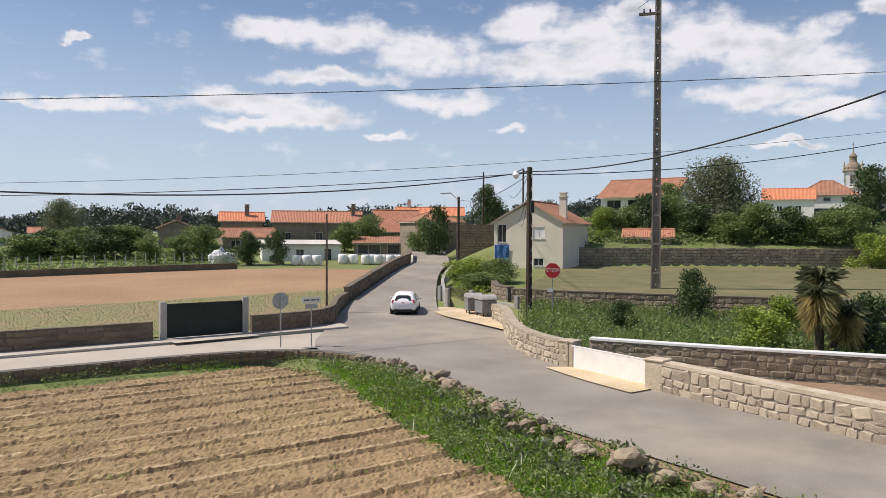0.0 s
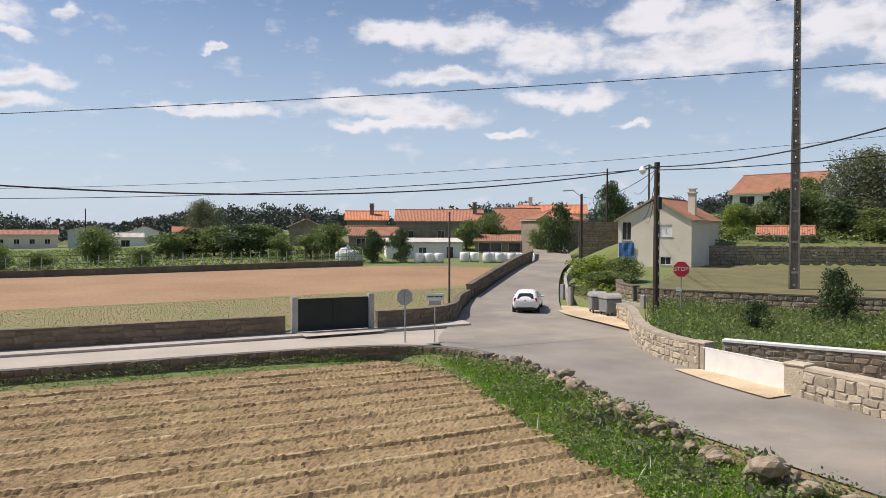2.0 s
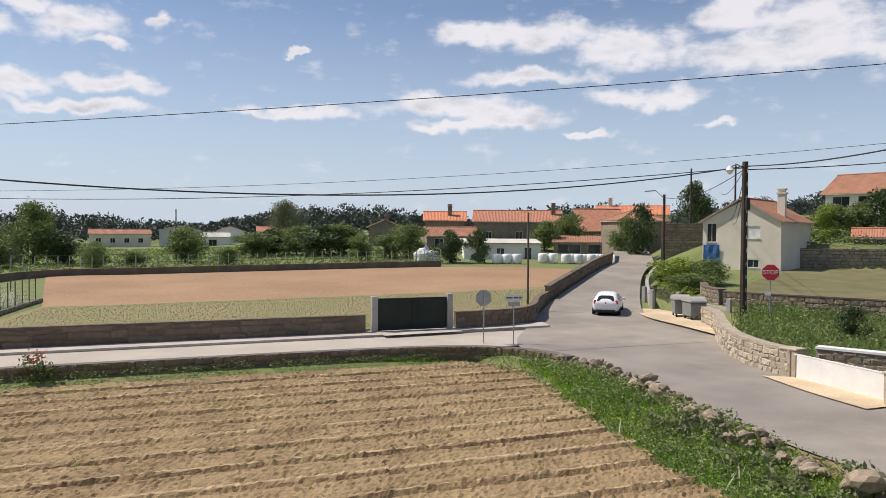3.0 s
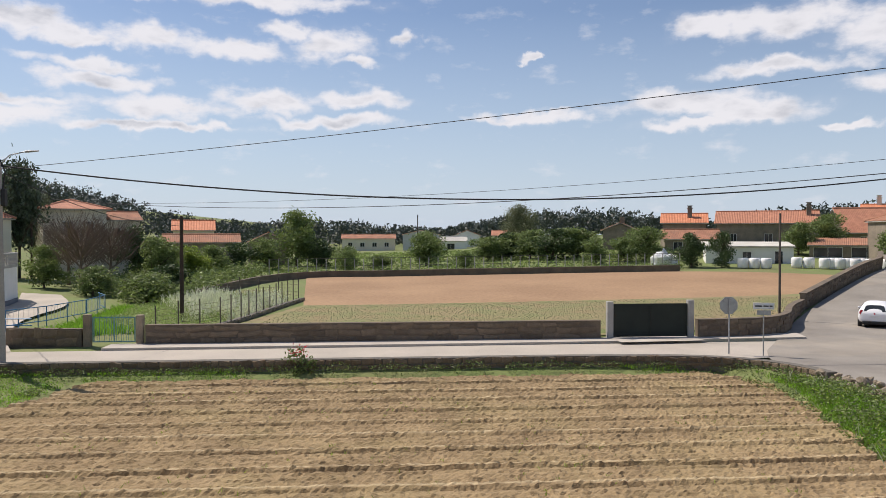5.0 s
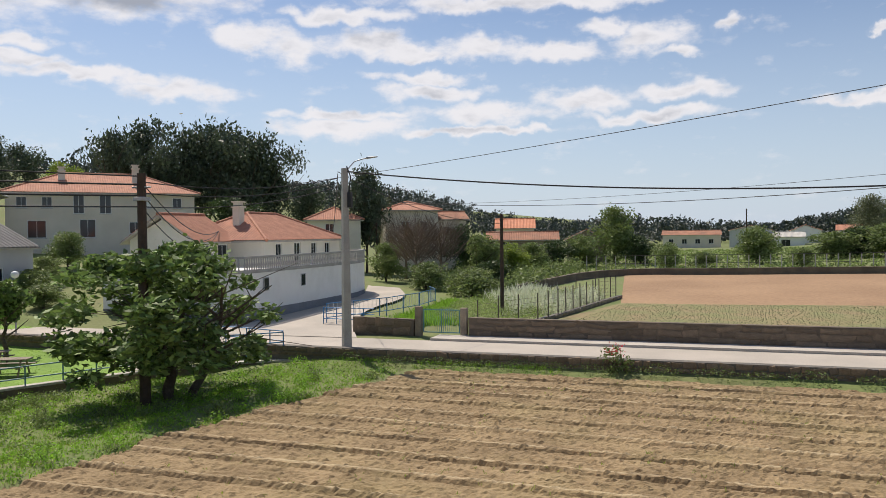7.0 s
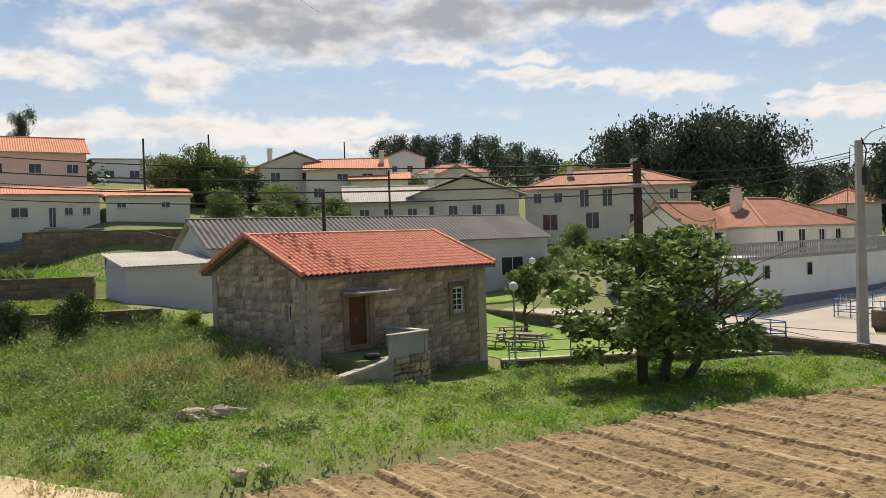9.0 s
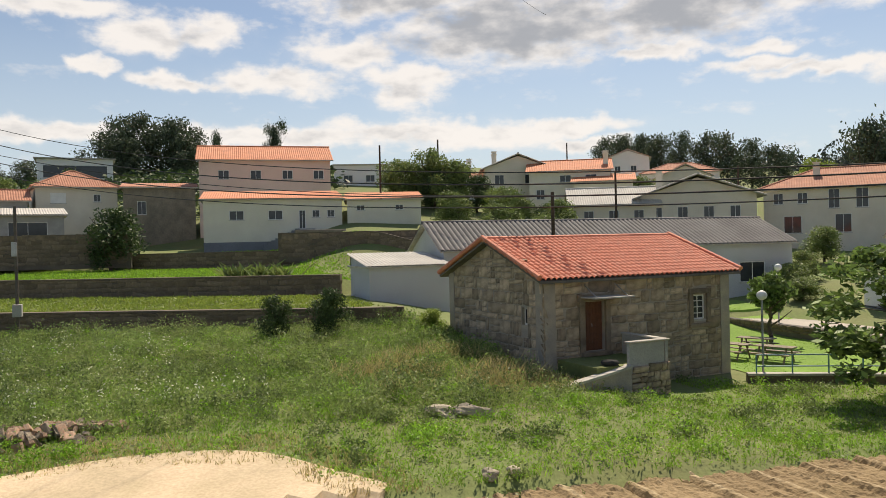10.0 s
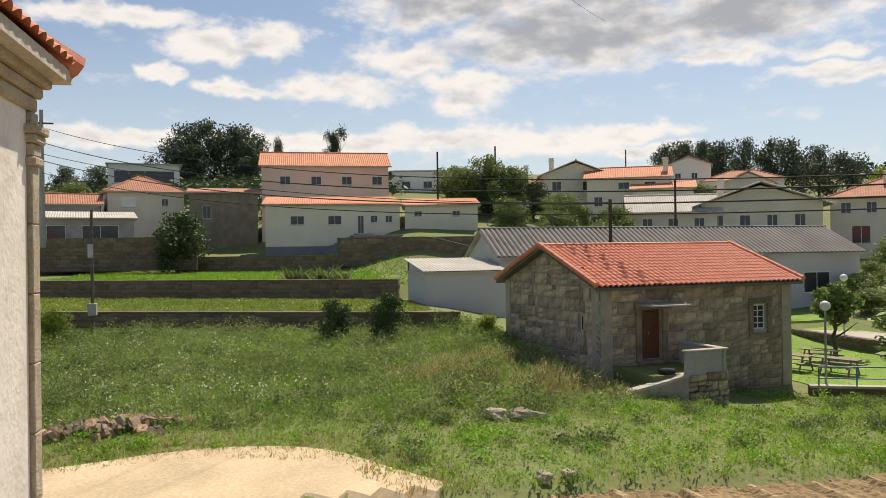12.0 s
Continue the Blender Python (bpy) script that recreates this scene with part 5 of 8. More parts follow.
stone_wall("wall_field_near", "low dry stone wall edging the ploughed field along the road", [(-40, 32.55), (-20, 32.5), (0, 32.5), (10, 32.5), (14.6, 31.8), (16.6, 29.6), (16.9, 27.6)], 0.42, 0.45, STONES_DARK, DARK_MORTAR, 11, 0.2, 0.42, base=-0.1, face=-1, limit=300)
stone_wall("wall_road_far", "low wall of dark stone blocks with a stained cement capping", [(-11.4, WALL_Y), (0, WALL_Y), (11.4, WALL_Y)], 0.95, 0.35, STONES_DARK, OLD_CEMENT, 12, 0.4, 1.0, cap=OLD_CEMENT, capw=0.02, capz=0.06, base=0.05, face=-1)
stone_wall("wall_road_bend", "curving wall of dark stone with stained cement capping above the sidewalk", [(16.6, WALL_Y), (20.5, 39.5), (23.0, 41.6), (25.6, 46.2), (29.0, 50.5)], 0.95, 0.35, STONES_DARK, OLD_CEMENT, 13, 0.35, 0.7, cap=OLD_CEMENT, capw=0.02, capz=0.06, base=0.05, face=-1)
stone_wall("wall_road_climb", "long dark stone wall climbing beside the road", [(29.0, 50.5), (31.6, 53.2), (40.6, 62.2), (47.6, 69.4), (53, 77)], 0.95, 0.35, STONES_DARK, OLD_CEMENT, 14, 0.4, 0.8, cap=OLD_CEMENT, base=lambda x, y: float(road_z(x, y)), face=-1, limit=200)
stone_wall("wall_gate_stub", "short dark wall stub between lane and small gate", [(-18.2, WALL_Y + 0.6), (-14.4, WALL_Y)], 0.85, 0.3, STONES_DARK, OLD_CEMENT, 15, 0.35, 0.7, base=0.05, face=-1)
stone_wall("wall_verge", "rough granite wall curving along the road edge with cement capping", [(31.6, 36.4), (30.6, 34.2), (27.6, 30.6), (25.0, 27.2), (23.6, 24.2), (23.2, 21.9)], 1.0, 0.45, STONES_WARM, MORTAR, 16, 0.24, 0.38, cap=WARM_GRANITE, base=0.0, face=-1, limit=300, capw=0.02, capz=0.12)
stone_wall("wall_roadside", "clean granite wall with wide mortar joints beside the road", [(22.4, 17.2), (21.9, 13), (21.4, 8.5), (20.9, 2), (20.6, -6)], 0.95, 0.5, STONES_WARM, MORTAR, 17, 0.26, 0.38, cap=WARM_GRANITE, base=0.0, face=-1, limit=300, capw=0.02, capz=0.12)
stone_wall("wall_driveway", "retaining wall of rough granite with a white capping", [(24.0, 21.6), (26.0, 17.4), (29.3, 11.8), (34, 4), (38, -4)], 1.45, 0.4, STONES_GREY, MORTAR, 18, 0.26, 0.42, cap=WHITE_PAINT, base=-0.3, face=-1, limit=300)
stone_wall("wall_garden_back", "old grey granite wall behind the vegetable garden", [(35.4, 39.0), (38.4, 33.0), (42.4, 26.2), (47, 18.5), (54, 8)], 1.15, 0.45, STONES_GREY, DARK_MORTAR, 19, 0.26, 0.42, cap=OLD_CEMENT, base=0.55, face=-1, limit=300)
stone_wall("wall_garden_curve", "curving old granite wall leading up to the gabled house", [(35.4, 39.2), (36.0, 41.4), (38.6, 44.6), (43, 50), (49, 54.8)], 1.3, 0.4, STONES_GREY, DARK_MORTAR, 20, 0.28, 0.45, cap=OLD_CEMENT, base=0.5, face=1)
stone_wall("wall_hill", "tall old granite terrace wall below the hill gardens", [(61.5, 58.6), (65.5, 56.0), (76, 47.4), (88.5, 37), (104, 24)], 2.3, 0.6, STONES_GREY, DARK_MORTAR, 21, 0.3, 0.5, base=1.75, face=-1, limit=250)
stone_wall("wall_terrace_low", "low granite retaining wall at the top of the meadow", [(-49.5, -17), (-45.4, -9.0), (-41.0, 0.6), (-37.6, 7.4), (-36.2, 11.2)], 0.75, 0.4, STONES_DARK, OLD_CEMENT, 22, 0.3, 0.6, cap=OLD_CEMENT, base=1.4, face=-1, limit=250)
stone_wall("wall_terrace_mid", "long dark retaining wall between two garden terraces", [(-64, -16), (-58.4, -6), (-54.0, 2.6), (-49.8, 11)], 1.25, 0.4, STONES_DARK, OLD_CEMENT, 23, 0.35, 0.7, cap=OLD_CEMENT, base=2.05, face=-1, limit=250)
stone_wall("wall_terrace_high", "upper dark retaining wall below the cream building", [(-84, -5), (-80.4, 2), (-77.4, 8), (-72.8, 17), (-67.5, 27)], 1.55, 0.4, STONES_DARK, OLD_CEMENT, 24, 0.4, 0.8, cap=OLD_CEMENT, base=lambda x, y: max(3.25, gz(x + 0.8, y) - 0.2), face=-1, limit=250)
stone_wall("wall_upper_left", "grey stone wall above the grass terraces", [(-86, -24), (-82, -10), (-80.5, -3)], 2.9, 0.4, STONES_DARK, OLD_CEMENT, 25, 0.4, 0.8, base=4.0, face=-1, limit=150)
stone_wall("wall_annex_base", "dark masonry wall under the cream annex", [(-75.6, 10.4), (-74.4, 15.0), (-71.8, 24.6), (-69.5, 30.5)], 2.3, 0.4, STONES_DARK, OLD_CEMENT, 27, 0.4, 0.8, cap=OLD_CEMENT, base=4.2, face=-1, limit=90)
stone_wall("wall_road_top", "tall old granite wall where the road bends away", [(55.8, 71.4), (58.4, 69.6), (61.5, 68.0)], 4.0, 0.5, STONES_GREY, DARK_MORTAR, 28, 0.3, 0.5, base=2.6, face=-1, limit=90)
stone_wall("wall_bins", "low pale cement wall behind the bins", [(33.9, 37.0), (34.4, 39.4), (34.6, 42.0)], 0.75, 0.2, None, CONCRETE, 26, base=0.15)

# loose rubble wall beside the field
r = np.random.default_rng(31)
rubble = thing("rubble_wall", "tumbled dry wall of loose granite boulders overgrown with weeds", "wall", kind="structure")
line = resample([(16.9, 28.0), (17.0, 25.6), (16.2, 20.0), (14.9, 16.4), (14.5, 13.1), (14.4, 9.0), (14.0, 3)], 170)
for k, p in enumerate(line):
    far = np.interp(k, [0, 60, 169], [1, 0.8, 0.35])
    for j in range(2 if k % 3 and k < 90 else 1):
        s = 0.14 + 0.26 * r.random() ** 2
        if k > 80 and r.random() < 0.6:
            continue
        stone(rubble, ROCKS, r, pose(p[0] + r.normal() * 0.18, p[1] + r.normal() * 0.1, -0.15 + (0.1 + 0.5 * far * r.random()) * (1 if j else 0.6), r.random() * 40, r.random() * 40, r.random() * 180), s * 1.5, s * 1.1, s * 0.8, "boulder")
for k, (x, y, s) in enumerate(((16.2, 20.9, 0.62), (15.1, 17.2, 0.6), (15.9, 21.8, 0.5), (14.2, 11.6, 0.6), (16.7, 24.2, 0.45))):
    stone(rubble, ROCKS, r, pose(x, y, 0.28, 12, 8, 40 * k), s * 1.2, s * 0.9, s * 0.7, "boulder")
for x, y, sx, sy in ((-22.1, 8.1, 0.95, 0.6), (-21.6, 9.0, 1.1, 0.5), (-16.1, 7.5, 0.33, 0.29), (-16.5, 7.3, 0.36, 0.33), (-16.0, 7.0, 0.45, 0.26), (-16.5, 7.9, 0.29, 0.26)):
    bb = bmesh.new()
    bmesh.ops.create_icosphere(bb, subdivisions=3, radius=0.55)
    for v in bb.verts:
        v.co *= 1 + 0.5 * noise.noise(v.co * 2.1 + Vector((x, y, 0))) + 0.15 * noise.noise(v.co * 6)
    b = solo("boulder", bb, WARM_GRANITE, "pale granite boulder lying in the meadow grass", "boulder", group="loose boulders in the meadow")
    b.matrix_basis = pose(x, y, gz(x, y) + 0.08, 5, 8, 70 * r.random()) @ Matrix.Diagonal((sx, sy, min(0.42, sx * 0.6), 1))
heap = thing("rubble_heap", "low heap of broken bricks and stones in the grass", "rubble heap")
BRICKY = dressed(stone_meshes(3, 9), material("broken_brick", (0.42, 0.24, 0.15), (0.34, 0.27, 0.2), scale=4, rough=0.95, bump=0.4, piece=0.3))
for k in range(110):
    a, q = r.random() * 6.28, r.random() ** 0.6
    x, y = -24.6 + 1.1 * q * math.cos(a), -3.2 + 2.6 * q * math.sin(a)
    s = 0.1 + 0.18 * r.random()
    stone(heap, BRICKY if r.random() < 0.7 else STONES_GREY, r, pose(x, y, gz(x, y) + 0.06 + 0.3 * (1 - q), r.random() * 60, r.random() * 60, r.random() * 180), s * 1.5, s, s * 0.7, "brick")

# ---------------------------------------------------------------- the stone house
SH = pose(-26.9, 14.0, 0.0, 0, 0, 96.0)
stone_house = thing("stone_house", "old granite cottage with a new red tile roof and wooden door", "house", SH)
SW, SD, SE, SR = 9.6, 8.2, 3.85, 1.4


def ashlar(parent, m, length, z0, z1, holes, seed, top=None, course=0.4, wide=0.75):
    """Blocks laid in courses on a wall face, x along it; top gives the gable's height at x."""
    r = np.random.default_rng(seed)
    z = z0
    while z < z1 - 0.05:
        ch = course * (0.5 + 0.95 * r.random())
        x = -0.2 * r.random()
        while x < length:
            w = wide * (0.35 + 1.25 * r.random() ** 1.4)
            x0, x1 = max(0, x), min(length, x + w)
            if x1 - x0 > 0.12:
                cx, cz = (x0 + x1) / 2, z + ch / 2
                lim = top(cx) if top else z1
                blocked = any(x1 > hx - 0.04 and x0 < hx + hw + 0.04 and z + ch > hz - 0.03 and z < hz + hh + 0.03 for hx, hz, hw, hh in holes)
                if not blocked and z + ch * 0.8 < lim:
                    d, tall = 0.2, min(ch, lim - z)
                    cuts = [(0.0, 1.0)] if tall < 0.32 or r.random() < 0.55 else [(0.0, 0.35 + 0.3 * r.random())]
                    if cuts[0][1] < 1:
                        cuts.append((cuts[0][1], 1.0))
                    for lo_c, hi_c in cuts:
                        gap = 0.008 + 0.02 * r.random()
                        stone(parent, STONES_HOUSE, r, m @ pose(cx, d / 2 + 0.022 + 0.022 * r.random(), z + tall * (lo_c + hi_c) / 2, 0, r.normal() * 2.2, r.normal() * 0.8), x1 - x0 - gap, d, tall * (hi_c - lo_c) - gap)
                elif blocked and not any(x0 >= hx - 0.04 and x1 <= hx + hw + 0.04 and z >= hz - .03 and z + ch <= hz + hh + .03 for hx, hz, hw, hh in holes):
                    for a, b in ((x0, min([hx - 0.04 for hx, hz, hw, hh in holes if x1 > hx - 0.04 and x0 < hx + hw + 0.04 and z + ch > hz - .03 and z < hz + hh + .03] + [x1])), (max([hx + hw + 0.04 for hx, hz, hw, hh in holes if x1 > hx - 0.04 and x0 < hx + hw + 0.04 and z + ch > hz - .03 and z < hz + hh + .03] + [x0]), x1)):
                        if b - a > 0.1 and z + ch * 0.8 < lim:
                            stone(parent, STONES_HOUSE, r, m @ pose((a + b) / 2, 0.13, cz), b - a - 0.018, 0.2, min(ch, lim - z) - 0.018)
            x += w
        z += ch


door_o, win_o, slit_o = (1.95, 0.85, 0.95, 1.95), (7.55, 1.75, 0.72, 1.05), (6.5, 1.9, 0.42, 0.7)
for nm, mm, length, holes in (("wall", pose(0, 0.06, 0), SW, [door_o, win_o]), ("wall", pose(0.06, SD, 0, 0, 0, -90), SD, [slit_o]), ("wall", pose(SW, 0, 0, 0, 0, 90), SD, []), ("wall", pose(SW, SD, 0, 0, 0, 180), SW, [])):
    bm = bmesh.new()
    wall_panel(bm, length, SE + 1.6, 0.5, [(a, b + 1.6, c, e) for a, b, c, e in holes])
    for v in bm.verts:
        v.co.z -= 1.6
    w = part(nm, bm, MORTAR, stone_house)
    w.matrix_basis = mm
    if length == SD:
        prism_bm = bmesh.new()
        prism(prism_bm, [(0, SE), (SD, SE), (SD / 2, SE + SR)], 0.0, 0.5)
        g = part("gable", prism_bm, MORTAR, stone_house)
        g.matrix_basis = mm
ashlar(stone_house, pose(0, 0.0, 0), SW, -1.2, SE, [door_o, win_o], 41)
ashlar(stone_house, pose(0.0, SD, 0, 0, 0, -90), SD, -0.4, SE + SR, [slit_o], 42, top=lambda x: SE + SR * (1 - abs(x - SD / 2) / (SD / 2)) + 0.05)
roof_part(stone_house, 0, SW, 0, SD, SE - 0.1, SR + 0.2, "gable_x", 0.35, TILE_NEW, pitch=0.25, rows=13, amp=0.1, board=DARK_MORTAR)
for y0, y1 in ((-0.35, SD / 2), (SD + 0.35, SD / 2)):
    for x in (-0.35, SW + 0.35):
        for k in range(11):
            vt = bmesh.new()
            u0, u1 = k / 11, (k + 1.08) / 11
            za, zb2 = SE - 0.04 + (SR + 0.2) * u0, SE - 0.0 + (SR + 0.2) * u1
            tube(vt, (x, y0 + (y1 - y0) * u0, za + 0.05), (x, y0 + (y1 - y0) * u1, zb2 + 0.03), 0.12, 0.09, n=8)
            part("verge_tile", vt, TILE_NEW, stone_house)

bm = bmesh.new()
prism(bm, [(0, 0), (0.95, 0), (0.95, 1.95), (0, 1.95)], 0.0, 0.05)
d = part("door", bm, DOOR_WOOD, stone_house, "brown varnished plank door")
d.matrix_basis = pose(1.95, 0.22, 0.85)
for x in (0.04, 0.19, 0.34, 0.5, 0.65, 0.8):
    part("plank", boxes((x, x + 0.13, -0.02, -0.002, 0.05, 1.9), bevel=0.006), DOOR_WOOD, d)
part("handle", tubes(((0.43, -0.05, 0.95), (0.43, -0.05, 1.07), 0.012)), GALVANISED, d)
w = window_part(stone_house, pose(7.55, 0.1, 1.75), 0.72, 1.05, bars=(1, 4))
w2 = window_part(stone_house, pose(0.14, SD - 6.5, 1.9, 0, 0, -90), 0.42, 0.7)
part("door_surround", boxes((1.66, 1.93, -0.05, 0.2, 0.7, 2.82), (2.92, 3.16, -0.05, 0.2, 0.7, 2.82), (1.6, 3.2, -0.06, 0.2, 2.83, 3.1), (1.7, 3.1, -0.25, 0.1, 0.68, 0.84), bevel=0.02), HOUSE_GRANITE, stone_house)
part("window_surround", boxes((7.3, 7.53, -0.04, 0.2, 1.6, 2.85), (8.29, 8.52, -0.04, 0.2, 1.6, 2.85), (7.3, 8.52, -0.05, 0.2, 2.86, 3.08), (7.3, 8.52, -0.07, 0.2, 1.42, 1.59), bevel=0.02), HOUSE_GRANITE, stone_house)
canopy = part("canopy", boxes((1.7, 3.6, -1.0, 0.0, 2.98, 3.03)), CONCRETE, stone_house, "thin pale slab canopy on stays")
for x in (1.9, 3.4):
    part("stay", tubes(((x, -0.85, 3.03), (x, -0.02, 3.5), 0.018), n=6), GALVANISED, canopy)

# stoop with its parapet and the ramp wall
stoop = thing("stoop", "raised entrance stoop with cement parapet and sloping side wall", "stoop", SH)
part("platform", boxes((0.6, 3.9, -2.5, -0.02, -1.3, 0.66)), GRASS_GROUND, stoop, "stoop top overgrown with thin grass")
part("parapet", boxes((1.95, 3.6, -2.62, -2.46, 0.1, 1.45), bevel=0.02), CONCRETE, stoop, "stained cement parapet")
part("parapet_return", boxes((3.62, 3.78, -2.62, -0.1, 0.1, 1.45), bevel=0.02), CONCRETE, stoop)
part("coping", boxes((1.9, 3.84, -2.68, -2.4, 1.454, 1.52), (3.56, 3.84, -2.4, -0.1, 1.454, 1.52), bevel=0.02), CAPPING, stoop)
bm = bmesh.new()
prism(bm, [(-2.4, -0.9), (1.95, -0.9), (1.95, 0.6), (1.0, 0.42), (-2.4, -0.1)], -2.75, -2.45)
part("side_wall", bm, MORTAR, stoop)
ashlar(stoop, pose(-2.0, -2.75, 0), 5.8, -0.9, 0.5, [], 43, top=lambda x: -0.1 + 0.16 * x, course=0.3, wide=0.5)
bm = bmesh.new()
prism(bm, [(-2.4, -0.1), (1.0, 0.42), (1.95, 0.6), (1.95, 0.69), (1.0, 0.51), (-2.4, -0.01)], -2.8, -2.42)
part("ramp_coping", bm, CAPPING, stoop)
tyre = bmesh.new()
lathe(tyre, [(0.18, 0.0), (0.3, 0.02), (0.33, 0.09), (0.3, 0.17), (0.18, 0.19)], 20)
tyre_part = part("tyre", tyre, BLACK_RUBBER, stoop, "worn black tyre", smooth=True)
tyre_part.location = (1.4, -2.2, 0.665)

# ---------------------------------------------------------------- terrace of the white house
bm = bmesh.new()
ter = [(-37.0, 41.5), (-26.4, 41.5), (-26.3, 50), (-26.5, 58), (-27.2, 61), (-28.6, 63.2), (-31, 64.5), (-37.0, 64.5)]
lo, hi = [bm.verts.new((x, y, -0.9)) for x, y in ter], [bm.verts.new((x, y, 3.1)) for x, y in ter]
for k in range(len(ter)):
    bm.faces.new((lo[k], lo[(k + 1) % len(ter)], hi[(k + 1) % len(ter)], hi[k]))
bm.faces.new(hi), bm.faces.new(lo[::-1])
terrace = thing("house_terrace", "white rendered retaining terrace with small windows and a balustrade", "terrace")
part("terrace_body", bm, WHITE_WALL, terrace)
pl, tp, bal = bmesh.new(), bmesh.new(), bmesh.new()
for a, b in zip(ter[:6], ter[1:7]):
    d = (Vector(b) - Vector(a)).normalized()
    n = Vector((d.y, -d.x))
    for bmx, z0, z1, o in ((pl, -0.9, 0.75, 0.04), (tp, 3.08, 3.3, 0.06), (tp, 4.0, 4.14, 0.05)):
        q = [Vector(a) + n * o, Vector(b) + n * o, Vector(b) - n * 0.12, Vector(a) - n * 0.12]
        lo = [bmx.verts.new((*p, z0)) for p in q]
        hi = [bmx.verts.new((*p, z1)) for p in q]
        for k in range(4):
            bmx.faces.new((lo[k], lo[(k + 1) % 4], hi[(k + 1) % 4], hi[k]))
        bmx.faces.new(hi), bmx.faces.new(lo[::-1])
part("plinth", pl, DARK_PLINTH, terrace)
part("coping_rail", tp, CONCRETE, terrace, "weathered grey coping and rail")
baluster = bmesh.new()
lathe(baluster, [(0.05, 0), (0.05, 0.06), (0.035, 0.1), (0.075, 0.28), (0.04, 0.5), (0.055, 0.66), (0.055, 0.71)], 8)
bme = bpy.data.meshes.new("baluster")
baluster.to_mesh(bme), baluster.free()
bme.materials.append(CONCRETE)
for a, b in zip(ter[:6], ter[1:7]):
    L = (Vector(b) - Vector(a)).length
    for k in range(int(L / 0.26)):
        p = Vector(a).lerp(Vector(b), (k + 0.5) * 0.26 / L)
        ob = new("baluster", bme)
        ob.parent, ob.location = terrace, (p.x, p.y, 3.3)
for y, z in ((43.6, 1.9), (48.4, 1.9), (55.2, 1.9)):
    w = part("window", boxes((-0.02, 0.05, 0, 0.62, 0, 0.85)), GALVANISED, terrace)
    w.location = (-26.33, y, z)
    part("pane", boxes((0.05, 0.06, 0.06, 0.56, 0.06, 0.79)), GLASS_DARK, w)

# ---------------------------------------------------------------- gates, signs and poles
gate = thing("field_gate", "dark green sheet steel double gate between cement posts", "gate", pose(11.75, WALL_Y - 0.05, 0.12))
part("gate_post", boxes((0.0, 0.32, -0.16, 0.16, -0.3, 1.9), bevel=0.02), CONCRETE, gate)
part("gate_post", boxes((4.3, 4.62, -0.16, 0.16, -0.3, 1.95), bevel=0.02), CONCRETE, gate)
for x in (0.335, 2.318):
    leaf = part("gate_leaf", boxes((x, x + 1.97, -0.03, 0.0, 0.06, 1.78), bevel=0.006), DARK_METAL, gate)
    part("gate_rail", boxes((x, x + 1.97, -0.05, -0.032, 0.06, 0.12), (x, x + 1.97, -0.05, -0.032, 1.72, 1.78), (x, x + 0.06, -0.05, -0.032, 0.125, 1.715), (x + 1.91, x + 1.97, -0.05, -0.032, 0.125, 1.715)), DARK_METAL, leaf)
strip("gate_ramp", [(11.9, ROAD_Y1 - 0.3), (16.4, ROAD_Y1)], [(12.0, WALL_Y - 0.25), (16.2, WALL_Y - 0.25)], SIDEWALK, 0.165, "pale cement ramp in front of the green gate", "ramp", height=lambda x, y: 0 * x)

small_gate = thing("garden_gate", "small blue-green barred garden gate between granite posts", "gate", pose(-14.35, WALL_Y, 0.1))
part("gate_post", boxes((0.0, 0.34, -0.17, 0.17, -0.3, 1.5), bevel=0.03), GRANITE, small_gate)
part("gate_post", boxes((2.5, 2.84, -0.17, 0.17, -0.3, 1.45), bevel=0.03), GRANITE, small_gate)
part("gate_frame", boxes((0.4, 2.44, -0.02, 0.02, 0.12, 0.17), (0.4, 2.44, -0.02, 0.02, 1.3, 1.35), (0.4, 0.45, -0.02, 0.02, 0.17, 1.3), (1.4, 1.45, -0.02, 0.02, 0.17, 1.3), (2.39, 2.44, -0.02, 0.02, 0.17, 1.3)), TEAL_PAINT, small_gate)
for k in range(16):
    x = 0.5 + 0.115 * k
    part("gate_bar", tubes(((x, 0, 0.17), (x, 0, 1.42), 0.011), n=6), TEAL_PAINT, small_gate)

white_gate = thing("sliding_gate", "white sheet sliding gate across a driveway", "gate", look((23.05, 21.75, 0.0), (22.45, 17.3, 0.0)).normalized() @ Matrix.Identity(4))
white_gate.matrix_basis = pose(23.0, 21.7, -0.02, 0, 0, math.degrees(math.atan2(17.5 - 21.7, 22.6 - 23.0)))
part("gate_panel", boxes((0.1, 4.15, -0.03, 0.03, 0.08, 0.95), bevel=0.008), WHITE_PAINT, white_gate)
part("gate_rail", boxes((0.0, 4.2, -0.04, 0.04, 0.955, 1.0)), WHITE_PAINT, white_gate)
for x, y in ((23.3, 22.1), (22.3, 16.95)):
    solo("gate_pier", boxes((-0.3, 0.3, -0.35, 0.35, -0.3, 1.06), (-0.34, 0.34, -0.39, 0.39, 1.06, 1.14), bevel=0.02), WARM_GRANITE, "squared granite gate pier beside the white gate", "gate pier", pose(x, y, 0, 0, 0, 8), group="driveway gate piers")


def octagon(r, y0, y1):
    bm = bmesh.new()
    prism(bm, [(r * math.cos(math.pi / 8 + k * math.pi / 4), r * math.sin(math.pi / 8 + k * math.pi / 4)) for k in range(8)], y0, y1)
    return bm


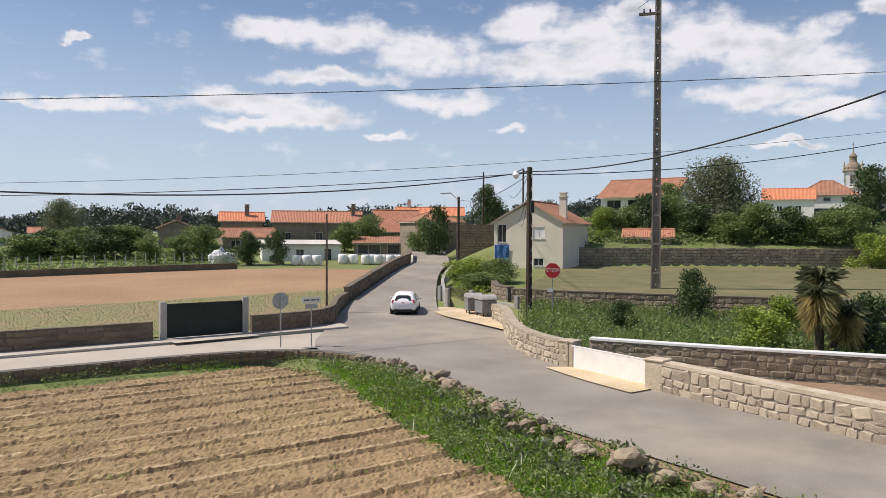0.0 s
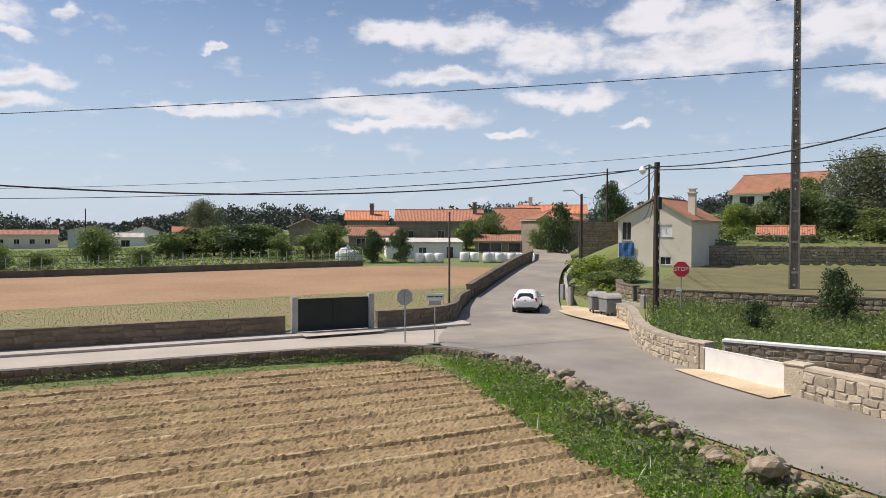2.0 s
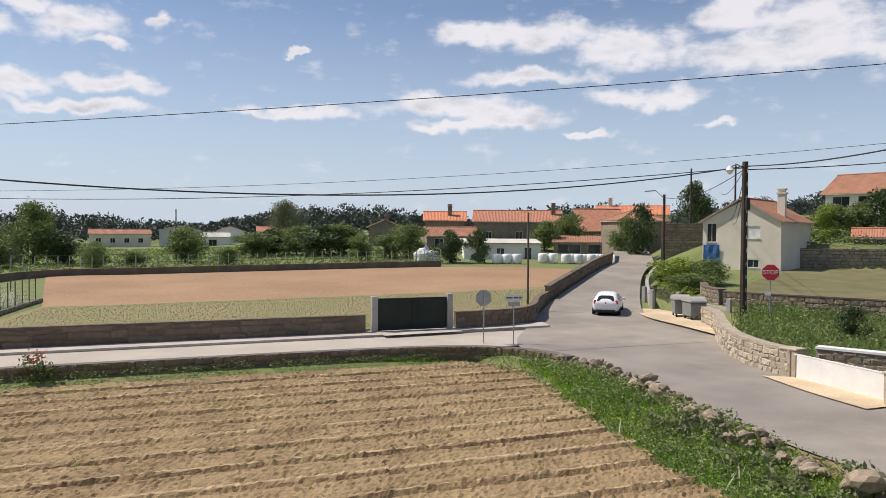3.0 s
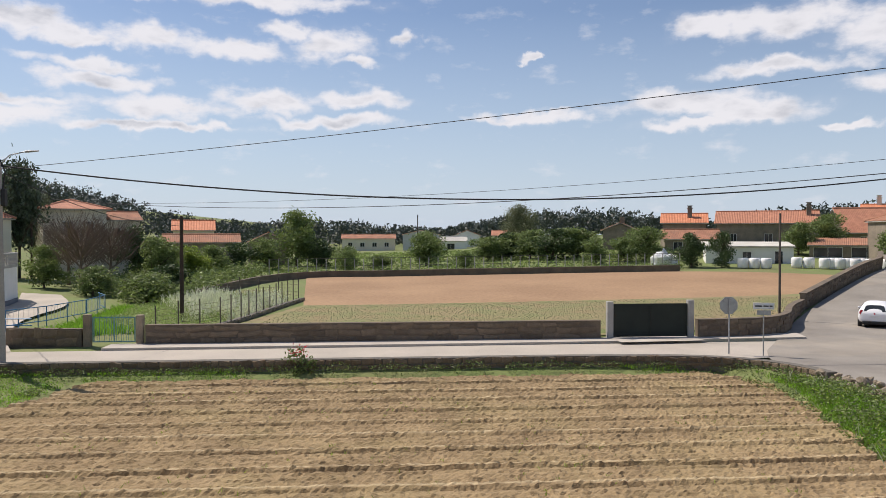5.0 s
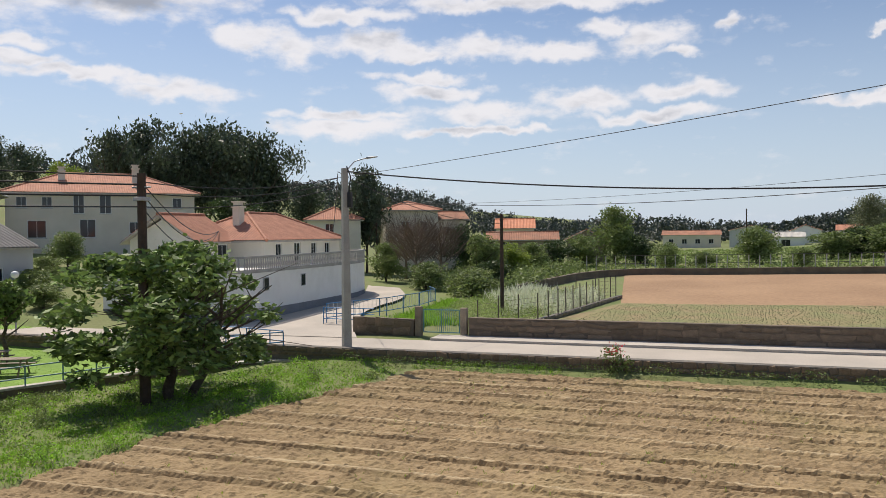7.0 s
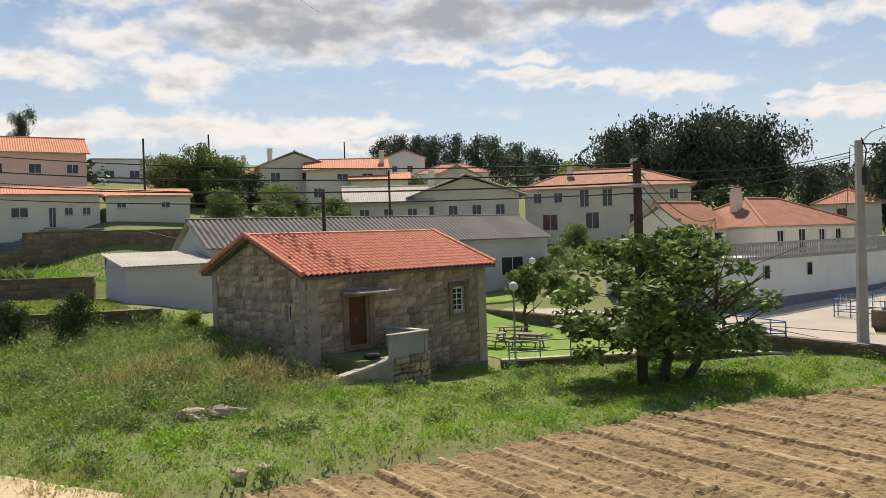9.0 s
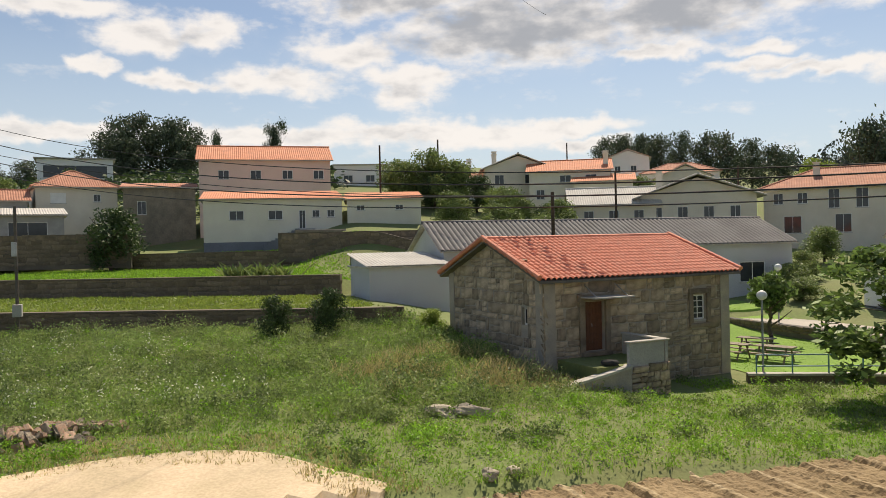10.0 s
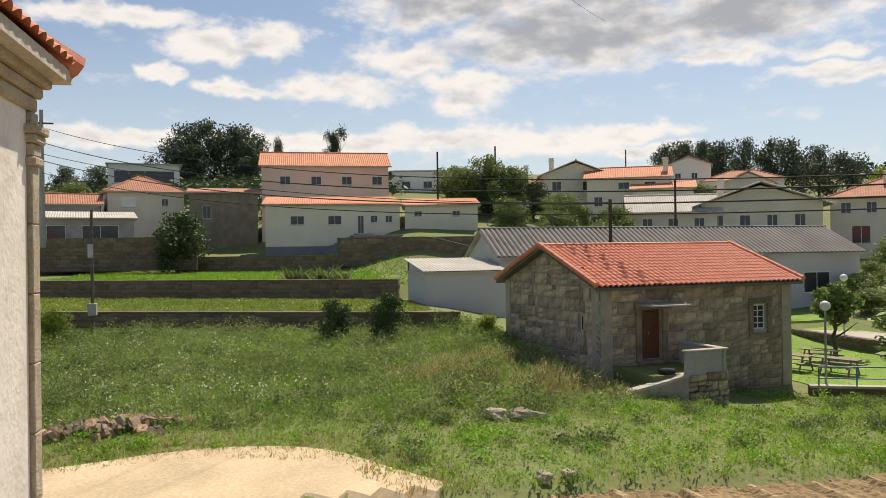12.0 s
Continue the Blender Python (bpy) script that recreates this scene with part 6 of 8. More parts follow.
def words(name, text, size, mat, parent, m):
    cu = bpy.data.curves.new(name, "FONT")
    cu.body, cu.size, cu.align_x, cu.align_y, cu.extrude = text, size, "CENTER", "CENTER", 0.003
    tmp = new(name, cu)
    me = bpy.data.meshes.new_from_object(tmp.evaluated_get(bpy.context.evaluated_depsgraph_get()))
    bpy.data.objects.remove(tmp)
    ob = part(name, me, mat, parent)
    ob.matrix_basis = m
    return ob


stop = thing("stop_sign", "red octagonal stop sign on a grey post by the wall", "road sign", pose(33.2, 33.0, 0.35, 0, 0, -46))
part("post", tubes(((0, 0.05, -0.4), (0, 0.05, 3.3), 0.035)), GALVANISED, stop)
pl = part("sign_plate", octagon(0.47, -0.012, 0.012), RED_PAINT, stop)
pl.location = (0, 0, 2.95)
rim = part("white_rim", octagon(0.49, 0.004, 0.010), WHITE_PAINT, pl)
rim.location = (0, 0.004, 0)
words("lettering", "STOP", 0.33, WHITE_PAINT, pl, pose(0, -0.016, 0.0, 90, 0, 0))
part("notice", boxes((-0.3, 0.02, -0.01, 0.0, 1.65, 1.88)), WHITE_PAINT, stop, "small pale notice plate")
back_sign = thing("sign_from_behind", "octagonal road sign on a post seen from its grey back", "road sign", pose(15.9, 34.0, 0.0, 0, 0, 172))
part("post", tubes(((0, 0.05, -0.2), (0, 0.05, 2.5), 0.035)), GALVANISED, back_sign)
bp = part("sign_plate", octagon(0.42, -0.012, 0.012), GALVANISED, back_sign)
bp.location = (0, 0, 2.25)
arrow_sign = thing("direction_sign", "white direction sign with dark lettering on a slim post", "road sign", pose(17.2, 33.3, 0.0, 0, 0, -14))
part("post", tubes(((0, 0.03, -0.2), (0, 0.03, 2.35), 0.03)), GALVANISED, arrow_sign)
ap = part("sign_plate", boxes((-0.45, 0.45, -0.012, 0.012, 2.12, 2.42), bevel=0.006), WHITE_PAINT, arrow_sign)
part("lettering_bar", boxes((-0.38, -0.08, -0.018, -0.013, 2.24, 2.3), (-0.02, 0.2, -0.018, -0.013, 2.24, 2.3), (0.25, 0.37, -0.018, -0.013, 2.24, 2.3)), CABLE, ap)
part("lower_plate", boxes((-0.3, 0.3, -0.012, 0.012, 1.86, 2.08), bevel=0.006), GALVANISED, arrow_sign)


def pole(name, label, m, h, r0, r1, mat, n=10):
    t = thing(name, label, "utility pole", m)
    part("shaft", tubes(((0, 0, -0.6), (0, 0, h), r0, r1), n=n), mat, t)
    return t


wood_pole = pole("wooden_pole", "dark weathered pole with a street lamp and cable brackets", pose(32.3, 34.1, 0.2), 9.35, 0.2, 0.16, OLD_WOOD)
for z in np.arange(1.2, 9.0, 0.75):
    part("notch", boxes((-0.03, 0.03, -0.205, -0.15, z, z + 0.22)), CONCRETE, wood_pole)
part("lamp_arm", tubes(((-0.1, -0.05, 8.9), (-0.9, -0.3, 9.15), 0.035), ((-0.9, -0.3, 9.15), (-1.5, -0.45, 8.95), 0.035)), GALVANISED, wood_pole)
sh = bmesh.new()
lathe(sh, [(0.05, 0.25), (0.1, 0.2), (0.24, 0.0), (0.2, -0.06), (0.1, -0.2), (0.02, -0.24)], 14)
lp = part("lamp_head", sh, WHITE_PAINT, wood_pole)
lp.location = (-1.55, -0.47, 8.78)
part("bracket", tubes(((-0.3, 0, 9.1), (0.35, 0, 9.1), 0.03)), GALVANISED, wood_pole)
part("junction_box", boxes((-0.14, 0.14, -0.3, -0.16, 6.6, 7.3), bevel=0.02), CABLE, wood_pole)

conc_pole = pole("concrete_pole", "square tapering concrete pole with a curved lamp arm", pose(-15.5, 33.1, -0.25), 8.7, 0.27, 0.17, CONCRETE, n=4)
part("lamp_arm", tubes(((0.1, 0, 8.6), (0.45, 0.1, 9.0), 0.025), ((0.45, 0.1, 9.0), (1.0, 0.22, 9.15), 0.025), ((1.0, 0.22, 9.15), (1.5, 0.33, 9.2), 0.055, 0.03)), GALVANISED, conc_pole)
part("cable_box", boxes((0.16, 0.34, -0.12, 0.12, 6.9, 7.6), bevel=0.02), CABLE, conc_pole)
part("cable_drop", tubes(((0.2, 0, 7.6), (0.3, 0, 8.3), 0.03), ((0.3, 0, 8.3), (0.1, 0, 8.8), 0.03)), CABLE, conc_pole)

tree_pole = pole("pole_in_tree", "dark wooden pole rising out of the fig tree", pose(-19.2, 24.0, -0.4), 8.1, 0.2, 0.15, OLD_WOOD)
part("bracket", tubes(((-0.4, 0, 7.6), (0.4, 0, 7.6), 0.03)), GALVANISED, tree_pole)
part("clamp", boxes((-0.22, 0.22, -0.22, 0.22, 7.1, 7.25), bevel=0.02), GALVANISED, tree_pole)
thin_pole = pole("slim_field_pole", "slim dark steel pole behind the bend wall", pose(25.0, 46.2, 0.3), 6.5, 0.08, 0.06, LATTICE)
shed_pole = pole("shed_pole", "dark pole rising above the grey shed roof", pose(-45.0, 24.0, 0.4), 8.0, 0.14, 0.11, OLD_WOOD)
meadow_pole = pole("meadow_pole", "slim dark pole with a meter box at the terrace edge", pose(-42.0, -6.4, 1.9), 5.6, 0.08, 0.07, LATTICE)
part("meter_box", boxes((-0.2, 0.2, -0.2, 0.2, 0.3, 0.9), bevel=0.02), CONCRETE, meadow_pole)
part("small_box", boxes((-0.14, 0.14, -0.18, 0.05, 3.2, 3.9), bevel=0.02), GALVANISED, meadow_pole)
village_pole = pole("village_pole", "grey concrete pole with a crossarm above the sheds", pose(-83.4, -17.6, 6.6), 13.0, 0.3, 0.18, CONCRETE, n=4)
part("crossarm", boxes((-0.08, 0.08, -1.1, 1.1, 11.6, 11.75)), LATTICE, village_pole)
lamp_pole = pole("road_lamp_pole", "dark pole with a pale curved street lamp up the road", pose(51.6, 65.6, 1.9), 7.6, 0.16, 0.13, OLD_WOOD)
part("lamp_arm", tubes(((0, 0, 7.2), (-0.9, 0.3, 8.0), 0.04), ((-0.9, 0.3, 8.0), (-2.0, 0.6, 7.9), 0.06)), GALVANISED, lamp_pole)
for k, (x, y, h) in enumerate(((-11.5, 46.5, 6.2), (-36, 84, 6.5), (-72, 62, 9), (-66, 42, 9), (-93, 33, 8.5), (-88, 24, 8), (-112, 62, 9), (-68, 74, 8), (63, 75, 9), (68, 73, 8.2), (8, 150, 8))):
    p = pole("village_line_pole", "dark line pole among the village houses", pose(x, y, gz(x, y)), h, 0.13, 0.1, OLD_WOOD)
    tagged(p, group="line poles of the village")

# tall steel and concrete pylon with rungs
pylon = thing("tall_pylon", "tall tapering brown concrete pylon with a recessed holed web", "pylon", pose(48.3, 37.0, 0.9, 0, 0, -52))
PH = 25.0
for sx in (-1, 1):
    bm = bmesh.new()
    prism(bm, [(sx * 0.36, -0.8), (sx * 0.52, -0.8), (sx * 0.27, PH), (sx * 0.16, PH)], -0.2, 0.2)
    part("flange", bm, PYLON, pylon)
bm = bmesh.new()
wall_panel(bm, 0.32, PH + 0.8, 0.1, [(0.11, 1.5 + 1.15 * k, 0.1, 0.15) for k in range(20)])
w = part("web", bm, PYLON, pylon)
w.location = (-0.16, -0.05, -0.8)
for sx in (-1, 1):
    bm = bmesh.new()
    prism(bm, [(sx * 0.163, -0.8), (sx * 0.357, -0.8), (sx * 0.163, PH * 0.96)], -0.05, 0.05)
    part("web_side", bm, PYLON, pylon)
for z in np.arange(1.6, PH - 0.3, 2.2):
    w = 0.36 - 0.2 * z / PH
    part("rung", boxes((-w, w, -0.18, 0.18, z, z + 0.16)), PYLON, pylon)
part("crossarm", boxes((-1.9, 0.2, -0.08, 0.08, 21.3, 21.5)), LATTICE, pylon)
part("crossarm", boxes((-0.1, 1.7, -0.08, 0.08, 22.7, 22.9)), LATTICE, pylon)
pylon.scale = (0.75, 0.9, 1.0)
for x, z in ((-1.4, 21.5), (-0.8, 21.5), (0.6, 22.9), (1.2, 22.9)):
    ins = bmesh.new()
    lathe(ins, [(0.04, 0), (0.11, 0.06), (0.05, 0.1), (0.11, 0.16), (0.05, 0.2), (0.09, 0.26), (0.03, 0.3)], 8, at=(x, 0))
    i = part("insulator", ins, DARK_METAL, pylon)
    i.location = (0, 0, z)


# ---------------------------------------------------------------- overhead lines
def cable(a, b, sag, r=0.022, name="overhead_cable", label="black overhead cable sagging between poles"):
    cu = bpy.data.curves.new(name, "CURVE")
    cu.dimensions, cu.bevel_depth, cu.bevel_resolution = "3D", r, 1
    sp = cu.splines.new("POLY")
    n = 36
    sp.points.add(n)
    for k in range(n + 1):
        u = k / n
        p = Vector(a).lerp(Vector(b), u)
        sp.points[k].co = (p.x, p.y, p.z - 4 * sag * u * (1 - u), 1)
    tmp = new(name, cu)
    me = bpy.data.meshes.new_from_object(tmp.evaluated_get(bpy.context.evaluated_depsgraph_get()))
    bpy.data.objects.remove(tmp)
    return solo(name, me, CABLE, label, "cable", group="overhead lines")


WP, CP, TP = (32.3, 34.1, 9.3), (-15.4, 33.1, 8.3), (-19.2, 24.0, 7.5)
cable(WP, CP, 1.75, 0.035)
cable((32.3, 34.1, 9.2), (-34, 84, 9.2), 1.6, 0.026)
cable((62, 26, 13.4), (-36, 84, 8.9), 2.2, 0.016)
cable((52.0, 22.0, 15.9), (-36, 65, 10.2), 0.7, 0.022, label="thin high power line crossing the sky")
cable(WP, (27.6, 11.7, 10.4), 0.7, 0.035)
cable((32.3, 34.1, 9.1), (55, 23.3, 11.8), 0.5, 0.03)
cable((32.3, 34.1, 9.25), (66.5, 74.0, 10.5), 0.8, 0.022)
cable((32.3, 34.1, 9.0), (55.5, 60.5, 6.9), 0.9, 0.022)
cable((32.3, 34.1, 8.7), (55.8, 60.3, 6.7), 1.2, 0.018)
cable((32.3, 34.1, 9.15), (51.6, 65.6, 9.2), 0.7, 0.022)
cable((47.0, 38.0, 22.6), (30, 4, 26.0), 0.6, 0.014, label="thin high power line crossing the sky")
cable((49.3, 36.0, 23.8), (40, 4, 25.0), 0.6, 0.014, label="thin high power line crossing the sky")
VP = (-83.4, -17.6)
for k, (z0, z1, sag, r0) in enumerate(((7.6, 17.9, 2.0, 0.028), (7.3, 16.4, 2.0, 0.036), (6.9, 14.6, 1.8, 0.038), (6.5, 13.4, 1.7, 0.03))):
    cable((-19.2, 24.0, z0), (*VP, z1), sag, r0)
cable((-45.0, 24.0, 8.2), (-84, -18, 15.4), 1.4, 0.03)
for k, z in enumerate((7.4, 7.0, 6.5)):
    cable((-19.2, 24.0, z), (-15.8, 33.0, 8.0 - 0.2 * k), 0.35, 0.022)
    cable((-19.2, 24.0, z), (-34.0, 50.0, 5.8), 0.9 + 0.3 * k, 0.022)
cable((-15.8, 33.0, 8.2), (-30.2, 61.0, 5.9), 0.8, 0.018)
cable((-15.8, 33.0, 8.3), (-11.5, 46.5, 6.0), 0.6, 0.016)
cable((-14, -8, 26.0), (-70, 44, 34.0), 2.0, 0.014, label="thin high power line crossing the sky")
cable((-12, -8, 23.0), (-76, 40, 30.0), 2.0, 0.014, label="thin high power line crossing the sky")


# ---------------------------------------------------------------- railings
def railing(name, label, pts, mat, h=1.0, gap=1.4, rails=(0.98, 0.52), base=None, r=0.028, group=""):
    t = thing(name, label, "railing", group=group)
    P = [Vector((x, y, (gz(x, y) if base is None else base))) for x, y in pts]
    for a, b in zip(P, P[1:]):
        for z in rails:
            part("rail", tubes((a + Vector((0, 0, z)), b + Vector((0, 0, z)), r), n=8), mat, t)
        L = (b - a).length
        for k in range(int(L / gap) + 1):
            p = a.lerp(b, min(1, k * gap / L))
            part("post", tubes((p - Vector((0, 0, 0.3)), p + Vector((0, 0, rails[0])), r * 1.1), n=8), mat, t)
    return t


railing("park_railing", "blue-green tubular steel railing along the picnic lawn", [(-25.6, 22.9), (-23.8, 26.6), (-22.0, 29.2), (-20.6, 30.6)], TEAL_PAINT, base=-0.55)
railing("road_railing", "blue tubular steel railing at the park corner", [(-23.5, 33.6), (-20.6, 33.0), (-18.4, 32.4)], BLUE_PAINT, base=0.0)
railing("road_railing_return", "blue tubular steel railing turning down to the park", [(-18.4, 32.4), (-19.6, 31.2), (-21.2, 29.8)], BLUE_PAINT, base=-0.05)
railing("lane_railing", "blue railing with pale bars along the climbing lane", [(-21.6, 42.6), (-18.2, 42.4)], BLUE_PAINT, base=0.05, rails=(1.0, 0.66, 0.34), gap=0.9)
lane_rail = railing("lane_railing_long", "long blue and white railing beside the climbing lane", [(-21.6, 43.0), (-19.6, 47.6), (-18.9, 52), (-19.1, 56), (-20.4, 58.4)], BLUE_PAINT, base=0.2, rails=(1.05, 0.2), gap=2.2)
for a, b in (((-21.6, 43.0), (-19.6, 47.6)), ((-19.6, 47.6), (-18.9, 52)), ((-18.9, 52), (-19.1, 56))):
    for k in range(14):
        p = Vector(a).lerp(Vector(b), (k + 0.5) / 14)
        part("baluster", tubes(((p.x, p.y, 0.4), (p.x, p.y, 1.25), 0.014), n=6), WHITE_PAINT, lane_rail)
park_wall = stone_wall("wall_park", "low cement wall under the park railing", [(-25.8, 22.6), (-23.6, 26.8), (-21.4, 29.8), (-19.2, 32.0), (-17.0, 32.5)], 0.45, 0.3, None, OLD_CEMENT, 51, cap=CAPPING, base=-0.85)
PARK_TURF = material("bright_park_turf", (0.20, 0.33, 0.05), (0.15, 0.26, 0.04), scale=0.6, rough=0.95, bump=0.6, fine=9)
strip("park_turf", [(-26.0, 23.4), (-28, 24.4), (-37, 23.6), (-44.5, 24)], [(-22.6, 29.6), (-25, 32), (-31, 36), (-44.5, 38)], PARK_TURF, 0.03, "bright green mown turf of the picnic park", "lawn")
strip("park_path", [(-24.5, 29.5), (-22.0, 31.8), (-19.5, 33.0)], [(-27.0, 31.5), (-24.5, 33.5), (-22.0, 34.5)], PALE_ROAD, 0.06, "pale cement path sloping into the picnic lawn", "path")


def picnic_table(m):
    t = thing("picnic_table", "weathered wooden picnic table with attached benches on the lawn", "picnic table", m, group="picnic tables on the lawn")
    for k in range(5):
        part("board", boxes((-0.9, 0.9, -0.36 + 0.147 * k, -0.36 + 0.147 * k + 0.135, 0.72, 0.76)), TABLE_WOOD, t)
    for y in (-0.78, 0.5):
        part("bench", boxes((-0.9, 0.9, y, y + 0.28, 0.42, 0.46)), TABLE_WOOD, t)
    for x in (-0.62, 0.62):
        part("crossbar", boxes((x - 0.03, x + 0.03, -0.76, 0.76, 0.36, 0.42)), TABLE_WOOD, t)
        for s in (-1, 1):
            part("leg", tubes(((x, s * 0.62, 0.0), (x, s * 0.25, 0.72), 0.045), n=4), TABLE_WOOD, t)
    return t


pt = picnic_table(pose(-29.2, 27.2, gz(-29.2, 27.2) + 0.02, 0, 0, 25))
for x, y, a in ((-32.0, 28.6, 30), (-31.0, 26.2, 20)):
    copy_thing(pt, pose(x, y, gz(x, y) + 0.02, 0, 0, a))


def globe_lamp(m):
    t = thing("park_lamp", "slim grey park lamp post with a white globe", "street lamp", m, group="park lamps")
    part("post", tubes(((0, 0, -0.2), (0, 0, 3.3), 0.05, 0.04)), GALVANISED, t)
    bm = bmesh.new()
    lathe(bm, [(0.06, 0), (0.18, 0.08), (0.22, 0.2), (0.17, 0.33), (0.05, 0.4)], 14)
    g = part("globe", bm, WHITE_PAINT, t, smooth=True)
    g.location = (0, 0, 3.3)
    return t


gl = globe_lamp(pose(-26.0, 23.6, -0.7))
copy_thing(gl, pose(-36.2, 34.0, gz(-36.2, 34.0)))

# ---------------------------------------------------------------- far field fence and garden fence
fence = thing("mesh_fence", "rusty wire mesh fence on thin posts around a flowering plot", "fence")
fp = [(-11.2, 40.0), (-8.6, 43.0), (-8.0, 46.0), (-7.3, 50), (-6.6, 54.0), (-5.9, 58.2), (-12, 60.2)]
for a, b in zip(fp, fp[1:]):
    L = math.hypot(b[0] - a[0], b[1] - a[1])
    for k in range(max(1, int(L / 1.3))):
        u = k / max(1, int(L / 1.3))
        x, y = a[0] + (b[0] - a[0]) * u, a[1] + (b[1] - a[1]) * u
        part("post", tubes(((x, y, gz(x, y) - 0.2), (x, y, gz(x, y) + 1.75), 0.035), n=6), LATTICE, fence)
    for z in np.arange(0.2, 1.75, 0.26):
        part("wire", tubes(((*a, gz(*a) + z), (*b, gz(*b) + z), 0.007), n=4), LATTICE, fence)
stone_wall("wall_plot_edge", "low stone footing along the mesh fence", [(-8.9, 42.8), (-7.9, 46.5), (-6.5, 54.4), (-5.6, 58.4)], 0.25, 0.3, STONES_GREY, DARK_MORTAR, 52, 0.2, 0.45, face=-1, limit=60)
stone_wall("wall_field_end", "dark low wall along the end of the far field", [(-14, 61.5), (-10, 84.6), (6, 85.2), (22, 84.8), (34, 84.2)], 0.7, 0.35, None, OLD_CEMENT, 53)
trellis = thing("vine_trellis", "long vine trellis of posts and wires beyond the far field", "trellis")
for k in range(46):
    x = -12 + k * 1.05
    part("post", tubes(((x, 87.2, gz(x, 87.2) - 0.2), (x, 87.2, gz(x, 87.2) + 1.9), 0.05), n=6), CONCRETE, trellis)
for z in (1.0, 1.85):
    part("wire", tubes(((-12, 87.2, gz(-12, 87.2) + z), (36, 87.2, gz(36, 87.2) + z), 0.02), n=4), CABLE, trellis)

# ---------------------------------------------------------------- bales, bins, tarpaulin
bale_bm = bmesh.new()
lathe(bale_bm, [(0.02, -0.6), (0.5, -0.6), (0.6, -0.52), (0.62, -0.2), (0.63, 0.2), (0.6, 0.52), (0.5, 0.6), (0.02, 0.6)], 20)
bale_me = bpy.data.meshes.new("silage_bale")
bmesh.ops.recalc_face_normals(bale_bm, faces=bale_bm.faces)
bale_bm.to_mesh(bale_me), bale_bm.free()
bale_me.materials.append(BALE_WRAP)
bale_me.polygons.foreach_set("use_smooth", [True] * len(bale_me.polygons))
for k in range(15):
    if k < 3:
        a, far = radians(26.2 + 0.75 * k), 96.0
    elif k < 5:
        a, far = radians(29.6 + 0.75 * (k - 3)), 98.0
    else:
        a, far = radians(31.3 + 0.45 * (k - 5)), 97.5 - 0.3 * (k % 2)
    x, y = far * math.sin(a), far * math.cos(a)
    ob = new("silage_bale", bale_me)
    ob.matrix_basis = pose(x, y, gz(x, y) + 0.64, 0, 0, 17.0 * k)
    tagged(ob, "round silage bale wrapped in white plastic at the field edge", "silage bale", group="silage bales")
bm = bmesh.new()
bmesh.ops.create_icosphere(bm, subdivisions=3, radius=1.0)
for v in bm.verts:
    n = noise.noise(v.co * 1.6) * 0.35 + noise.noise(v.co * 4) * 0.12
    v.co = Vector((v.co.x * 1.8, v.co.y * 1.2, max(-0.1, v.co.z * 1.5 + (0.5 if v.co.x < -0.2 else 0)))) * (1 + n)
solo("covered_heap", bm, BALE_WRAP, "heap covered with white plastic sheeting at the field edge", "covered heap", pose(35.9, 93.0, gz(35.9, 93.0)))


def wheelie_bin(m):
    t = thing("waste_bin", "large grey wheeled waste container with domed lid on the verge", "waste bin", m, group="waste containers")
    bm = bmesh.new()
    prism(bm, [(-0.62, 0.2), (0.62, 0.2), (0.7, 1.05), (-0.7, 1.05)], -0.5, 0.5)
    bmesh.ops.bevel(bm, geom=bm.edges[:], offset=0.04, segments=2, affect="EDGES")
    part("body", bm, BIN_GREY, t)
    lid = bmesh.new()
    prism(lid, [(-0.74, 1.07), (0.74, 1.07), (0.72, 1.16), (0.5, 1.32), (0.0, 1.4), (-0.5, 1.32), (-0.72, 1.16)], -0.55, 0.55)
    bmesh.ops.bevel(lid, geom=lid.edges[:], offset=0.03, segments=2, affect="EDGES")
    l = part("lid", lid, CONCRETE, t, "pale grey domed lid")
    part("handle", tubes(((-0.5, -0.6, 1.12), (0.5, -0.6, 1.12), 0.02)), GALVANISED, l)
    for x in (-0.5, 0.5):
        for y in (-0.38, 0.38):
            w = part("wheel", tubes(((x, y - 0.03, 0.1), (x, y + 0.03, 0.1), 0.1), n=14), BLACK_RUBBER, t)
            part("fork", boxes((x - 0.02, x + 0.02, y - 0.05, y + 0.05, 0.1, 0.2)), GALVANISED, w)
    for x in (-0.72, 0.72):
        part("trunnion", tubes(((x - 0.06, 0, 0.85), (x + 0.06, 0, 0.85), 0.05), n=8), GALVANISED, t)
    return t


wb = wheelie_bin(pose(32.7, 39.9, 0.14, 0, 0, 62))
copy_thing(wb, pose(32.4, 38.3, 0.14, 0, 0, 74))
bm = bmesh.new()
for k in range(11):
    for j in range(9):
        bm.verts.new((k * 0.16, 0.05 * math.sin(k * 1.3) + 0.03 * math.sin(j + k), -j * 0.24))
bm.verts.ensure_lookup_table()
for k in range(10):
    for j in range(8):
        bm.faces.new((bm.verts[k * 9 + j], bm.verts[(k + 1) * 9 + j], bm.verts[(k + 1) * 9 + j + 1], bm.verts[k * 9 + j + 1]))
bmesh.ops.solidify(bm, geom=bm.faces[:], thickness=0.02)
solo("tarpaulin", bm, BLUE_CLOTH, "blue tarpaulin hanging from the balcony of the gabled house", "tarpaulin", facing(54.9, 58.2, 7.5, 2.0, -19) @ pose(0.15, -0.16, 2.35))
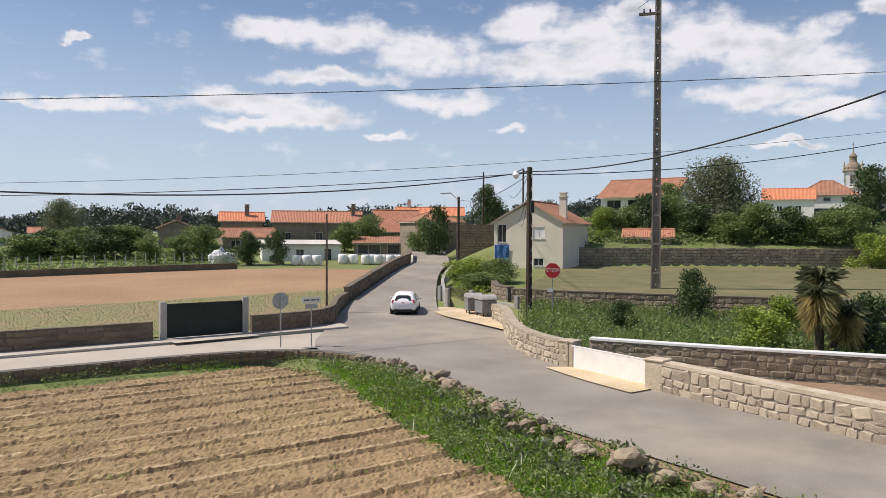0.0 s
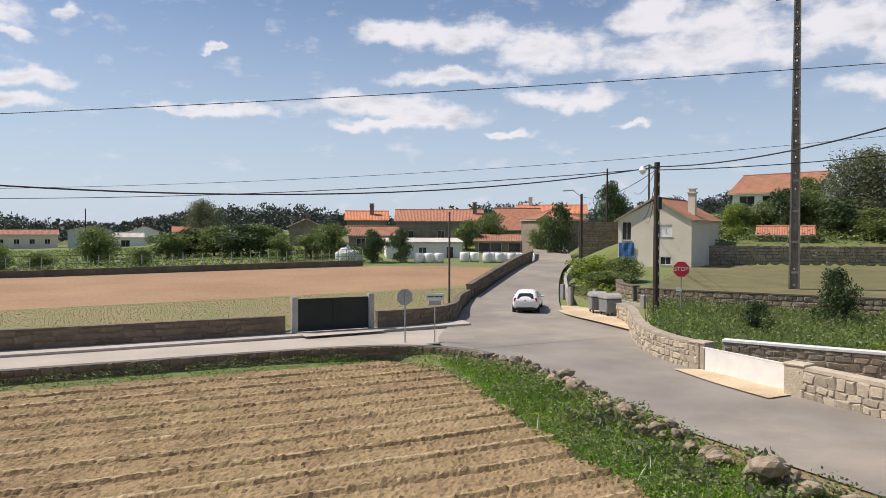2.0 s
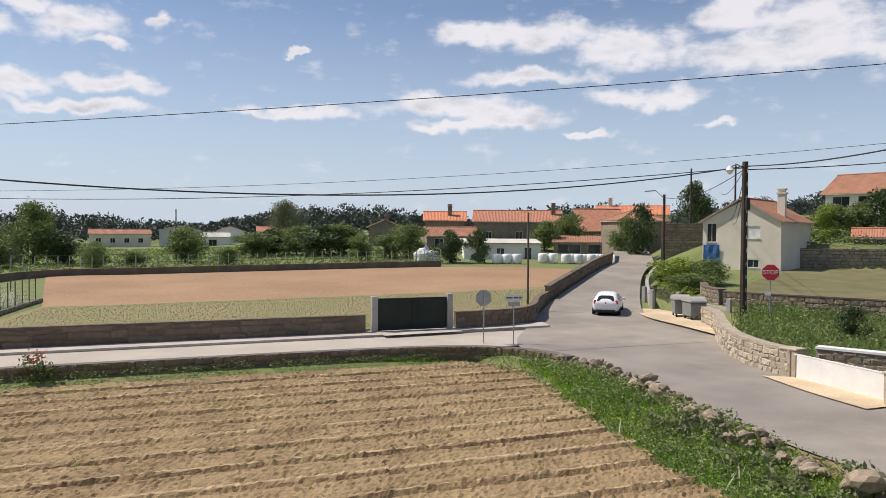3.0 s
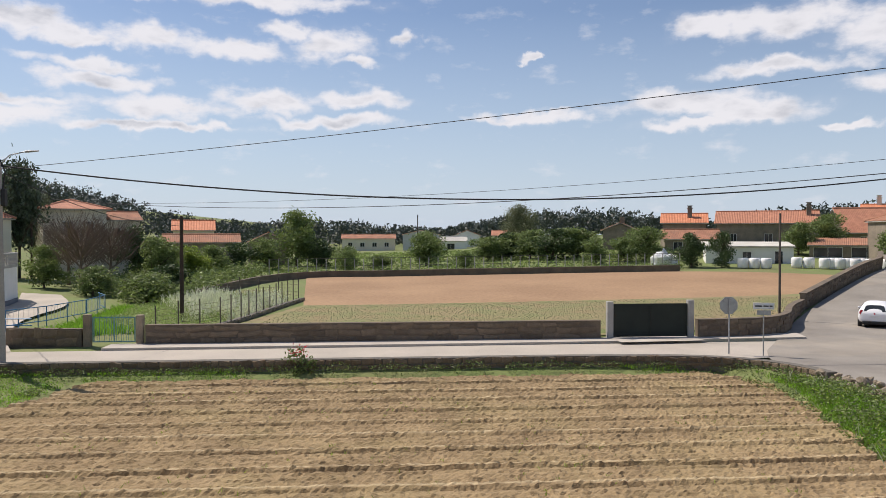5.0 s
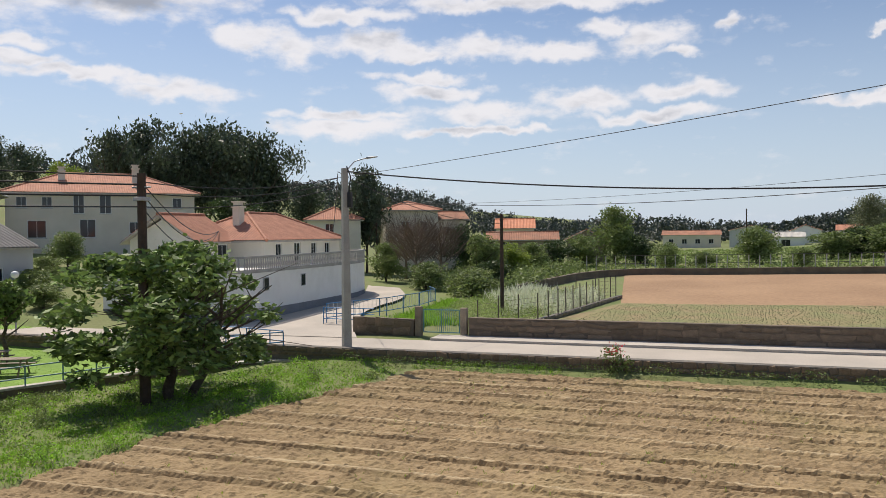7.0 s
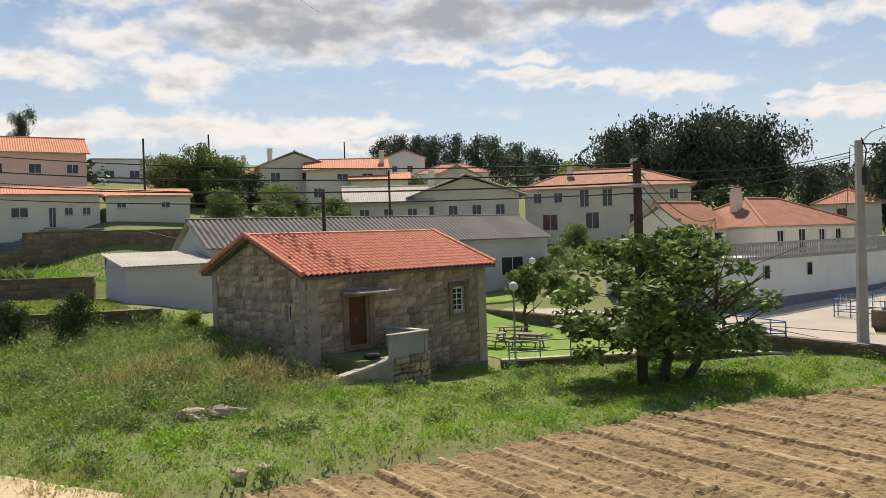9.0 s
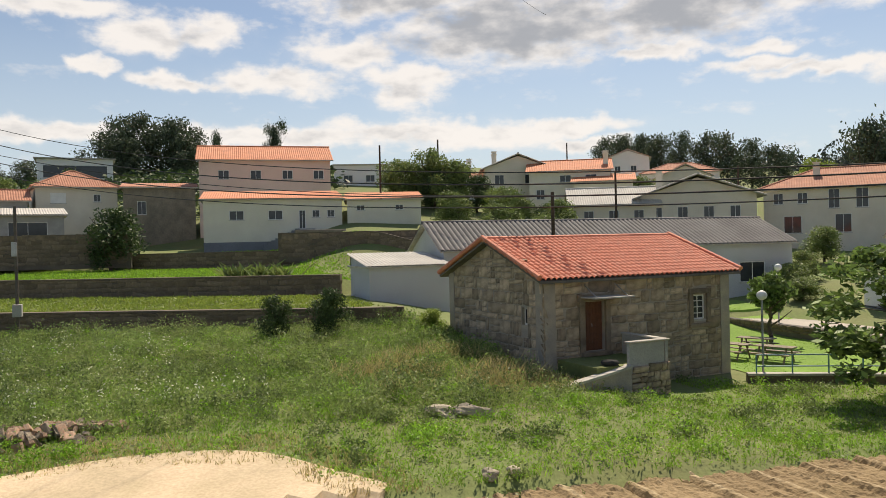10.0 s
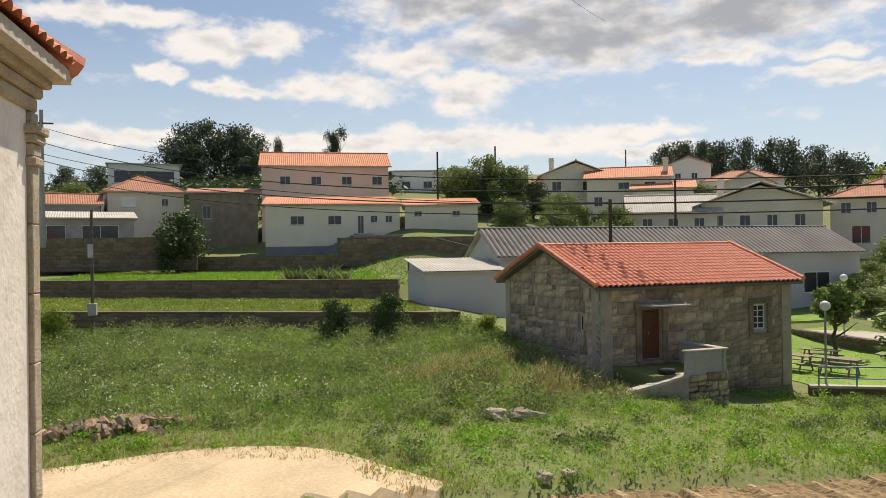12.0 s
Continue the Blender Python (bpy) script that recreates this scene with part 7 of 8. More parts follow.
for k, (x, y) in enumerate(((33.9, 44.4), (34.3, 42.1), (33.6, 36.6), (35.2, 47.0))):
    solo("yard_post", boxes((-0.14, 0.14, -0.14, 0.14, -0.2, 1.35), bevel=0.02), CONCRETE, "plain cement gate post beside the vegetable yard", "post", pose(x, y, 0.15, 0, 0, 20), group="yard posts")
yard_fence = thing("yard_fence", "low rusty barred fence along the vegetable yard", "fence")
for k in range(34):
    p = Vector((34.3, 42.3)).lerp(Vector((38.6, 51.5)), k / 33)
    part("bar", tubes(((p.x, p.y, 0.1), (p.x, p.y, 1.35), 0.018), n=5), LATTICE, yard_fence)
for z in (0.4, 1.25):
    part("rail", tubes(((34.3, 42.3, z), (38.6, 51.5, z), 0.025), n=6), LATTICE, yard_fence)
stone_wall("wall_yard", "low pale cement wall at the bend of the road", [(34.0, 44.6), (36.6, 48.4), (40.5, 53.8), (47.5, 61)], 0.55, 0.25, None, CONCRETE, 54, base=lambda x, y: float(road_z(x, y)))


# ---------------------------------------------------------------- the white car
def car(m):
    t = thing("hatchback_car", "white five-door hatchback car driving up the road", "car", m)
    # sections along y (rear 0 to front 4.3): half width, sill, waist, roof half width, roof height
    secs = [(0.0, 0.70, 0.42, 0.80, 0.62, 0.86), (0.10, 0.82, 0.30, 0.92, 0.66, 1.02), (0.35, 0.88, 0.26, 0.96, 0.62, 1.30), (0.75, 0.90, 0.24, 0.96, 0.60, 1.45), (1.5, 0.90, 0.22, 0.94, 0.60, 1.50), (2.2, 0.90, 0.22, 0.92, 0.58, 1.46),
            (2.9, 0.90, 0.22, 0.90, 0.60, 1.20), (3.3, 0.89, 0.24, 0.86, 0.70, 0.96), (3.9, 0.84, 0.26, 0.76, 0.66, 0.82), (4.22, 0.72, 0.30, 0.62, 0.58, 0.66), (4.32, 0.6, 0.36, 0.5, 0.5, 0.52)]
    bm = bmesh.new()
    rings = []
    for y, hw, sill, waist, rw, rh in secs:
        prof = [(hw * 0.86, sill), (hw, sill + 0.18), (hw, waist), (rw + (hw - rw) * 0.35, waist + (rh - waist) * 0.6), (rw, rh - 0.03), (rw * 0.6, rh + 0.015), (0, rh + 0.025)]
        full = prof + [(-x, z) for x, z in prof[-2::-1]]
        rings.append([bm.verts.new((x, y, z)) for x, z in full])
    n = len(rings[0])
    for a, b in zip(rings, rings[1:]):
        for k in range(n - 1):
            bm.faces.new((a[k], a[k + 1], b[k + 1], b[k]))
        bm.faces.new((a[n - 1], a[0], b[0], b[n - 1]))
    bm.faces.new(rings[0][::-1]), bm.faces.new(rings[-1])
    body = part("body", bm, CAR_PAINT, t, smooth=True)
    sub = body.modifiers.new("smooth", "SUBSURF")
    sub.levels = sub.render_levels = 2
    rg = bmesh.new()
    prism(rg, [(-0.56, 0.98), (0.56, 0.98), (0.46, 1.28), (0.3, 1.33), (-0.3, 1.33), (-0.46, 1.28)], -0.01, 0.02)
    for v in rg.verts:
        v.co.y += 0.085 + (v.co.z - 0.98) * 0.72
    part("rear_window", rg, GLASS_DARK, t)
    for s in (-1, 1):
        sg = bmesh.new()
        prism(sg, [(0.75, 0.98), (1.75, 0.96), (1.75, 1.36), (1.1, 1.34), (0.82, 1.2)], 0, 0.02)
        prism(sg, [(1.82, 0.96), (2.85, 0.95), (2.3, 1.32), (1.82, 1.36)], 0, 0.02)
        for v in sg.verts:
            y = v.co.x
            v.co = Vector((s * (0.892 - (v.co.z - 0.95) * 0.62 + v.co.y), y, v.co.z))
        part("side_window", sg, GLASS_DARK, t)
        tl = bmesh.new()
        lathe(tl, [(0.02, -0.02), (0.10, 0.0), (0.11, 0.05), (0.05, 0.08)], 14)
        lamp = part("tail_light", tl, RED_PAINT, t, "round red tail light")
        lamp.matrix_basis = pose(s * 0.69, 0.13, 0.9, 90, 0, -s * 25) @ Matrix.Diagonal((1, 1.5, 1, 1))
        mr = part("mirror", boxes((-0.1, 0.1, -0.05, 0.08, -0.06, 0.07), bevel=0.03), CAR_PAINT, t)
        mr.location = (s * 0.99, 2.5, 0.98)
        for y in (0.75, 3.4):
            wh = bmesh.new()
            lathe(wh, [(0.2, -0.1), (0.29, -0.1), (0.315, -0.06), (0.315, 0.06), (0.29, 0.1), (0.2, 0.1)], 22)
            w = part("wheel", wh, BLACK_RUBBER, t)
            w.matrix_basis = pose(s * 0.80, y, 0.315, 0, 90, 0)
            rimb = bmesh.new()
            lathe(rimb, [(0.03, -0.09), (0.2, -0.06), (0.21, 0.0), (0.2, 0.06), (0.03, 0.09)], 14)
            part("rim", rimb, GALVANISED, w)
    part("rear_bumper", boxes((-0.62, 0.62, -0.03, 0.2, 0.26, 0.42), bevel=0.03), BLACK_RUBBER, t)
    part("number_plate", boxes((-0.26, 0.26, -0.02, 0.0, 0.62, 0.73)), WHITE_PAINT, t)
    part("badge", tubes(((0, -0.01, 0.86), (0, 0.03, 0.86), 0.05), n=14), RED_PAINT, t)
    part("underbody", boxes((-0.7, 0.7, 0.3, 3.9, 0.18, 0.32)), BLACK_RUBBER, t)
    return t


car(pose(28.4, 42.0, 0.06, 0, 0, -39))

# ---------------------------------------------------------------- the church corner
church = thing("church", "whitewashed church corner with granite pilaster and red tile eave", "church", pose(-7.73, -1.25, 0.34, 0, 0, -3.6))
part("wall", boxes((0.17, 22.0, -8.0, -0.045, -1.0, 6.35)), LIME_WALL, church)
part("end_wall", boxes((0.0, 0.165, -8.0, -0.3, -1.0, 6.35)), LIME_WALL, church)
for k in range(12):
    z = -1.0 + 0.62 * k
    part("pilaster_block", boxes((-0.03, 0.16, -0.45, 0.0, z + 0.004, z + 0.616 if k < 11 else 6.2), bevel=0.008), PILASTER, church)
bm = bmesh.new()
for o, z0, z1 in ((0.035, 5.72, 5.8), (0.018, 5.8, 5.92), (0.05, 5.92, 6.0), (0.075, 6.0, 6.08)):
    box(bm, -0.03 - o, 0.16 + o, -0.45, 0.0 + o, z0, z1, bevel=0.015)
part("capital", bm, PILASTER, church, "moulded granite capital")
bm = bmesh.new()
for o, z0, z1 in ((0.02, 6.21, 6.34), (0.06, 6.34, 6.44), (0.12, 6.44, 6.55), (0.17, 6.55, 6.64)):
    box(bm, -o, 22, -8.2, o - 0.02, z0, z1, bevel=0.02)
part("cornice", bm, PILASTER, church)
roof_part(church, 0.0, 22, -8.0, 0.0, 6.66, 2.6, "hip", 0.27, TILE_NEW, pitch=0.2, rows=10, amp=0.06)

# ---------------------------------------------------------------- bell tower on the hill
tower = thing("bell_tower", "white baroque bell tower with granite trim and a small dome", "bell tower", pose(176.0, 83.7, 8.5, 0, 0, -64))
bm = bmesh.new()
wall_panel(bm, 3.6, 11.4, 0.4, [(1.25, 8.6, 1.1, 1.9)])
part("front", bm, WHITE_WALL, tower)
for k in (90, 180, 270):
    bm = bmesh.new()
    wall_panel(bm, 3.6, 11.4, 0.4, [(1.25, 8.6, 1.1, 1.9)] if k != 180 else [])
    p = part("side", bm, WHITE_WALL, tower)
    p.matrix_basis = pose(1.8, 1.8, 0) @ pose(0, 0, 0, 0, 0, k) @ pose(-1.8, -1.8, 0)
part("cornice", boxes((-0.3, 3.9, -0.3, 3.9, 11.4, 11.8), (-0.15, 3.75, -0.15, 3.75, 7.4, 7.7), bevel=0.05), PILASTER, tower)
bm = bmesh.new()
lathe(bm, [(1.75, 11.8), (1.7, 12.4), (1.35, 13.1), (0.9, 13.5), (0.75, 13.9), (0.75, 14.7), (0.9, 14.8), (0.6, 15.3), (0.2, 15.7), (0.08, 16.6), (0.02, 17.0)], 16, at=(1.8, 1.8))
part("dome", bm, STONE_FAR, tower)
for x in (0, 3.6):
    for y in (0, 3.6):
        bm = bmesh.new()
        lathe(bm, [(0.25, 11.8), (0.3, 12.2), (0.12, 12.5), (0.2, 12.9), (0.03, 13.8)], 8, at=(x, y))
        part("pinnacle", bm, PILASTER, tower)
part("cross", boxes((1.76, 1.84, 1.76, 1.84, 17.0, 18.0), (1.55, 2.05, 1.76, 1.84, 17.55, 17.65)), LATTICE, tower)

# ---------------------------------------------------------------- trees and shrubs: x, y, height, width
OLIV = [(83.8, 54.6, 9.8, 10.6), (27.7, 147.4, 9.0, 8.0)]
DARK = [(37.7, 26.4, 3.2, 2.6), (32.3, 26.9, 1.8, 1.6), (34.7, 15.5, 3.0, 2.8), (57, 77.2, 7.6, 4), (37.6, 89.4, 4.2, 4.4), (40.7, 88, 4.4, 3.2), (25.3, 109.1, 4.5, 8), (19.8, 116.3, 4.1, 8), (76.6, 59.6, 5.4, 5), (79, 54.5, 4.4, 6), (84.3, 45.9, 4.2, 6), (108, 47.5, 8.6, 7), (66.8, 78.4, 7.0, 5), (-7.3, 103.9, 3.9, 5), (-17, 97, 3.9, 5), (-26.6, 88.6, 6.0, 5), (-17.7, 68.2, 3.0, 4), (-58, 87.5, 8.0, 9), (-90.8, 31.7, 5.0, 5), (-88.1, 36.2, 4.6, 5), (-82, 42.6, 3.4, 4), (-81.2, -4.9, 6.2, 6.6)]
DARK_MORE = [(-119.7, -12.1, 7.0, 6.0), (-35.8, 5.0, 2.0, 1.7), (-35.4, 7.3, 2.2, 1.9)]
LIGHT = [(32.7, 19.4, 2.2, 3.2), (37.6, 20.9, 2.3, 2.4), (41.5, 51.3, 2.6, 4.5), (69.1, 60.7, 4.0, 3.0), (84.2, 37.0, 3.8, 5.0), (-20.5, 86.1, 4.0, 5.0), (-105.6, 107.7, 8.0, 7.0), (-85.3, 37.9, 3.6, 4.0), (-40.5, -7.9, 1.8, 1.9), (-34.9, 12.2, 1.1, 1.5)]
MID = [(42.1, 48.2, 2.2, 4), (38.4, 46.1, 1.6, 4), (58.1, 81.4, 6.0, 4), (63.6, 104.1, 5.5, 6), (58.5, 102.5, 4.6, 5), (36.4, 101.7, 4.7, 6), (28.3, 98, 3.6, 4), (29, 109.2, 4.4, 8), (22.8, 113.7, 4.4, 8), (16.5, 112.8, 3.7, 7), (32.8, 99.8, 3.5, 5), (73.1, 63.7, 3.6, 5), (76.4, 62.9, 3.8, 5), (78.8, 58.3, 5.2, 5), (79.2, 50.6, 3.6, 6), (81.8, 48.3, 4.6, 6), (85.8, 43.1, 3.8, 6), (88.9, 41.2, 4.6, 6), (89.8, 67, 6.0, 6), (58.4, 71.1, 3.0, 4), (8, 117.9, 4.7, 6), (-3.9, 100.1, 3.1, 4)]
HILL_GREEN = [(-44.5, 43.0, 2.0, 3.2), (-46.5, 46.0, 2.4, 3.4), (-41.0, 40.5, 1.7, 3.0), (-69.5, 36.0, 3.6, 4.5), (-66.0, 39.5, 3.4, 4.0), (-71.5, 31.5, 3.8, 4.5), (-63.0, 44.5, 3.2, 4.0), (-75.0, 28.5, 4.4, 4.6), (-78.0, 35.5, 4.6, 5.0), (-74.0, 40.0, 4.2, 4.6), (-55.0, 57.0, 3.4, 4.0), (-49.0, 62.0, 3.2, 4.0), (-58.0, 50.0, 3.0, 3.6), (-45.5, 66.5, 4.0, 4.4), (-40.0, 71.0, 4.2, 5.0), (-52.0, 75.0, 5.0, 5.5), (-86.0, 62.0, 5.0, 5.0), (-90.0, 68.0, 5.4, 5.5), (-100.0, 68.0, 5.5, 6.0)]
MID_MORE = [(-10.8, 105.9, 7.8, 7), (-3.7, 93.4, 2.7, 3.2), (6.7, 104.3, 4.4, 5.5), (-14.2, 99.5, 4.2, 5), (-19.3, 92.5, 3.9, 5), (-22.4, 81.5, 5.0, 5), (10.9, 95.8, 2.3, 4), (0.4, 98.5, 2.0, 4), (-30, 72.5, 4.0, 4), (-18.5, 63.9, 2.4, 5), (-23.9, 67.1, 2.6, 4), (-93.1, 27.7, 6.0, 5.5), (-94.4, 30.4, 5.4, 5), (-90.9, 34.4, 5.6, 6), (-84.2, 40.3, 3.6, 4), (-92.2, 31.6, 7.5, 6), (-89.4, 33.5, 6.4, 6), (-118.3, -21.6, 7.0, 7), (-117.1, -16.3, 6.0, 7)]
EUCA = [(-37.5, 84.5, 12.5, 8.0)]
GROVE = [(-82.3, 93.9, 15.9, 10.5), (-83.4, 100.9, 18.3, 12.0), (-77.9, 100.2, 14.6, 10.5), (-76.6, 103.7, 18.9, 12.0), (-72.9, 104, 17.7, 12.0), (-73.2, 111, 18.9, 12.0), (-67.3, 107.7, 18.3, 13.5), (-65.7, 111.1, 15.9, 10.5), (-60.2, 111.9, 11.0, 9.0), (-39.4, 93.1, 9.8, 7.2), (-150.1, 9.1, 9.9, 3.6), (-149.1, 19.8, 9.9, 4.8)]
RIDGE = [(-181.9, -12.6, 11.0, 11.2), (-185.1, -8.6, 14.3, 11.2), (-182.3, -3.5, 14.9, 11.2), (-180.3, 1.4, 13.2, 11.2), (-184.3, 5.3, 11.0, 10.0), (-178.0, -8.0, 9.5, 10.0), (-176.0, 4.0, 9.0, 9.0), (-172.0, -26.0, 6.0, 7.0), (-168.0, -32.0, 6.5, 6.0), (-143.3, 88.6, 9.0, 6.0), (-138.1, 89.5, 10.0, 6.0), (-141.2, 95.7, 10.0, 6.0), (-134.7, 96.3, 10.0, 7.0), (-137.9, 103.8, 11.0, 6.0), (-129.8, 103.0, 11.0, 7.0), (-123.3, 103.1, 11.0, 9.0), (-124.8, 110.6, 10.0, 7.0), (-117.1, 110.1, 9.5, 8.0), (-143.0, 92.8, 9.0, 7.0), (-144.7, 99.3, 10.0, 7.0)]
BARE = [(-26.5, 71.7, 7.0, 8.0), (-25.5, 76.4, 6.0, 7.0), (-29.9, 77.6, 6.0, 8.0)]



def variants(kind_name, label, mat, n, seed, h, w, leaves, size, **kw):
    return [make_tree(kind_name, label, seed + k, h, w, leaves, size, mat, **kw) for k in range(n)]


def plant(models, rows, seed, lift=-0.1, ref=(6.0, 5.5), group=""):
    """The first rows stand as the models themselves, the rest as copies."""
    r = np.random.default_rng(seed)
    for k, (x, y, h, w) in enumerate(rows):
        src = models[k % len(models)]
        t = src if k < len(models) else copy_thing(src, Matrix.Identity(4))
        t.matrix_basis = pose(x, y, gz(x, y) + lift, 0, 0, r.random() * 360)
        t.scale = (w / ref[1], w / ref[1], h / ref[0])
        if group:
            tagged(t, group=group)


plant(variants("leafy_tree", "mid-green broadleaf tree in the village gardens", LEAF_MID, 4, 100, 6.0, 5.5, 5600, 0.15, clear=0.14, clumps=22), MID + MID_MORE + HILL_GREEN, 1, group="garden trees")
plant(variants("evergreen_tree", "dark evergreen tree with dense foliage", LEAF_DARK, 3, 120, 6.0, 5.5, 5600, 0.15, clear=0.08, clumps=18), DARK + DARK_MORE, 2, group="evergreen trees")
plant(variants("spring_shrub", "yellow-green leafy shrub in fresh growth", LEAF_LIGHT, 2, 140, 6.0, 5.5, 6000, 0.145, clear=0.05, clumps=16, trunk_r=0.12), LIGHT, 3, group="fresh green shrubs")
plant(variants("olive_tree", "large rounded grey-green tree with fine dense foliage", LEAF_OLIVE, 2, 150, 6.0, 5.5, 20000, 0.08, clear=0.04, clumps=60), OLIV, 4)
plant(variants("eucalyptus_tree", "tall dark eucalyptus with ragged open crown", LEAF_EUCA, 4, 160, 6.0, 5.5, 4600, 0.125, clear=0.3, clumps=12, shape="ragged", trunk_r=0.12, limbs=9), GROVE + EUCA, 5, group="eucalyptus grove")
plant(variants("ridge_tree", "dark rounded tree on the village ridge", LEAF_EUCA, 3, 170, 6.0, 6.0, 4200, 0.15, clear=0.08, clumps=18, shape="round", trunk_r=0.12), RIDGE, 6, group="ridge trees")


def bare_tree(m):
    r = np.random.default_rng(int(abs(m.translation.x) * 10))
    t = thing("bare_tree", "leafless tree with a haze of fine brown twigs", "tree", m, group="bare trees")
    part("trunk", trunk_bm(r, 4.0, 0.18, 8, 3.0), TWIG, t)
    tw = bmesh.new()
    for k in range(420):
        a, u = r.random() * 6.283, r.random()
        base = Vector((math.cos(a) * 1.6 * u, math.sin(a) * 1.6 * u, 2.0 + 2.6 * r.random()))
        tip = base + Vector((math.cos(a) * (0.7 + r.random()), math.sin(a) * (0.7 + r.random()), 0.5 + 1.6 * r.random()))
        tube(tw, base, tip, 0.025, 0.006, n=3)
    part("twig_haze", tw, TWIG, t)
    tagged(t.children[-1], kind="stuff")


for x, y, h, w in BARE:
    bare_tree(pose(x, y, gz(x, y)) @ Matrix.Scale(1.15, 4))

# the big-leaved tree by the park railing
rr = np.random.default_rng(77)
fig = thing("fig_tree", "broad glossy-leaved tree with several stems beside the park railing", "tree", pose(-19.2, 25.3, gz(-19.2, 25.3) - 0.1))
bm = bmesh.new()
for k, (dx, dy) in enumerate(((0, 0), (0.9, 0.5), (0.3, -0.2))):
    p = Vector((dx * 0.5, dy * 0.5, -0.2))
    for j in range(5):
        q = p + Vector((dx * 0.22 + rr.normal() * 0.12, dy * 0.22 + rr.normal() * 0.12, 0.62))
        tube(bm, p, q, 0.16 - 0.022 * j, 0.138 - 0.022 * j, n=8)
        if j > 1:
            for s in range(3):
                a = rr.random() * 6.28
                e = q + Vector((math.cos(a) * 1.5, math.sin(a) * 1.5, 0.8 + rr.random() * 0.7))
                tube(bm, q, e, 0.06, 0.02, n=6)
                for s2 in range(2):
                    tube(bm, q.lerp(e, 0.6), e + Vector(rr.normal(size=3)) * 0.7, 0.025, 0.008, n=5)
        p = q
part("trunk", bm, BARK, fig)
blobs = []
for k in range(95):
    a, u = rr.random() * 6.283, rr.random() ** 0.5
    z = 1.3 + 4.3 * rr.random()
    prof = math.sqrt(max(0.08, 1 - ((z - 2.9) / 3.0) ** 2))
    c = 0.4 + 0.35 * rr.random()
    blobs.append((math.cos(a) * 3.3 * u * prof, math.sin(a) * 3.3 * u * prof, z, c, c, c * 0.7))
v, f = leaf_cloud(rr, blobs, 13000, 0.13, 0.3)
part("crown", mesh_of("crown", v, f), LEAF_FIG, fig)
fig.scale = (1.28, 1.28, 1.03)

# round-headed little tree on the picnic lawn
park_tree = make_tree("park_tree", "small round-headed tree on a slim trunk on the lawn", 201, 3.9, 2.6, 1500, 0.16, LEAF_FIG, trunk_r=0.14, clear=0.52, clumps=12)
park_tree.matrix_basis = at_ground(-33.2, 30.6)

# yucca palms in the walled garden
def yucca(m, heads):
    r = np.random.default_rng(88)
    t = thing("yucca", "tall yucca with drooping tufts of tan and green sword leaves", "yucca", m)
    tb = bmesh.new()
    for x, y, z, s in heads:
        tube(tb, (x * 0.2, y * 0.2, -0.2), (x, y, z), 0.17, 0.12, n=8)
    part("trunk", tb, BARK, t)
    for x, y, z, s in heads:
        for mat, n, droop, nm in ((LEAF_OLIVE, 260, 0.1, "green_tuft"), (DRY_GRASS, 380, 1.1, "dry_skirt")):
            V, F = [], []
            for k in range(n):
                a = r.random() * 6.283
                e = (0.9 - droop) * (0.2 + 0.8 * r.random()) if droop < 1 else -0.2 - 0.9 * r.random()
                dirv = Vector((math.cos(a) * math.cos(e), math.sin(a) * math.cos(e), math.sin(e)))
                side = dirv.cross(Vector((0, 0, 1))).normalized() * 0.022
                L = s * (0.7 + 0.6 * r.random())
                b0 = Vector((x, y, z - (0.9 * r.random() if droop > 1 else 0.25 * r.random())))
                mid = b0 + dirv * L * 0.6
                tip = b0 + dirv * L + Vector((0, 0, -0.22 * L))
                i = len(V)
                V += [b0 - side, b0 + side, mid + side, tip, mid - side]
                F.append((i, i + 1, i + 2, i + 3, i + 4))
            part(nm, mesh_of(nm, V, F), mat, t)
    return t


yucca(pose(32.6, 16.4, gz(32.6, 16.4)), [(0, 0, 3.7, 1.0), (0.9, 0.5, 2.6, 0.85), (-0.9, -0.3, 3.1, 0.8), (0.5, -0.9, 2.2, 0.8)])


# ---------------------------------------------------------------- grass, weeds and crops
def scatter(poly, n, seed, avoid=()):
    r = np.random.default_rng(seed)
    p = np.array(poly)
    lo, hi = p.min(0), p.max(0)
    pts = lo + r.random((n, 2)) * (hi - lo)
    ok = inside(pts[:, 0], pts[:, 1], poly)
    for a in avoid:
        ok &= ~inside(pts[:, 0], pts[:, 1], a)
    return pts[ok]


def patchy(p, s, seed):
    return np.array([noise.noise(Vector((x / s, y / s, seed))) for x, y in p])


def lawn(name, label, poly, n, seed, mat, h, width, per, avoid=(), keep=None, category="grass", lean=0.4, vary=0.5):
    r = np.random.default_rng(seed)
    p = scatter(poly, n, seed, avoid)
    m = patchy(p, 2.2, seed)
    if keep is not None:
        sel = m > keep
        p, m = p[sel], m[sel]
    hh = h * (1 + vary * m) * (0.7 + 0.6 * r.random(len(p)))
    v, f = blades(r, p, ground(p[:, 0], p[:, 1]) - 0.02, hh, width, per, lean)
    return solo(name, mesh_of(name, v, f), mat, label, category, kind="stuff")


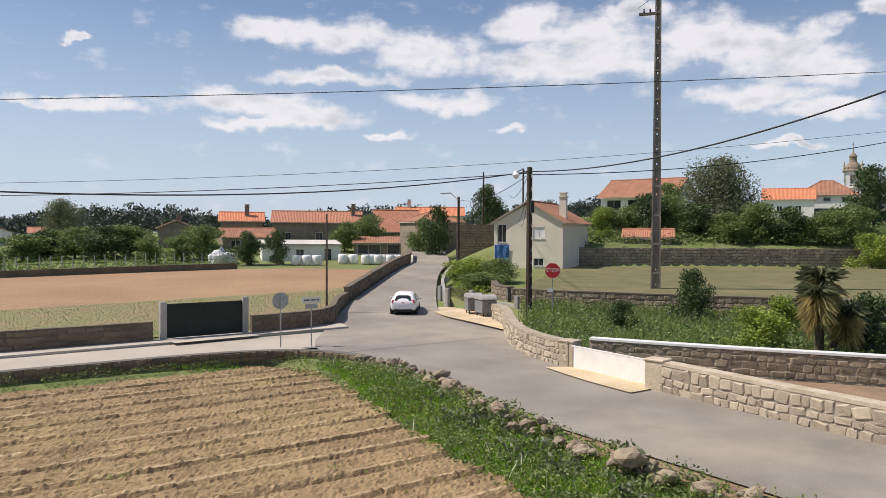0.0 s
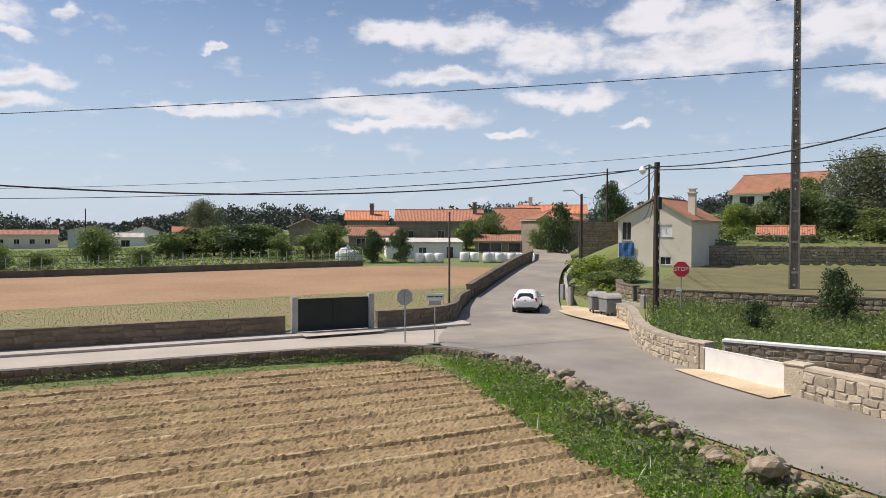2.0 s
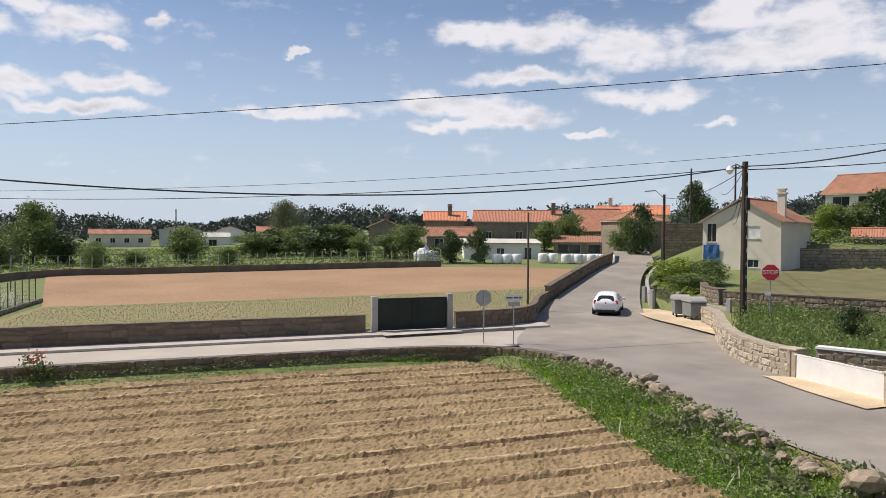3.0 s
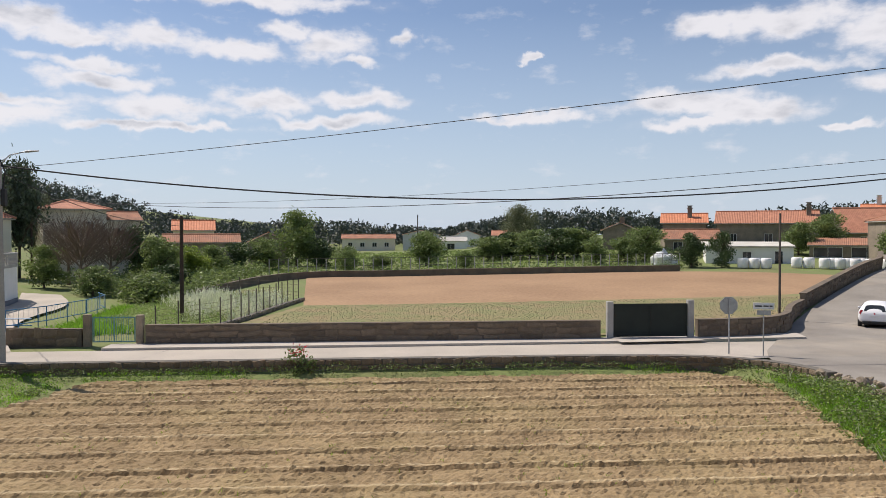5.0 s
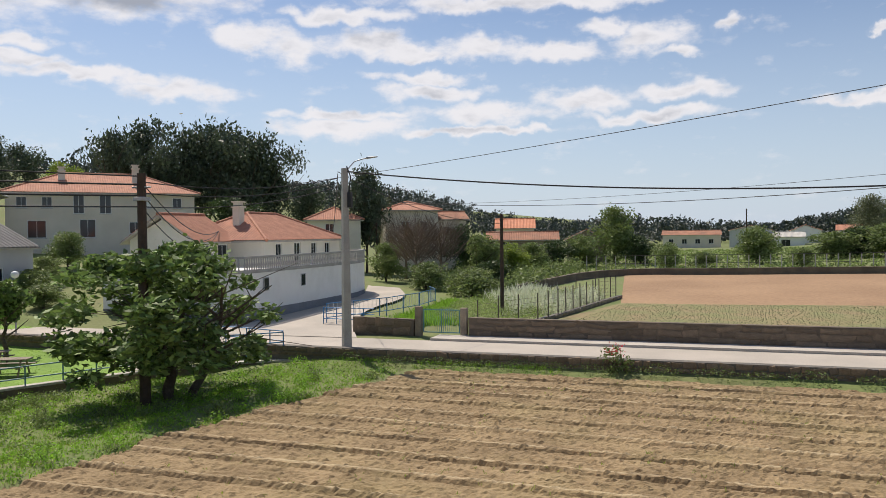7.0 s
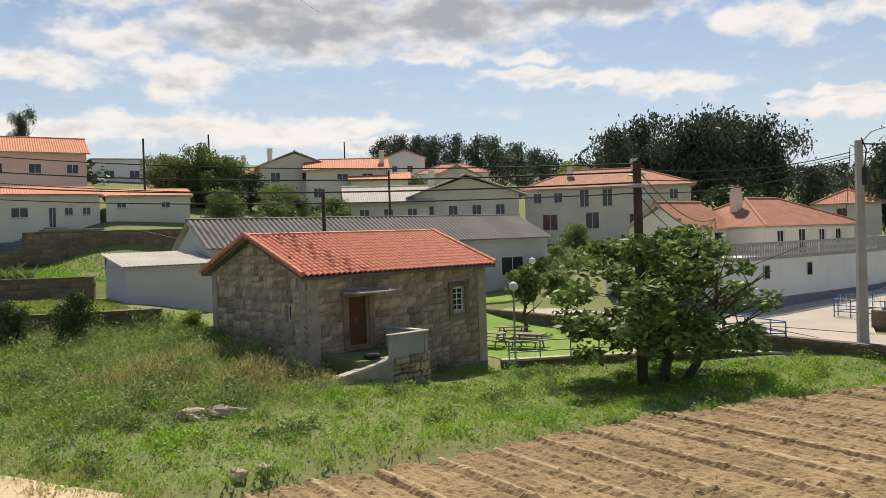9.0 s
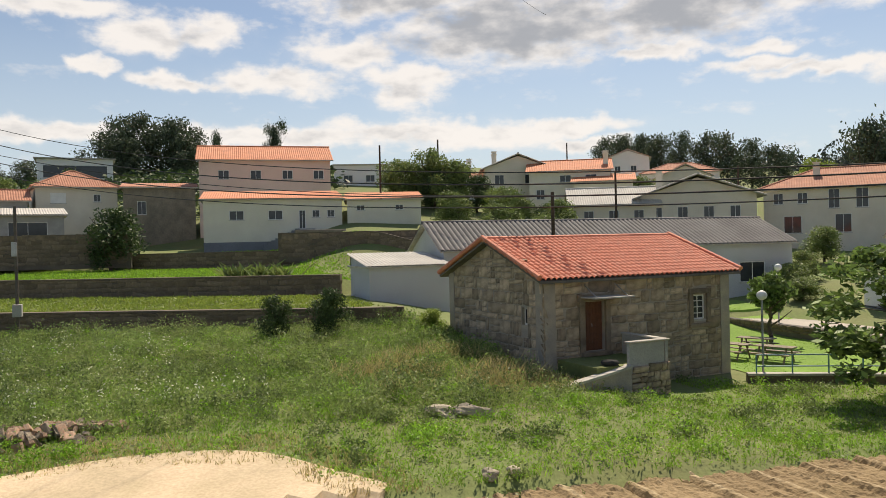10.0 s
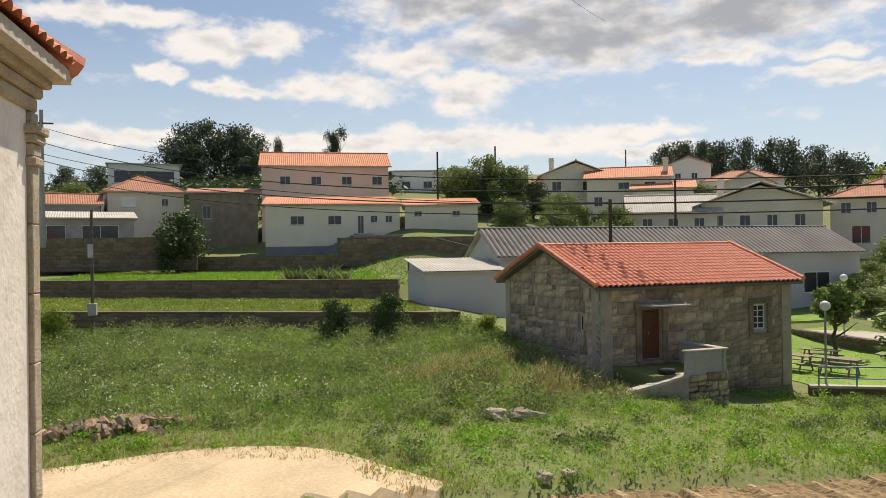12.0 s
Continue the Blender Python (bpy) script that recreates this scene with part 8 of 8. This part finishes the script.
def herbs(name, label, poly, n, seed, mat, h, size, avoid=(), keep=None, category="weeds"):
    """Small single leaves standing in clumps up to h metres over the ground."""
    r = np.random.default_rng(seed)
    p = scatter(poly, n, seed, avoid)
    m = patchy(p, 1.1, seed)
    if keep is not None:
        p, m = p[m > keep], m[m > keep]
    k = len(p)
    c = np.concatenate([p, (ground(p[:, 0], p[:, 1]) + h * (0.25 + 0.75 * np.clip(0.5 + m, 0, 1.2)) * r.random(k) ** 0.7)[:, None]], 1)
    a = r.normal(size=(k, 3))
    a[:, 2] *= 0.6
    a /= np.linalg.norm(a, axis=1)[:, None]
    b = np.cross(a, r.normal(size=(k, 3)))
    b /= np.linalg.norm(b, axis=1)[:, None]
    s = size * (0.6 + 0.8 * r.random(k))[:, None]
    v = np.stack([c - a * s, c - b * s * 0.5, c + a * s, c + b * s * 0.5], 1).reshape(-1, 3)
    return solo(name, mesh_of(name, v.tolist(), np.arange(k * 4).reshape(-1, 4).tolist()), mat, label, category, kind="stuff")


def hummocks(name, label, poly, n, seed, mat, wide, tall, leaves, size, avoid=(), keep=None, category="weeds"):
    """Rounded tufts of small leaves, each wide metres across and tall metres high."""
    r = np.random.default_rng(seed)
    p = scatter(poly, n, seed, avoid)
    m = patchy(p, 3.0, seed)
    if keep is not None:
        p, m = p[m > keep], m[m > keep]
    k = len(p)
    w = wide * (0.5 + r.random(k))
    h = tall * (0.45 + 0.9 * r.random(k)) * (1 + 0.5 * m)
    blobs = np.stack([p[:, 0], p[:, 1], ground(p[:, 0], p[:, 1]) + h * 0.35, w / 2, w / 2, h * 0.65], -1)
    v, f = leaf_cloud(r, blobs, leaves, size)
    return solo(name, mesh_of(name, v, f), mat, label, category, kind="stuff")


HOUSE_PLAN = [(-26.6, 13.8), (-27.7, 23.8), (-36.0, 23.0), (-35.2, 13.0)]
STOOP_PLAN = [(-23.9, 15.6), (-24.4, 19.8), (-27.2, 20.0), (-27.0, 15.4)]
TRACK = [(-16.6, 4.9), (-18.4, 4.0), (-20.8, 2.4), (-21.7, -0.5), (-21.0, -4), (-21.3, -9.5), (-14.8, -9.5), (-15, -3), (-15.3, 0), (-14, 1.8), (-12.5, 2.8)]
MEADOW = [(-12.0, 31.6), (-12.9, 26), (-14.7, 19.3), (-15.2, 13.9), (-15.8, 8.5), (-16.2, 4.6), (-18, -12), (-46, -14), (-41, -2), (-37.6, 6.6), (-36, 12), (-25.0, 22.6), (-21.5, 28.8), (-17.5, 32.0)]
lawn("meadow_grass", "bright green uncut meadow grass", MEADOW, 40000, 301, GRASS, 0.15, 0.014, 5, (HOUSE_PLAN, STOOP_PLAN, TRACK))
lawn("meadow_weeds", "tall grey-green weeds and seeding grasses", [(-22, 13.5), (-21.5, 9), (-23.2, 4), (-24, -2), (-24.5, -12), (-45, -12), (-41, -2), (-37.4, 6.6), (-36, 11.5), (-27.5, 13.6)], 9000, 302, WEED, 0.3, 0.012, 5, (HOUSE_PLAN, STOOP_PLAN), keep=-0.25)
herbs("meadow_herbs", "fine-leaved green herbs filling the meadow", MEADOW, 90000, 340, GRASS, 0.24, 0.034, (HOUSE_PLAN, STOOP_PLAN, TRACK))
herbs("weed_foliage", "grey-green foliage of tall meadow weeds", [(-22, 13.5), (-21.5, 9), (-23.2, 4), (-24, -2), (-24.5, -12), (-45, -12), (-41, -2), (-37.4, 6.6), (-36, 11.5), (-27.5, 13.6)], 60000, 341, WEED, 0.55, 0.04, (HOUSE_PLAN, STOOP_PLAN), keep=-0.3)
herbs("weed_clumps", "dark green leafy clumps among the meadow weeds", MEADOW, 40000, 342, LEAF_MID, 0.45, 0.05, (HOUSE_PLAN, STOOP_PLAN, TRACK), keep=0.15)
herbs("meadow_leaves", "low leafy weeds through the meadow grass", MEADOW, 70000, 330, LEAF_LIGHT, 0.22, 0.035, (HOUSE_PLAN, STOOP_PLAN, TRACK), keep=-0.15)
herbs("dock_leaves", "dark broad-leaved weeds in the meadow", MEADOW, 30000, 331, LEAF_MID, 0.3, 0.05, (HOUSE_PLAN, STOOP_PLAN, TRACK), keep=0.15)
WEED_PATCH = [(-22, 13.5), (-21.5, 9), (-23.2, 4), (-24, -2), (-24.5, -12), (-45, -12), (-41, -2), (-37.4, 6.6), (-36, 11.5), (-27.5, 13.6)]
hummocks("meadow_tufts", "dark leafy tufts standing in the meadow grass", MEADOW, 700, 350, LEAF_MID, 0.8, 0.34, 42000, 0.045, (HOUSE_PLAN, STOOP_PLAN, TRACK), keep=-0.1)
hummocks("bright_tufts", "bright green tufts of fresh meadow weeds", MEADOW, 800, 351, GRASS, 0.8, 0.36, 42000, 0.045, (HOUSE_PLAN, STOOP_PLAN, TRACK))
hummocks("tall_weed_tufts", "tall grey-green weed clumps at the top of the meadow", WEED_PATCH, 900, 352, WEED, 1.0, 0.75, 60000, 0.05, (HOUSE_PLAN, STOOP_PLAN))
hummocks("dark_weed_tufts", "dark green weed clumps at the top of the meadow", WEED_PATCH, 420, 353, LEAF_MID, 1.1, 0.7, 30000, 0.05, (HOUSE_PLAN, STOOP_PLAN), keep=-0.05)
hummocks("meadow_flowers", "small white umbel heads over the weeds", [(-25, 4), (-25, -8), (-40, -9), (-36, 4)], 160, 332, FLOWER, 0.5, 1.0, 900, 0.05, keep=0.0, category="flowers")
lawn("dry_meadow_grass", "dry straw-coloured grass at the edge of the track", [(-15.8, 6), (-19, 5.4), (-22.6, 3), (-23.6, -2), (-23, -9), (-20.6, -9), (-21, -1), (-19.6, 2.8), (-16, 4.2)], 4200, 303, DRY_GRASS, 0.16, 0.02, 4)
lawn("stoop_dry_grass", "yellowed grass beside the stone stoop", [(-23.6, 10.5), (-24.4, 16), (-26.8, 14.2), (-26.4, 10.5)], 1100, 304, DRY_GRASS, 0.3, 0.02, 5)
lawn("seeding_weeds", "tall brownish seeding weeds by the cottage", [(-23.4, 11), (-25, 13.4), (-27, 13.6), (-30, 11), (-29, 6), (-25, 7)], 1500, 305, DRY_GRASS, 0.6, 0.016, 5, (HOUSE_PLAN,), keep=0.0)
lawn("verge_grass", "thin weedy grass between field and road wall", [(-13.0, 31.3), (0, 31.5), (13.2, 31.4), (15.0, 29.6), (16.5, 30.4), (14.4, 32.2), (-16, 32.25)], 3600, 306, GRASS, 0.12, 0.016, 5, keep=-0.1)
herbs("verge_herbs", "dark weeds at the foot of the road wall", [(-13.0, 31.5), (13.2, 31.6), (15.0, 29.8), (16.5, 30.4), (14.4, 32.2), (-16, 32.25)], 20000, 307, LEAF_MID, 0.35, 0.04, keep=-0.35)
BANK = [(14.2, 30.0), (14.5, 26.5), (12.2, 17), (11.5, 13), (11.0, 6), (11.0, 0), (15.4, 0), (14.9, 9), (15.0, 13), (15.6, 16.6), (16.7, 21), (17.0, 27)]
lawn("bank_grass", "lush green grass and weeds along the tumbled wall", BANK, 15000, 307, GRASS, 0.2, 0.02, 5)
herbs("bank_weeds", "leafy dark weeds overgrowing the tumbled wall", BANK, 30000, 308, LEAF_MID, 0.5, 0.05, keep=-0.1)
herbs("bank_foliage", "leafy weeds crowding the tumbled wall", BANK, 34000, 343, LEAF_MID, 0.55, 0.05, keep=-0.25)
herbs("bank_fresh_leaves", "fresh light green leaves on the bank", BANK, 16000, 344, LEAF_LIGHT, 0.45, 0.045, keep=0.0)
hummocks("bank_cabbages", "broad blue-green cabbage leaves among the weeds", [(13.2, 15), (12.8, 8), (14.6, 8), (15.6, 19), (15.0, 22)], 60, 309, LEAF_OLIVE, 0.7, 0.5, 900, 0.11, category="cabbages")
lawn("bank_flowers", "small pale and yellow wildflowers on the bank", BANK, 500, 310, FLOWER, 0.5, 0.03, 1, keep=0.1)
GARDEN = [(31.6, 34.0), (28.6, 30.4), (26, 27), (24.6, 23.4), (25.8, 20), (29.8, 12.6), (36, 3), (48, 8), (46.5, 17.8), (41.8, 26), (37.8, 32.6), (35, 37.5)]
herbs("garden_weeds", "dense green vegetables and weeds in the walled garden", GARDEN, 30000, 311, LEAF_MID, 0.6, 0.07, keep=-0.3)
lawn("garden_grass", "grey-green tall grasses in the walled garden", GARDEN, 9000, 312, WEED, 0.6, 0.03, 4)
herbs("garden_foliage", "mixed leafy growth in the walled garden", GARDEN, 40000, 345, LEAF_MID, 0.95, 0.08, keep=-0.2)
herbs("garden_pale_foliage", "pale leafy vegetables in the walled garden", GARDEN, 16000, 346, LEAF_OLIVE, 0.8, 0.08, keep=0.05)
herbs("wall_top_plants", "leafy plants along the garden wall", [(36.2, 38.8), (39.2, 33.2), (43.2, 26.6), (48, 18.6), (49.5, 19.6), (44.6, 27.8), (40.4, 34.4), (37.2, 40)], 9000, 313, LEAF_MID, 0.7, 0.07, keep=-0.1)
lawn("upper_field_grass", "dry mown grass field below the hill wall", [(37, 41), (43.5, 27.5), (55, 9), (100, 24), (76, 46.5), (61, 57.6), (50, 54)], 5000, 314, DRY_GRASS, 0.1, 0.04, 3)
herbs("hill_scrub", "dense green scrub on the hill gardens", [(62, 60.4), (77, 48.8), (89.5, 38.4), (105, 26), (116, 40), (96, 66), (78, 78)], 60000, 315, LEAF_MID, 1.5, 0.16, keep=-0.4)
herbs("vegetable_yard", "vines and vegetables beside the road bend", [(35.2, 42.6), (36.4, 47), (41.5, 53.6), (48, 60), (51.5, 57.5), (44, 52.4), (38.4, 46), (36.2, 42.4)], 16000, 316, LEAF_LIGHT, 1.1, 0.09, keep=-0.3)
herbs("flower_plot", "plot of white umbel flowers behind a mesh fence", [(-12.6, 41), (-9.2, 43.2), (-6.6, 57.6), (-12, 60), (-16.5, 56), (-16, 46)], 26000, 317, WEED, 0.9, 0.05, keep=-0.5)
lawn("flower_plot_umbels", "white flower heads over green weeds", [(-10.6, 46), (-8.4, 46.4), (-6.7, 57.6), (-12, 60), (-14.6, 56)], 5200, 318, FLOWER, 0.8, 0.05, 2, lean=0.3, keep=-0.2)
lawn("lane_side_weeds", "overgrown green bank beside the blue railing", [(-18.0, 42.4), (-15.4, 41.2), (-12.8, 41.4), (-16.2, 46), (-16.8, 57), (-18.6, 58)], 3600, 319, GRASS, 0.45, 0.04, 4)
lawn("park_lawn", "short bright green picnic lawn", [(-25.8, 23.4), (-22.2, 29.8), (-25, 32), (-31, 36), (-43, 38), (-43, 24), (-38, 22), (-36.2, 23.6), (-27.8, 24.2)], 14000, 320, GRASS, 0.08, 0.02, 3)
lawn("terrace_crop", "rows of pale green seedlings on the lowest terrace", [(-50, -17), (-46, -9), (-41.6, 1), (-38.2, 8), (-40, 11), (-48.6, 10.4), (-53.4, 2), (-57.6, -6), (-62, -14)], 16000, 321, LEAF_LIGHT, 0.16, 0.05, 3, lean=0.7)
lawn("terrace_grass", "bright green grass on the upper terraces", [(-64.5, -14), (-59, -6), (-54.6, 2.6), (-50.4, 11), (-62, 16), (-72.0, 16.6), (-77, 7.6), (-83, -4), (-86, -14)], 15000, 322, GRASS, 0.2, 0.05, 3)
lawn("slope_grass", "bright green grass slope below the houses", [(-84.5, -4), (-78, 8), (-73.5, 17), (-77, 20), (-80.6, 12), (-81.6, 3), (-84, -3)], 2200, 323, GRASS, 0.2, 0.06, 3)
lawn("terrace_cabbages", "leafy cabbages in a row on the terrace", [(-56, 4), (-53.4, 8), (-54.6, 9), (-57.4, 5)], 60, 324, LEAF_MID, 0.8, 0.2, 8, lean=0.8)
herbs("west_hill_scrub", "dark scrub and hedges on the western hill", [(-99, -40), (-99, -18), (-106, 0), (-112, 26), (-170, 30), (-190, -10), (-170, -60)], 26000, 355, LEAF_DARK, 3.0, 0.5, keep=-0.3)
herbs("orchard_scrub", "tangled orchard scrub behind the lane", [(-19, 60), (-24, 70), (-30, 76), (-20, 90), (-12, 88), (-13, 62)], 26000, 325, LEAF_MID, 1.9, 0.15, keep=-0.3)
herbs("vine_rows", "green vines on the trellis beyond the far field", [(-12, 86.6), (36, 86.2), (36, 88), (-12, 88)], 9000, 326, LEAF_MID, 1.15, 0.09, keep=-0.2)
lawn("far_meadow", "pale green grass beyond the vines", [(-12, 89), (36, 89), (45, 105), (50, 180), (-10, 180), (-20, 100)], 7000, 327, WEED, 0.25, 0.2, 3)
herbs("far_orchard", "low green orchard rows on the plain", [(-14, 92), (34, 92), (42, 104), (30, 112), (-8, 112)], 9000, 328, LEAF_MID, 0.9, 0.12, keep=0.1)

# seedlings in the far field, in rows
rr = np.random.default_rng(61)
rows_xy = np.array([(x + rr.normal() * 0.05, y + rr.normal() * 0.04) for y in np.arange(40.4, 56.5, 0.5) for x in np.arange(-8, 33, 0.2)])
rows_xy = rows_xy[inside(rows_xy[:, 0], rows_xy[:, 1], [(-7.6, 40.2), (20, 40.2), (23.2, 42.6), (26.6, 48.5), (33, 56.4), (-5, 54)])]
v, f = blades(rr, rows_xy, ground(rows_xy[:, 0], rows_xy[:, 1]) + 0.05, np.full(len(rows_xy), 0.08), 0.025, 3, 0.8)
solo("far_seedlings", mesh_of("far_seedlings", v, f), LEAF_OLIVE, "rows of small seedlings across the far field", "seedlings", kind="stuff")
p = scatter(FIELD, 2600, 62)
p = p[patchy(p, 3.0, 7) > 0.05]
v, f = blades(rr, p, np.full(len(p), -0.27), np.full(len(p), 0.09), 0.015, 3, 0.6)
solo("field_sprouts", mesh_of("field_sprouts", v, f), LEAF_LIGHT, "scattered yellow-green sprouts on the ploughed field", "sprouts", kind="stuff")

# rose bush on the road wall
rose = make_tree("rose_bush", "small rose bush with red blooms against the low wall", 211, 1.3, 1.3, 420, 0.07, LEAF_MID, trunk_r=0.02, clear=0.05, clumps=8, category="bush")
rose.matrix_basis = pose(-3.3, 32.0, -0.35)
v, f = leaf_cloud(np.random.default_rng(9), [(0, 0, 1.1, 0.5, 0.4, 0.35)], 40, 0.06)
part("blooms", mesh_of("blooms", v, f), ROSE, rose)

# far woods round the plain
rr = np.random.default_rng(71)
V, F = [], []
blobs_all, sizes = [], []
for k in range(1700):
    yaw = (rr.random() * 130 - 80) % 360
    D = 250 + 200 * rr.random()
    x, y = -math.sin(math.radians(yaw)) * D, math.cos(math.radians(yaw)) * D
    near_axis = yaw < 40 or yaw > 285
    if not near_axis and rr.random() < 0.2:
        continue
    h = (5.6 + 3.4 * rr.random()) * (1 + 0.25 * math.sin(yaw * 0.35)) * (0.7 + D / 900)
    z = gz(x, y)
    w = 2.6 + 2.5 * rr.random()
    bl = [(x + rr.normal() * w * 0.5, y, z + h * u, w * (1.1 - 0.5 * u), w * (1.1 - 0.5 * u), h * 0.16) for u in (0.25, 0.5, 0.7, 0.88)]
    v, f = leaf_cloud(rr, bl, 120, 0.62)
    o = len(V)
    V += v
    F += [tuple(i + o for i in q) for q in f]
solo("far_woods", mesh_of("far_woods", V, F), LEAF_FAR, "distant dark belt of pines and eucalyptus on the plain", "woods", kind="stuff")
